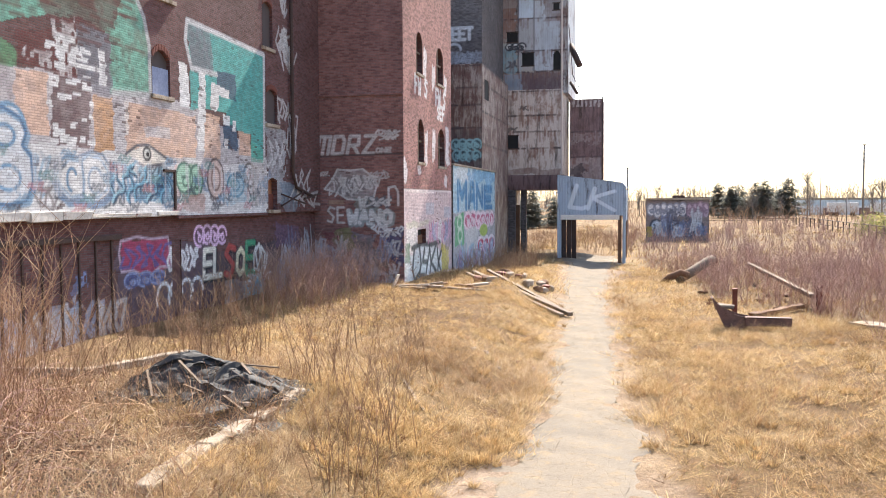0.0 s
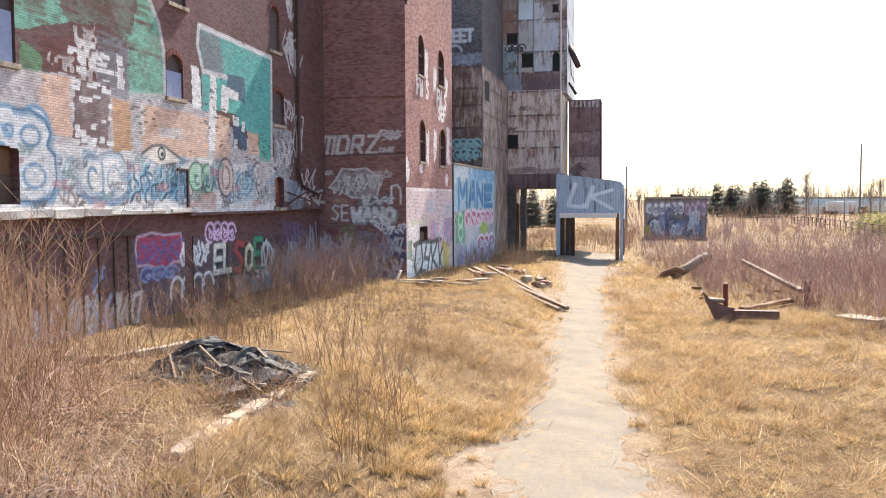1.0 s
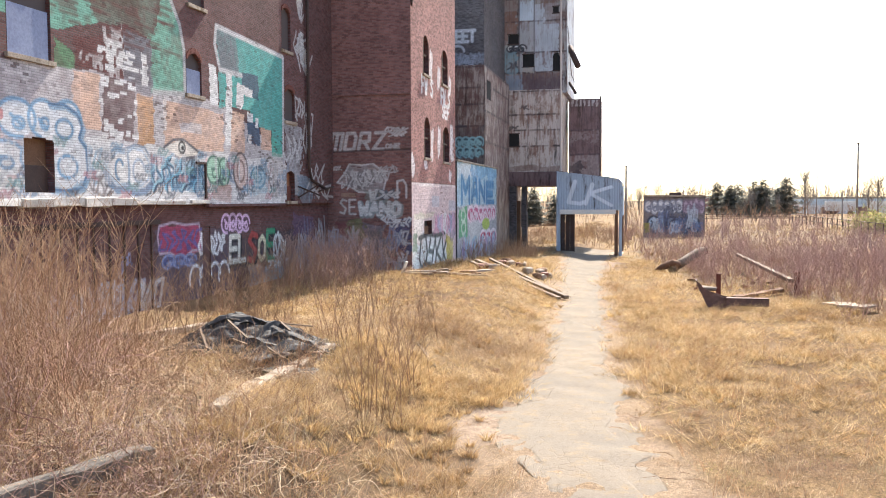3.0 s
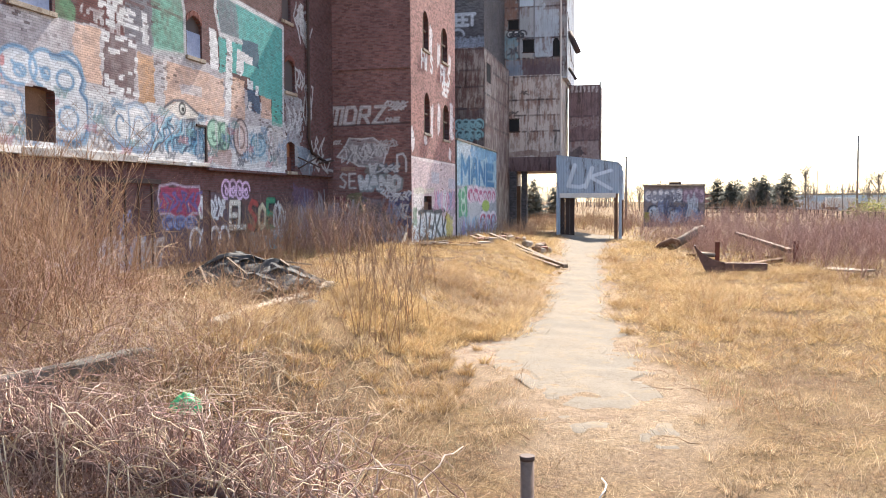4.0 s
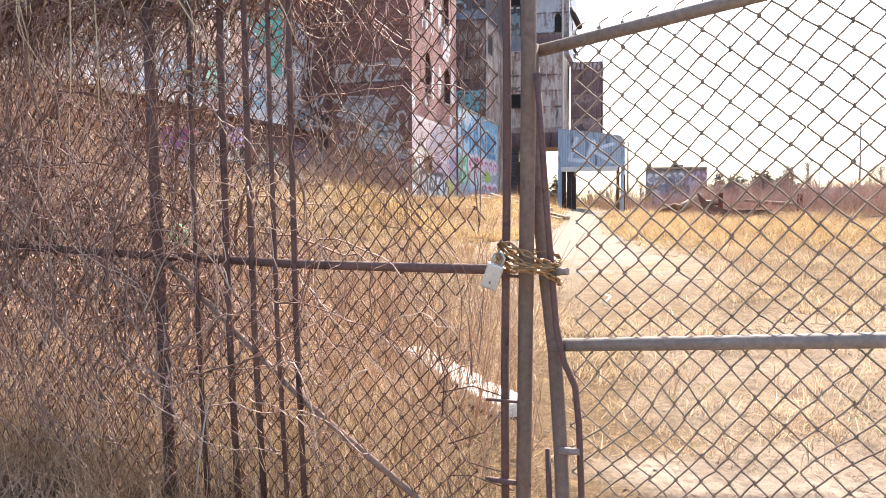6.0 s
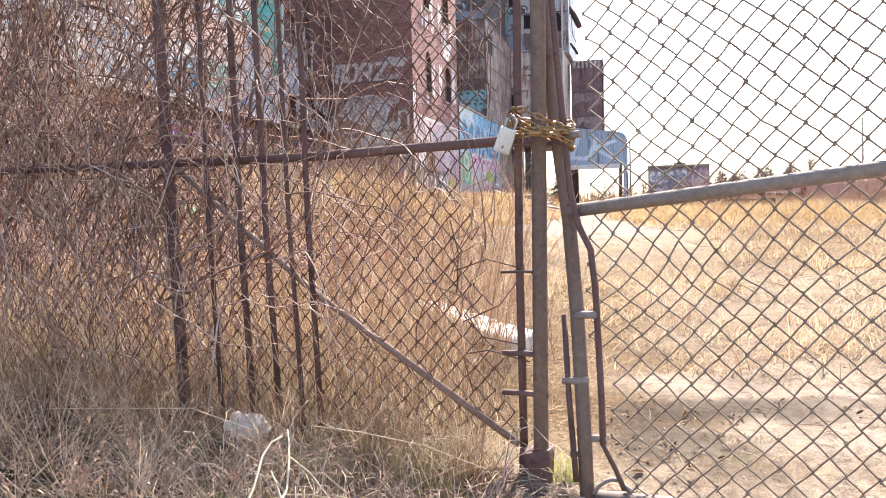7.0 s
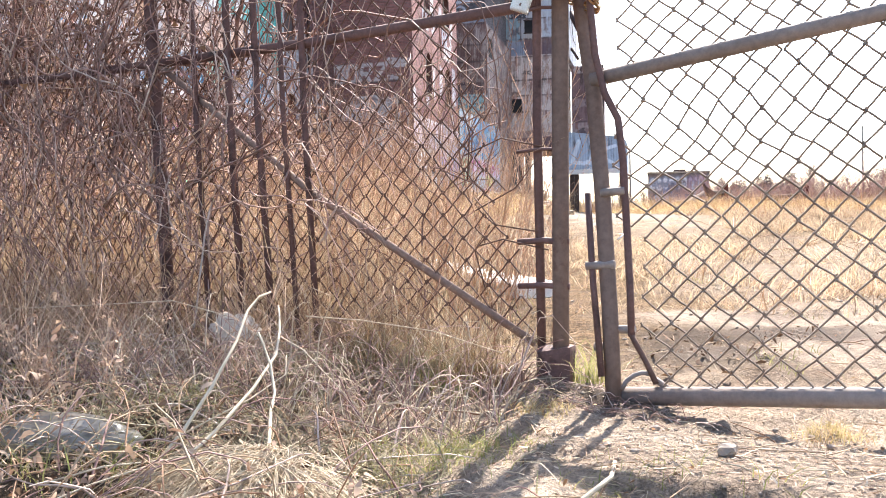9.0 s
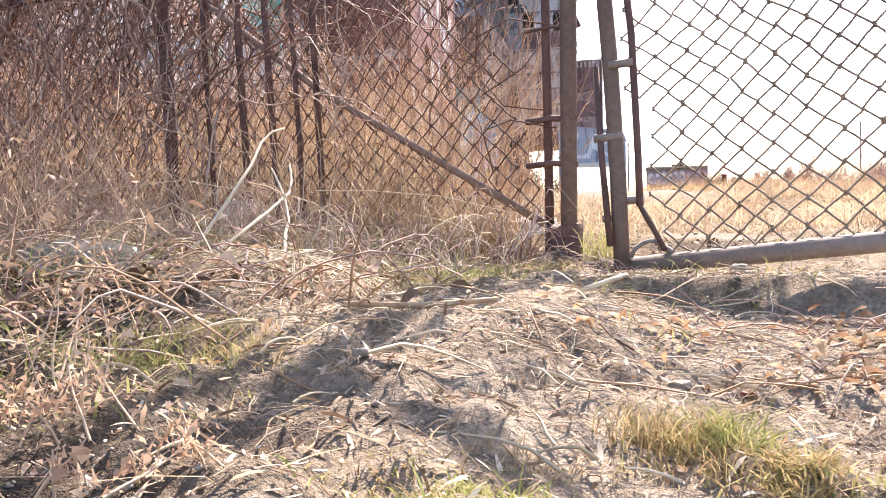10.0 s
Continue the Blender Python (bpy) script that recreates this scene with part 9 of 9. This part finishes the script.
def slab_piece(name, a, b, w, h, mat, label, category, group="", seed=0, jag=0.03, sink=0.3):
    """A broken length of kerb, beam or plank from a to b (plan and height of its foot)."""
    r = random.Random(seed)
    a, b = Vector(a), Vector(b)
    d = b - a
    n = max(2, int(d.length / 0.35))
    bm = bmesh.new()
    rings = []
    for i in range(n + 1):
        s = i / n
        row = []
        for q, e in ((-1, 0), (1, 0), (1, 1), (-1, 1)):
            j = jag * (1.0 if e else 0.5)
            row.append(bm.verts.new((s * d.length + r.uniform(-jag, jag), q * w / 2 + r.uniform(-j, j), e * h - sink * h + r.uniform(-j, j) * 0.6)))
        rings.append(row)
    for p, q in zip(rings[:-1], rings[1:]):
        for i in range(4):
            bm.faces.new((p[i], p[(i + 1) % 4], q[(i + 1) % 4], q[i]))
    bm.faces.new(rings[0][::-1]), bm.faces.new(rings[-1])
    bmesh.ops.recalc_face_normals(bm, faces=bm.faces)
    bmesh.ops.bevel(bm, geom=[e for e in bm.edges if e.calc_face_angle(0) > 0.6], offset=min(w, h) * 0.12, segments=1, affect="EDGES")
    ob = part(name, bm, mat, None)
    q = d.to_track_quat("X", "Z").to_matrix().to_4x4()
    ob.matrix_basis = Matrix.Translation(a) @ q
    return tagged(ob, label, category, group)


def g3(x, y, up=0.0):
    return (x, y, gzf(x, y) + up)


# concrete kerb on the bank
for k, (a, b) in enumerate((((-6.28, 9.5), (-6.36, 11.2)), ((-6.37, 11.3), (-6.4, 12.9)), ((-6.4, 13.0), (-6.25, 14.6)))):
    slab_piece("kerb", g3(*a, 0.05), g3(*b, 0.05), 0.34, 0.26, CONCRETE, "weathered broken concrete kerb along the bank", "kerb", "kerb lengths", k, 0.045, 0.5)
for k, (a, b) in enumerate((((-14.2, 16.3), (-12.4, 16.7)), ((-12.3, 16.75), (-11.2, 19.4)))):
    slab_piece("kerb", g3(*a, 0.05), g3(*b, 0.06), 0.2, 0.18, CONCRETE, "pale concrete kerb in the brush", "kerb", "kerb lengths", 10 + k, 0.03)
for k, (a, b) in enumerate((((-1.28, 3.3), (-0.62, 2.42)), ((-0.6, 2.38), (-0.28, 1.96)))):
    slab_piece("kerb", g3(*a, 0.01), g3(*b, 0.01), 0.22, 0.1, PALE_STONE, "sun-bleached white concrete kerb inside the gate", "kerb", "kerb lengths", 20 + k, 0.012)

# the heap of torn roofing felt
heap = thing("felt_heap", "heap of torn black roofing felt and rubble on the bank", "debris heap", at=(-7.95, 14.3, gzf(-7.95, 14.3)))
r = random.Random(8)


def mound(x, y):
    """The heap's height over its foot: a steep crest and a long low shoulder."""
    return 0.66 * math.exp(-(((x + 0.55) / 0.8) ** 2) - ((y - 0.1) / 0.8) ** 2) + 0.46 * math.exp(-(((x - 0.75) / 0.75) ** 2) - ((y + 0.1) / 0.75) ** 2) + 0.06 * noise.noise(Vector((x * 2.3, y * 2.3, 4.0)))


bm = bmesh.new()
bmesh.ops.create_grid(bm, x_segments=44, y_segments=38, size=1.0)
for v in bm.verts:
    x, y = v.co.x * 2.1, v.co.y * 1.7
    v.co = Vector((x, y, mound(x, y) - 0.08 + 0.05 * noise.turbulence(Vector((x * 5, y * 5, 2.0)), 3, True)))
part("core", bm, SHINGLE, heap)
for k in range(64):
    a, d = r.uniform(0, 6.28), math.sqrt(r.random())
    cx, cy = math.cos(a) * d * 1.45 - 0.05, math.sin(a) * d * 1.15
    w, l, turn, sg = r.uniform(0.3, 0.7), r.uniform(0.6, 1.5), r.choice((0.35, 0.5, 2.8)) + r.uniform(-0.5, 0.5), r.random() * 40
    lift = 0.02 + 0.05 * r.random()
    bm = bmesh.new()
    bmesh.ops.create_grid(bm, x_segments=13, y_segments=7, size=0.5)
    for v in bm.verts:
        e = 1 + 0.4 * noise.noise(Vector((v.co.x * 4, v.co.y * 4, sg)))
        p, q = v.co.x * l * e, v.co.y * w * e
        x, y = cx + p * math.cos(turn) - q * math.sin(turn), cy + p * math.sin(turn) + q * math.cos(turn)
        fold = 0.2 * abs(noise.noise(Vector((p * 1.6 + sg, q * 5.0, 0.5)))) + 0.05 * noise.noise(Vector((p * 6, q * 9, sg)))
        v.co = Vector((x, y, mound(x, y) + lift + fold - 0.03))
    bmesh.ops.solidify(bm, geom=bm.faces[:], thickness=0.012)
    part("felt_sheet", bm, SHINGLE, heap, shade=k % 3 == 0)
for k in range(26):
    a, d = r.uniform(-0.9, 1.2), r.uniform(0.5, 1.15)
    rk = rock("stone", math.cos(a) * d * 1.7, math.sin(a) * d * 1.3, mound(math.cos(a) * d * 1.7, math.sin(a) * d * 1.3) + 0.05, r.uniform(0.05, 0.13), r.uniform(0.05, 0.11), r.uniform(0.03, 0.07), (RUBBLE, CONCRETE_STAINED, TIMBER)[k % 3], "", "", seed=k, turn=r.uniform(0, 180))
    rk.parent = heap
for k in range(9):
    x, y = r.uniform(-1.2, 1.0), r.uniform(-1.0, 0.5)
    ob = part("stick", box_bm(0, -0.025, 0, r.uniform(0.5, 1.1), 0.025, 0.025, 0.005), TIMBER, heap)
    ob.matrix_basis = pose(x, y, mound(x, y) + 0.12, 0, r.uniform(4, 26), r.uniform(-60, 60))

# planks and rubble at the foot of the wing
for k, (a, b, w, h) in enumerate((((-8.1, 40.6, 0.12), (-2.9, 33.6, 0.05), 0.24, 0.16), ((-8.3, 40.1, 0.1), (-3.2, 33.4, 0.03), 0.2, 0.12), ((-7.4, 40.6, 0.26), (-3.5, 34.6, 0.2), 0.18, 0.1))):
    slab_piece("plank", g3(a[0], a[1], a[2]), g3(b[0], b[1], b[2]), w, h, TIMBER, "long grey weathered timber beam lying on the grass", "beam", "fallen beams", k, 0.012, 0.0)
r = random.Random(4)
for k in range(16):
    x, y = -10.4 + 3.0 * r.random(), 34.6 + 1.6 * r.random()
    slab_piece("plank", g3(x, y, 0.03 + 0.1 * r.random()), g3(x + r.uniform(0.6, 1.7), y + r.uniform(-0.7, 0.7), 0.05 + 0.15 * r.random()), r.uniform(0.14, 0.3), r.uniform(0.05, 0.1), (TIMBER, RUBBLE, TIMBER_BROWN)[k % 3], "broken board in the rubble by the wing", "board", "broken boards", k, 0.02, 0.0)
for k in range(22):
    x, y = -7.6 + 3.4 * r.random(), 38.5 + 3.2 * r.random()
    rock("rubble_stone", x, y, gzf(x, y) + 0.08, r.uniform(0.12, 0.42), r.uniform(0.12, 0.34), r.uniform(0.1, 0.24), (RUBBLE, TIMBER_BROWN, CONCRETE, RED_RUST)[k % 4], "broken rubble lump beside the path", "rubble", "rubble lumps", k, r.uniform(0, 180))
slab_piece("board", g3(-10.5, 35.1, 0.05), g3(-10.2, 34.9, 0.62), 0.16, 0.05, PALE_STONE, "pale board leaning up out of the rubble", "board", "broken boards", 77, 0.01, 0.0)
for k in range(14):
    x, y = r.uniform(-5.2, -3.0), r.uniform(14.5, 24)
    rock("brick_lump", x, y, gzf(x, y) + 0.03, r.uniform(0.05, 0.12), r.uniform(0.04, 0.08), r.uniform(0.03, 0.06), RUBBLE if k % 2 else RED_RUST, "loose brick lump in the dry grass", "brick", "loose bricks", k, r.uniform(0, 180))
slab_piece("board", g3(-5.2, 17.9, 0.03), g3(-4.4, 16.6, 0.03), 0.06, 0.03, TIMBER, "grey board lying in the grass", "board", "broken boards", 5, 0.008, 0.0)

# red steel trough and its post
trough = thing("steel_trough", "rust-red folded steel trough lying in the grass", "scrap metal", at=(2.85, 31.6, gzf(2.85, 31.6)))
def plate(bm, ring, y0, y1):
    """A flat plate: a ring of (x, z) given depth from y0 to y1."""
    a, b = [bm.verts.new((x, y0, z)) for x, z in ring], [bm.verts.new((x, y1, z)) for x, z in ring]
    bm.faces.new(a), bm.faces.new(b[::-1])
    for i in range(len(ring)):
        j = (i + 1) % len(ring)
        bm.faces.new((a[j], a[i], b[i], b[j]))


HULL = [(-0.66, 1.12), (-0.5, 0.72), (-0.12, -0.1), (0.16, -0.06), (0.95, 0.4), (0.3, 0.52), (-0.1, 0.66), (-0.45, 0.92)]
bm = bmesh.new()
plate(bm, HULL, -0.4, -0.36)
plate(bm, HULL, 0.36, 0.4)
for (x0, z0), (x1, z1) in zip(HULL[:4], HULL[1:5]):
    plate(bm, [(x0, z0), (x1, z1), (x1 + 0.03, z1 + 0.03), (x0 + 0.04, z0 + 0.02)], -0.36, 0.36)
bmesh.ops.recalc_face_normals(bm, faces=bm.faces)
part("hull", bm, RUST_STEEL, trough, "dark rusted V-shaped hull")
part("channel", box_bm(0.45, -0.5, 0.22, 1.95, -0.42, 0.5, 0.01), RUST_STEEL, trough, "dark rusted channel bar")
part("flange", box_bm(0.45, -0.5, 0.46, 1.95, -0.1, 0.5, 0.01), RUST_STEEL, trough)
part("flange", box_bm(0.45, -0.5, 0.2, 1.95, -0.3, 0.235, 0.01), RUST_STEEL, trough)
part("scrap", box_bm(-0.5, 0.1, 0.7, 0.1, 0.5, 0.85, 0.02, None, 0.06), TIMBER, trough, "rotten timber scrap")
stub = thing("steel_post", "short rust-red steel post standing in the grass", "post", "steel posts", at=(3.25, 34.5, gzf(3.25, 34.5)))
part("tube", box_bm(-0.09, -0.09, -0.2, 0.09, 0.09, 1.15, 0.02), RED_RUST, stub)
part("cap", box_bm(-0.105, -0.105, 1.15, 0.105, 0.105, 1.19, 0.01), RED_RUST, stub)
copy_thing(stub, pose(6.6, 36.4, gzf(6.6, 36.4) - 0.15, 0, 0, 20))
slab_piece("beam", g3(6.45, 36.9, 0.5), g3(5.6, 51.5, 0.75), 0.22, 0.17, TIMBER, "long pale timber beam propped on a steel post", "beam", "fallen beams", 31, 0.012, 0.0)
slab_piece("beam", g3(3.9, 34.8, 0.0), g3(6.1, 37.0, 0.1), 0.3, 0.18, TIMBER_BROWN, "broken brown timber lying in the weeds", "slab", "fallen beams", 32, 0.04, 0.1)
slab_piece("slab", g3(7.1, 32.5, 0.1), g3(8.3, 31.2, 0.2), 0.9, 0.08, CONCRETE, "pale broken concrete slab at the edge of the weeds", "slab", "", 33, 0.03, 0.0)
log = thing("beige_drum", "dented beige drum lying tilted in the weeds", "drum", at=(2.7, 50.0, gzf(2.7, 50.0) - 0.15))
pipe("shell", [(-1.0, -1.0, 0.35), (-0.3, -0.3, 0.75), (0.6, 0.8, 1.25), (0.95, 1.2, 1.35)], 0.26, TIMBER, log, "beige shell", 14)
pipe("rim", [(0.93, 1.18, 1.345), (0.98, 1.24, 1.36)], 0.28, RED_RUST, log, "", 14)
pipe("stump", [(-1.9, -0.9, 0.05), (-1.5, -0.9, 0.45), (-0.9, -1.0, 0.75), (-0.5, -0.9, 0.6)], 0.2, TIMBER_BROWN, log, "rotten brown timber", 9)
r = random.Random(14)
for k in range(12):
    x, y = r.uniform(2.0, 8.0), r.uniform(36, 47)
    rock("rubble_stone", x, y, gzf(x, y) + 0.06, r.uniform(0.1, 0.35), r.uniform(0.1, 0.3), r.uniform(0.06, 0.16), (TIMBER_BROWN, TIMBER_BROWN, RED_RUST)[k % 3], "rubble lump at the edge of the weeds", "rubble", "rubble lumps", k + 60, r.uniform(0, 180))

# the broken concrete wall in the brambles
wall_a, wall_b = (-6.3, 7.75), (-7.9, 3.9)
for k, (p, q, top, high) in enumerate(((0.0, 0.58, 1.27, 0.8), (0.6, 1.0, 1.12, 1.3))):
    a = [wall_a[i] + (wall_b[i] - wall_a[i]) * p for i in (0, 1)]
    b = [wall_a[i] + (wall_b[i] - wall_a[i]) * q for i in (0, 1)]
    slab_piece("wall_block", (*a, top - high), (*b, top - 0.06 - high), 0.3, high, CONCRETE_STAINED, "broken length of low concrete wall among the brambles", "concrete", "wall blocks", 70 + k, 0.07, 0.0)

# litter by the gate
def crumple(name, x, y, z, sx, sy, sz, mat, label, category, seed, sub=4, rough=0.45):
    bm = bmesh.new()
    bmesh.ops.create_icosphere(bm, subdivisions=sub, radius=1.0)
    off = Vector((seed * 3.1, 0, 0))
    for v in bm.verts:
        k = 1.02 - rough * 0.5 + rough * noise.turbulence(v.co * 1.8 + off, 4, True)
        v.co = Vector((v.co.x * sx, v.co.y * sy, max(v.co.z, -0.35) * sz)) * k
    ob = part(name, bm, mat, None, shade=True)
    ob.location = (x, y, z)
    return tagged(ob, label, category)


crumple("plastic_bag", -0.86, -0.36, 0.12, 0.075, 0.045, 0.052, BAG, "crumpled white plastic bag at the foot of the fence", "bag", 1)
crumple("plastic_sheet", -0.77, -1.27, 0.03, 0.17, 0.075, 0.055, PLASTIC, "dusty clear plastic wrapper lying on the straw", "plastic", 2, rough=0.2)
strip = thing("plastic_strip", "curled white plastic strip lying in the short grass", "plastic")
pipe("ribbon", [(0.0, 5.9, gzf(0.0, 5.9) + 0.02), (0.05, 6.05, gzf(0.05, 6.05) + 0.05), (0.06, 6.25, gzf(0.06, 6.25) + 0.05), (0.0, 6.45, gzf(0.0, 6.45) + 0.03)], 0.009, PALE_STONE, strip, sides=7)
crumple("green_plastic", -5.0, 6.38, gzf(-5.0, 6.38) + 0.2, 0.19, 0.15, 0.16, GREEN_PLASTIC, "crumpled bright green plastic among the brambles", "plastic", 3)
for k, (x, y, s, mat) in enumerate(((0.33, -1.74, 0.016, CONCRETE), (0.4, -1.75, 0.01, RED_RUST), (0.46, -1.02, 0.03, RUBBLE), (0.9, -1.2, 0.03, RUBBLE), (0.02, -1.9, 0.012, RUBBLE), (1.2, -0.4, 0.04, RUBBLE), (0.33, -0.74, 0.016, RUBBLE), (0.18, -0.9, 0.02, RUBBLE))):
    rock("pebble", x, y, gzf(x, y) + s * 0.3, s, s * 0.7, s * 0.5, mat, "small stone lying on the bare earth", "stone", "small stones", k + 90, 40 * k)
r = random.Random(24)
m = 240
bm = bmesh.new()
for k in range(m):
    x, y = r.uniform(-0.2, 2.8), r.uniform(-2.4, 2.4)
    s = r.uniform(0.003, 0.011)
    if math.hypot(x - 0.3, y + 2.75) > 0.3:
        bmesh.ops.create_icosphere(bm, subdivisions=1, radius=s, matrix=Matrix.Translation((x, y, gzf(x, y) + s * 0.3)) @ Matrix.Diagonal((1.0, r.uniform(0.6, 1), 0.6, 1)))
tagged(part("gravel", bm, RUBBLE, None), "fine gravel on the bare earth", "gravel", kind="stuff")
stick = thing("fallen_stick", "brown fallen stick lying on the earth", "stick", "fallen sticks")
pipe("stem", [(-0.1, -1.62, gzf(-0.1, -1.62) + 0.008), (0.0, -1.6, gzf(0.0, -1.6) + 0.012), (0.1, -1.57, gzf(0.1, -1.57) + 0.008)], 0.0045, STEM_BROWN, stick, sides=7, r1=0.004)
stick = thing("fallen_stick", "pale bent stick lying on the earth", "stick", "fallen sticks")
pipe("stem", [(0.2, -1.4, 0.0), (0.26, -1.25, 0.012), (0.26, -1.12, 0.0)], 0.004, STEM_PALE, stick, sides=7, r1=0.004)
slab_piece("board", (-0.15, -0.27, 0.005), (-0.01, -0.31, 0.012), 0.05, 0.02, TIMBER_BROWN, "short brown board lying by the gate post", "board", "broken boards", 41, 0.004, 0.3)

# ---- thicker growth on the fence and the bank ----
# bleached runners that hang over the rail on the side of the way in
for k in range(16):
    u = 0.5 + 2.7 * rng.random()
    top = rng.uniform(2.05, 2.3)
    drop, run = rng.uniform(0.15, 0.75), rng.normal(0, 0.3)
    pts = []
    for f in np.linspace(0, 1, 8):
        uu = u + run * f + 0.03 * math.sin(7 * f + k)
        nn = 0.03 + 0.1 * math.sin(math.pi * f) + 0.02 * math.sin(5 * f + k)
        pts.append((0.03 - 0.954 * uu - 0.3 * nn, -0.3 + 0.3 * uu - 0.954 * nn, top + 0.16 * math.sin(math.pi * min(1, 1.7 * f)) - drop * f ** 1.6))
    pipe("hanging_runner", pts, rng.uniform(0.003, 0.0052), STEM_PALE, vines, "bleached hanging runner", 5, 0.0016)
x, y = sown(340, -13.6, -8.6, 16.0, 22, lambda x, y: smooth(0.35, 0.55, N1(x + 2, y)), 0.25, 6)
tagged(bush("bank_brush", x, y, 0.7, 2.1, 0.24, 0.0085, 8, SAPLING, k=4, tw_len=0.42), "dark branching bare shrubs on the bank before the brick wall", "shrubs", kind="stuff")
x, y = sown(240, -11.5, -4.5, 8.5, 15, None, 0.2, 5)
tagged(bush("bank_weeds", x, y, 0.2, 0.7, 0.6, 0.005, 6, SAPLING, k=4, tw_len=0.6, wob=0.06), "low dark tangled weeds lying in the straw", "weeds", kind="stuff")
x, y = sown(15000, -2.2, 3.2, 1.2, 9.5, lambda x, y: (0.2 + 0.8 * smooth(0.42, 0.58, N3(x + 1, y + 3))) * smooth(9.5, 6.0, y), 0.09, 18)
m = len(x)
hh = rng.uniform(0.02, 0.1, m)
g = blades("trampled_grass", np.stack([x, y, gz(x, y) + 0.0], 1), hh, rng.uniform(0.004, 0.009, m), rng.normal(0, 1.3, (m, 2)) * hh[:, None], GRASS_PALE, 1)
tagged(g, "trampled golden grass where the path runs out", "grass", kind="stuff")
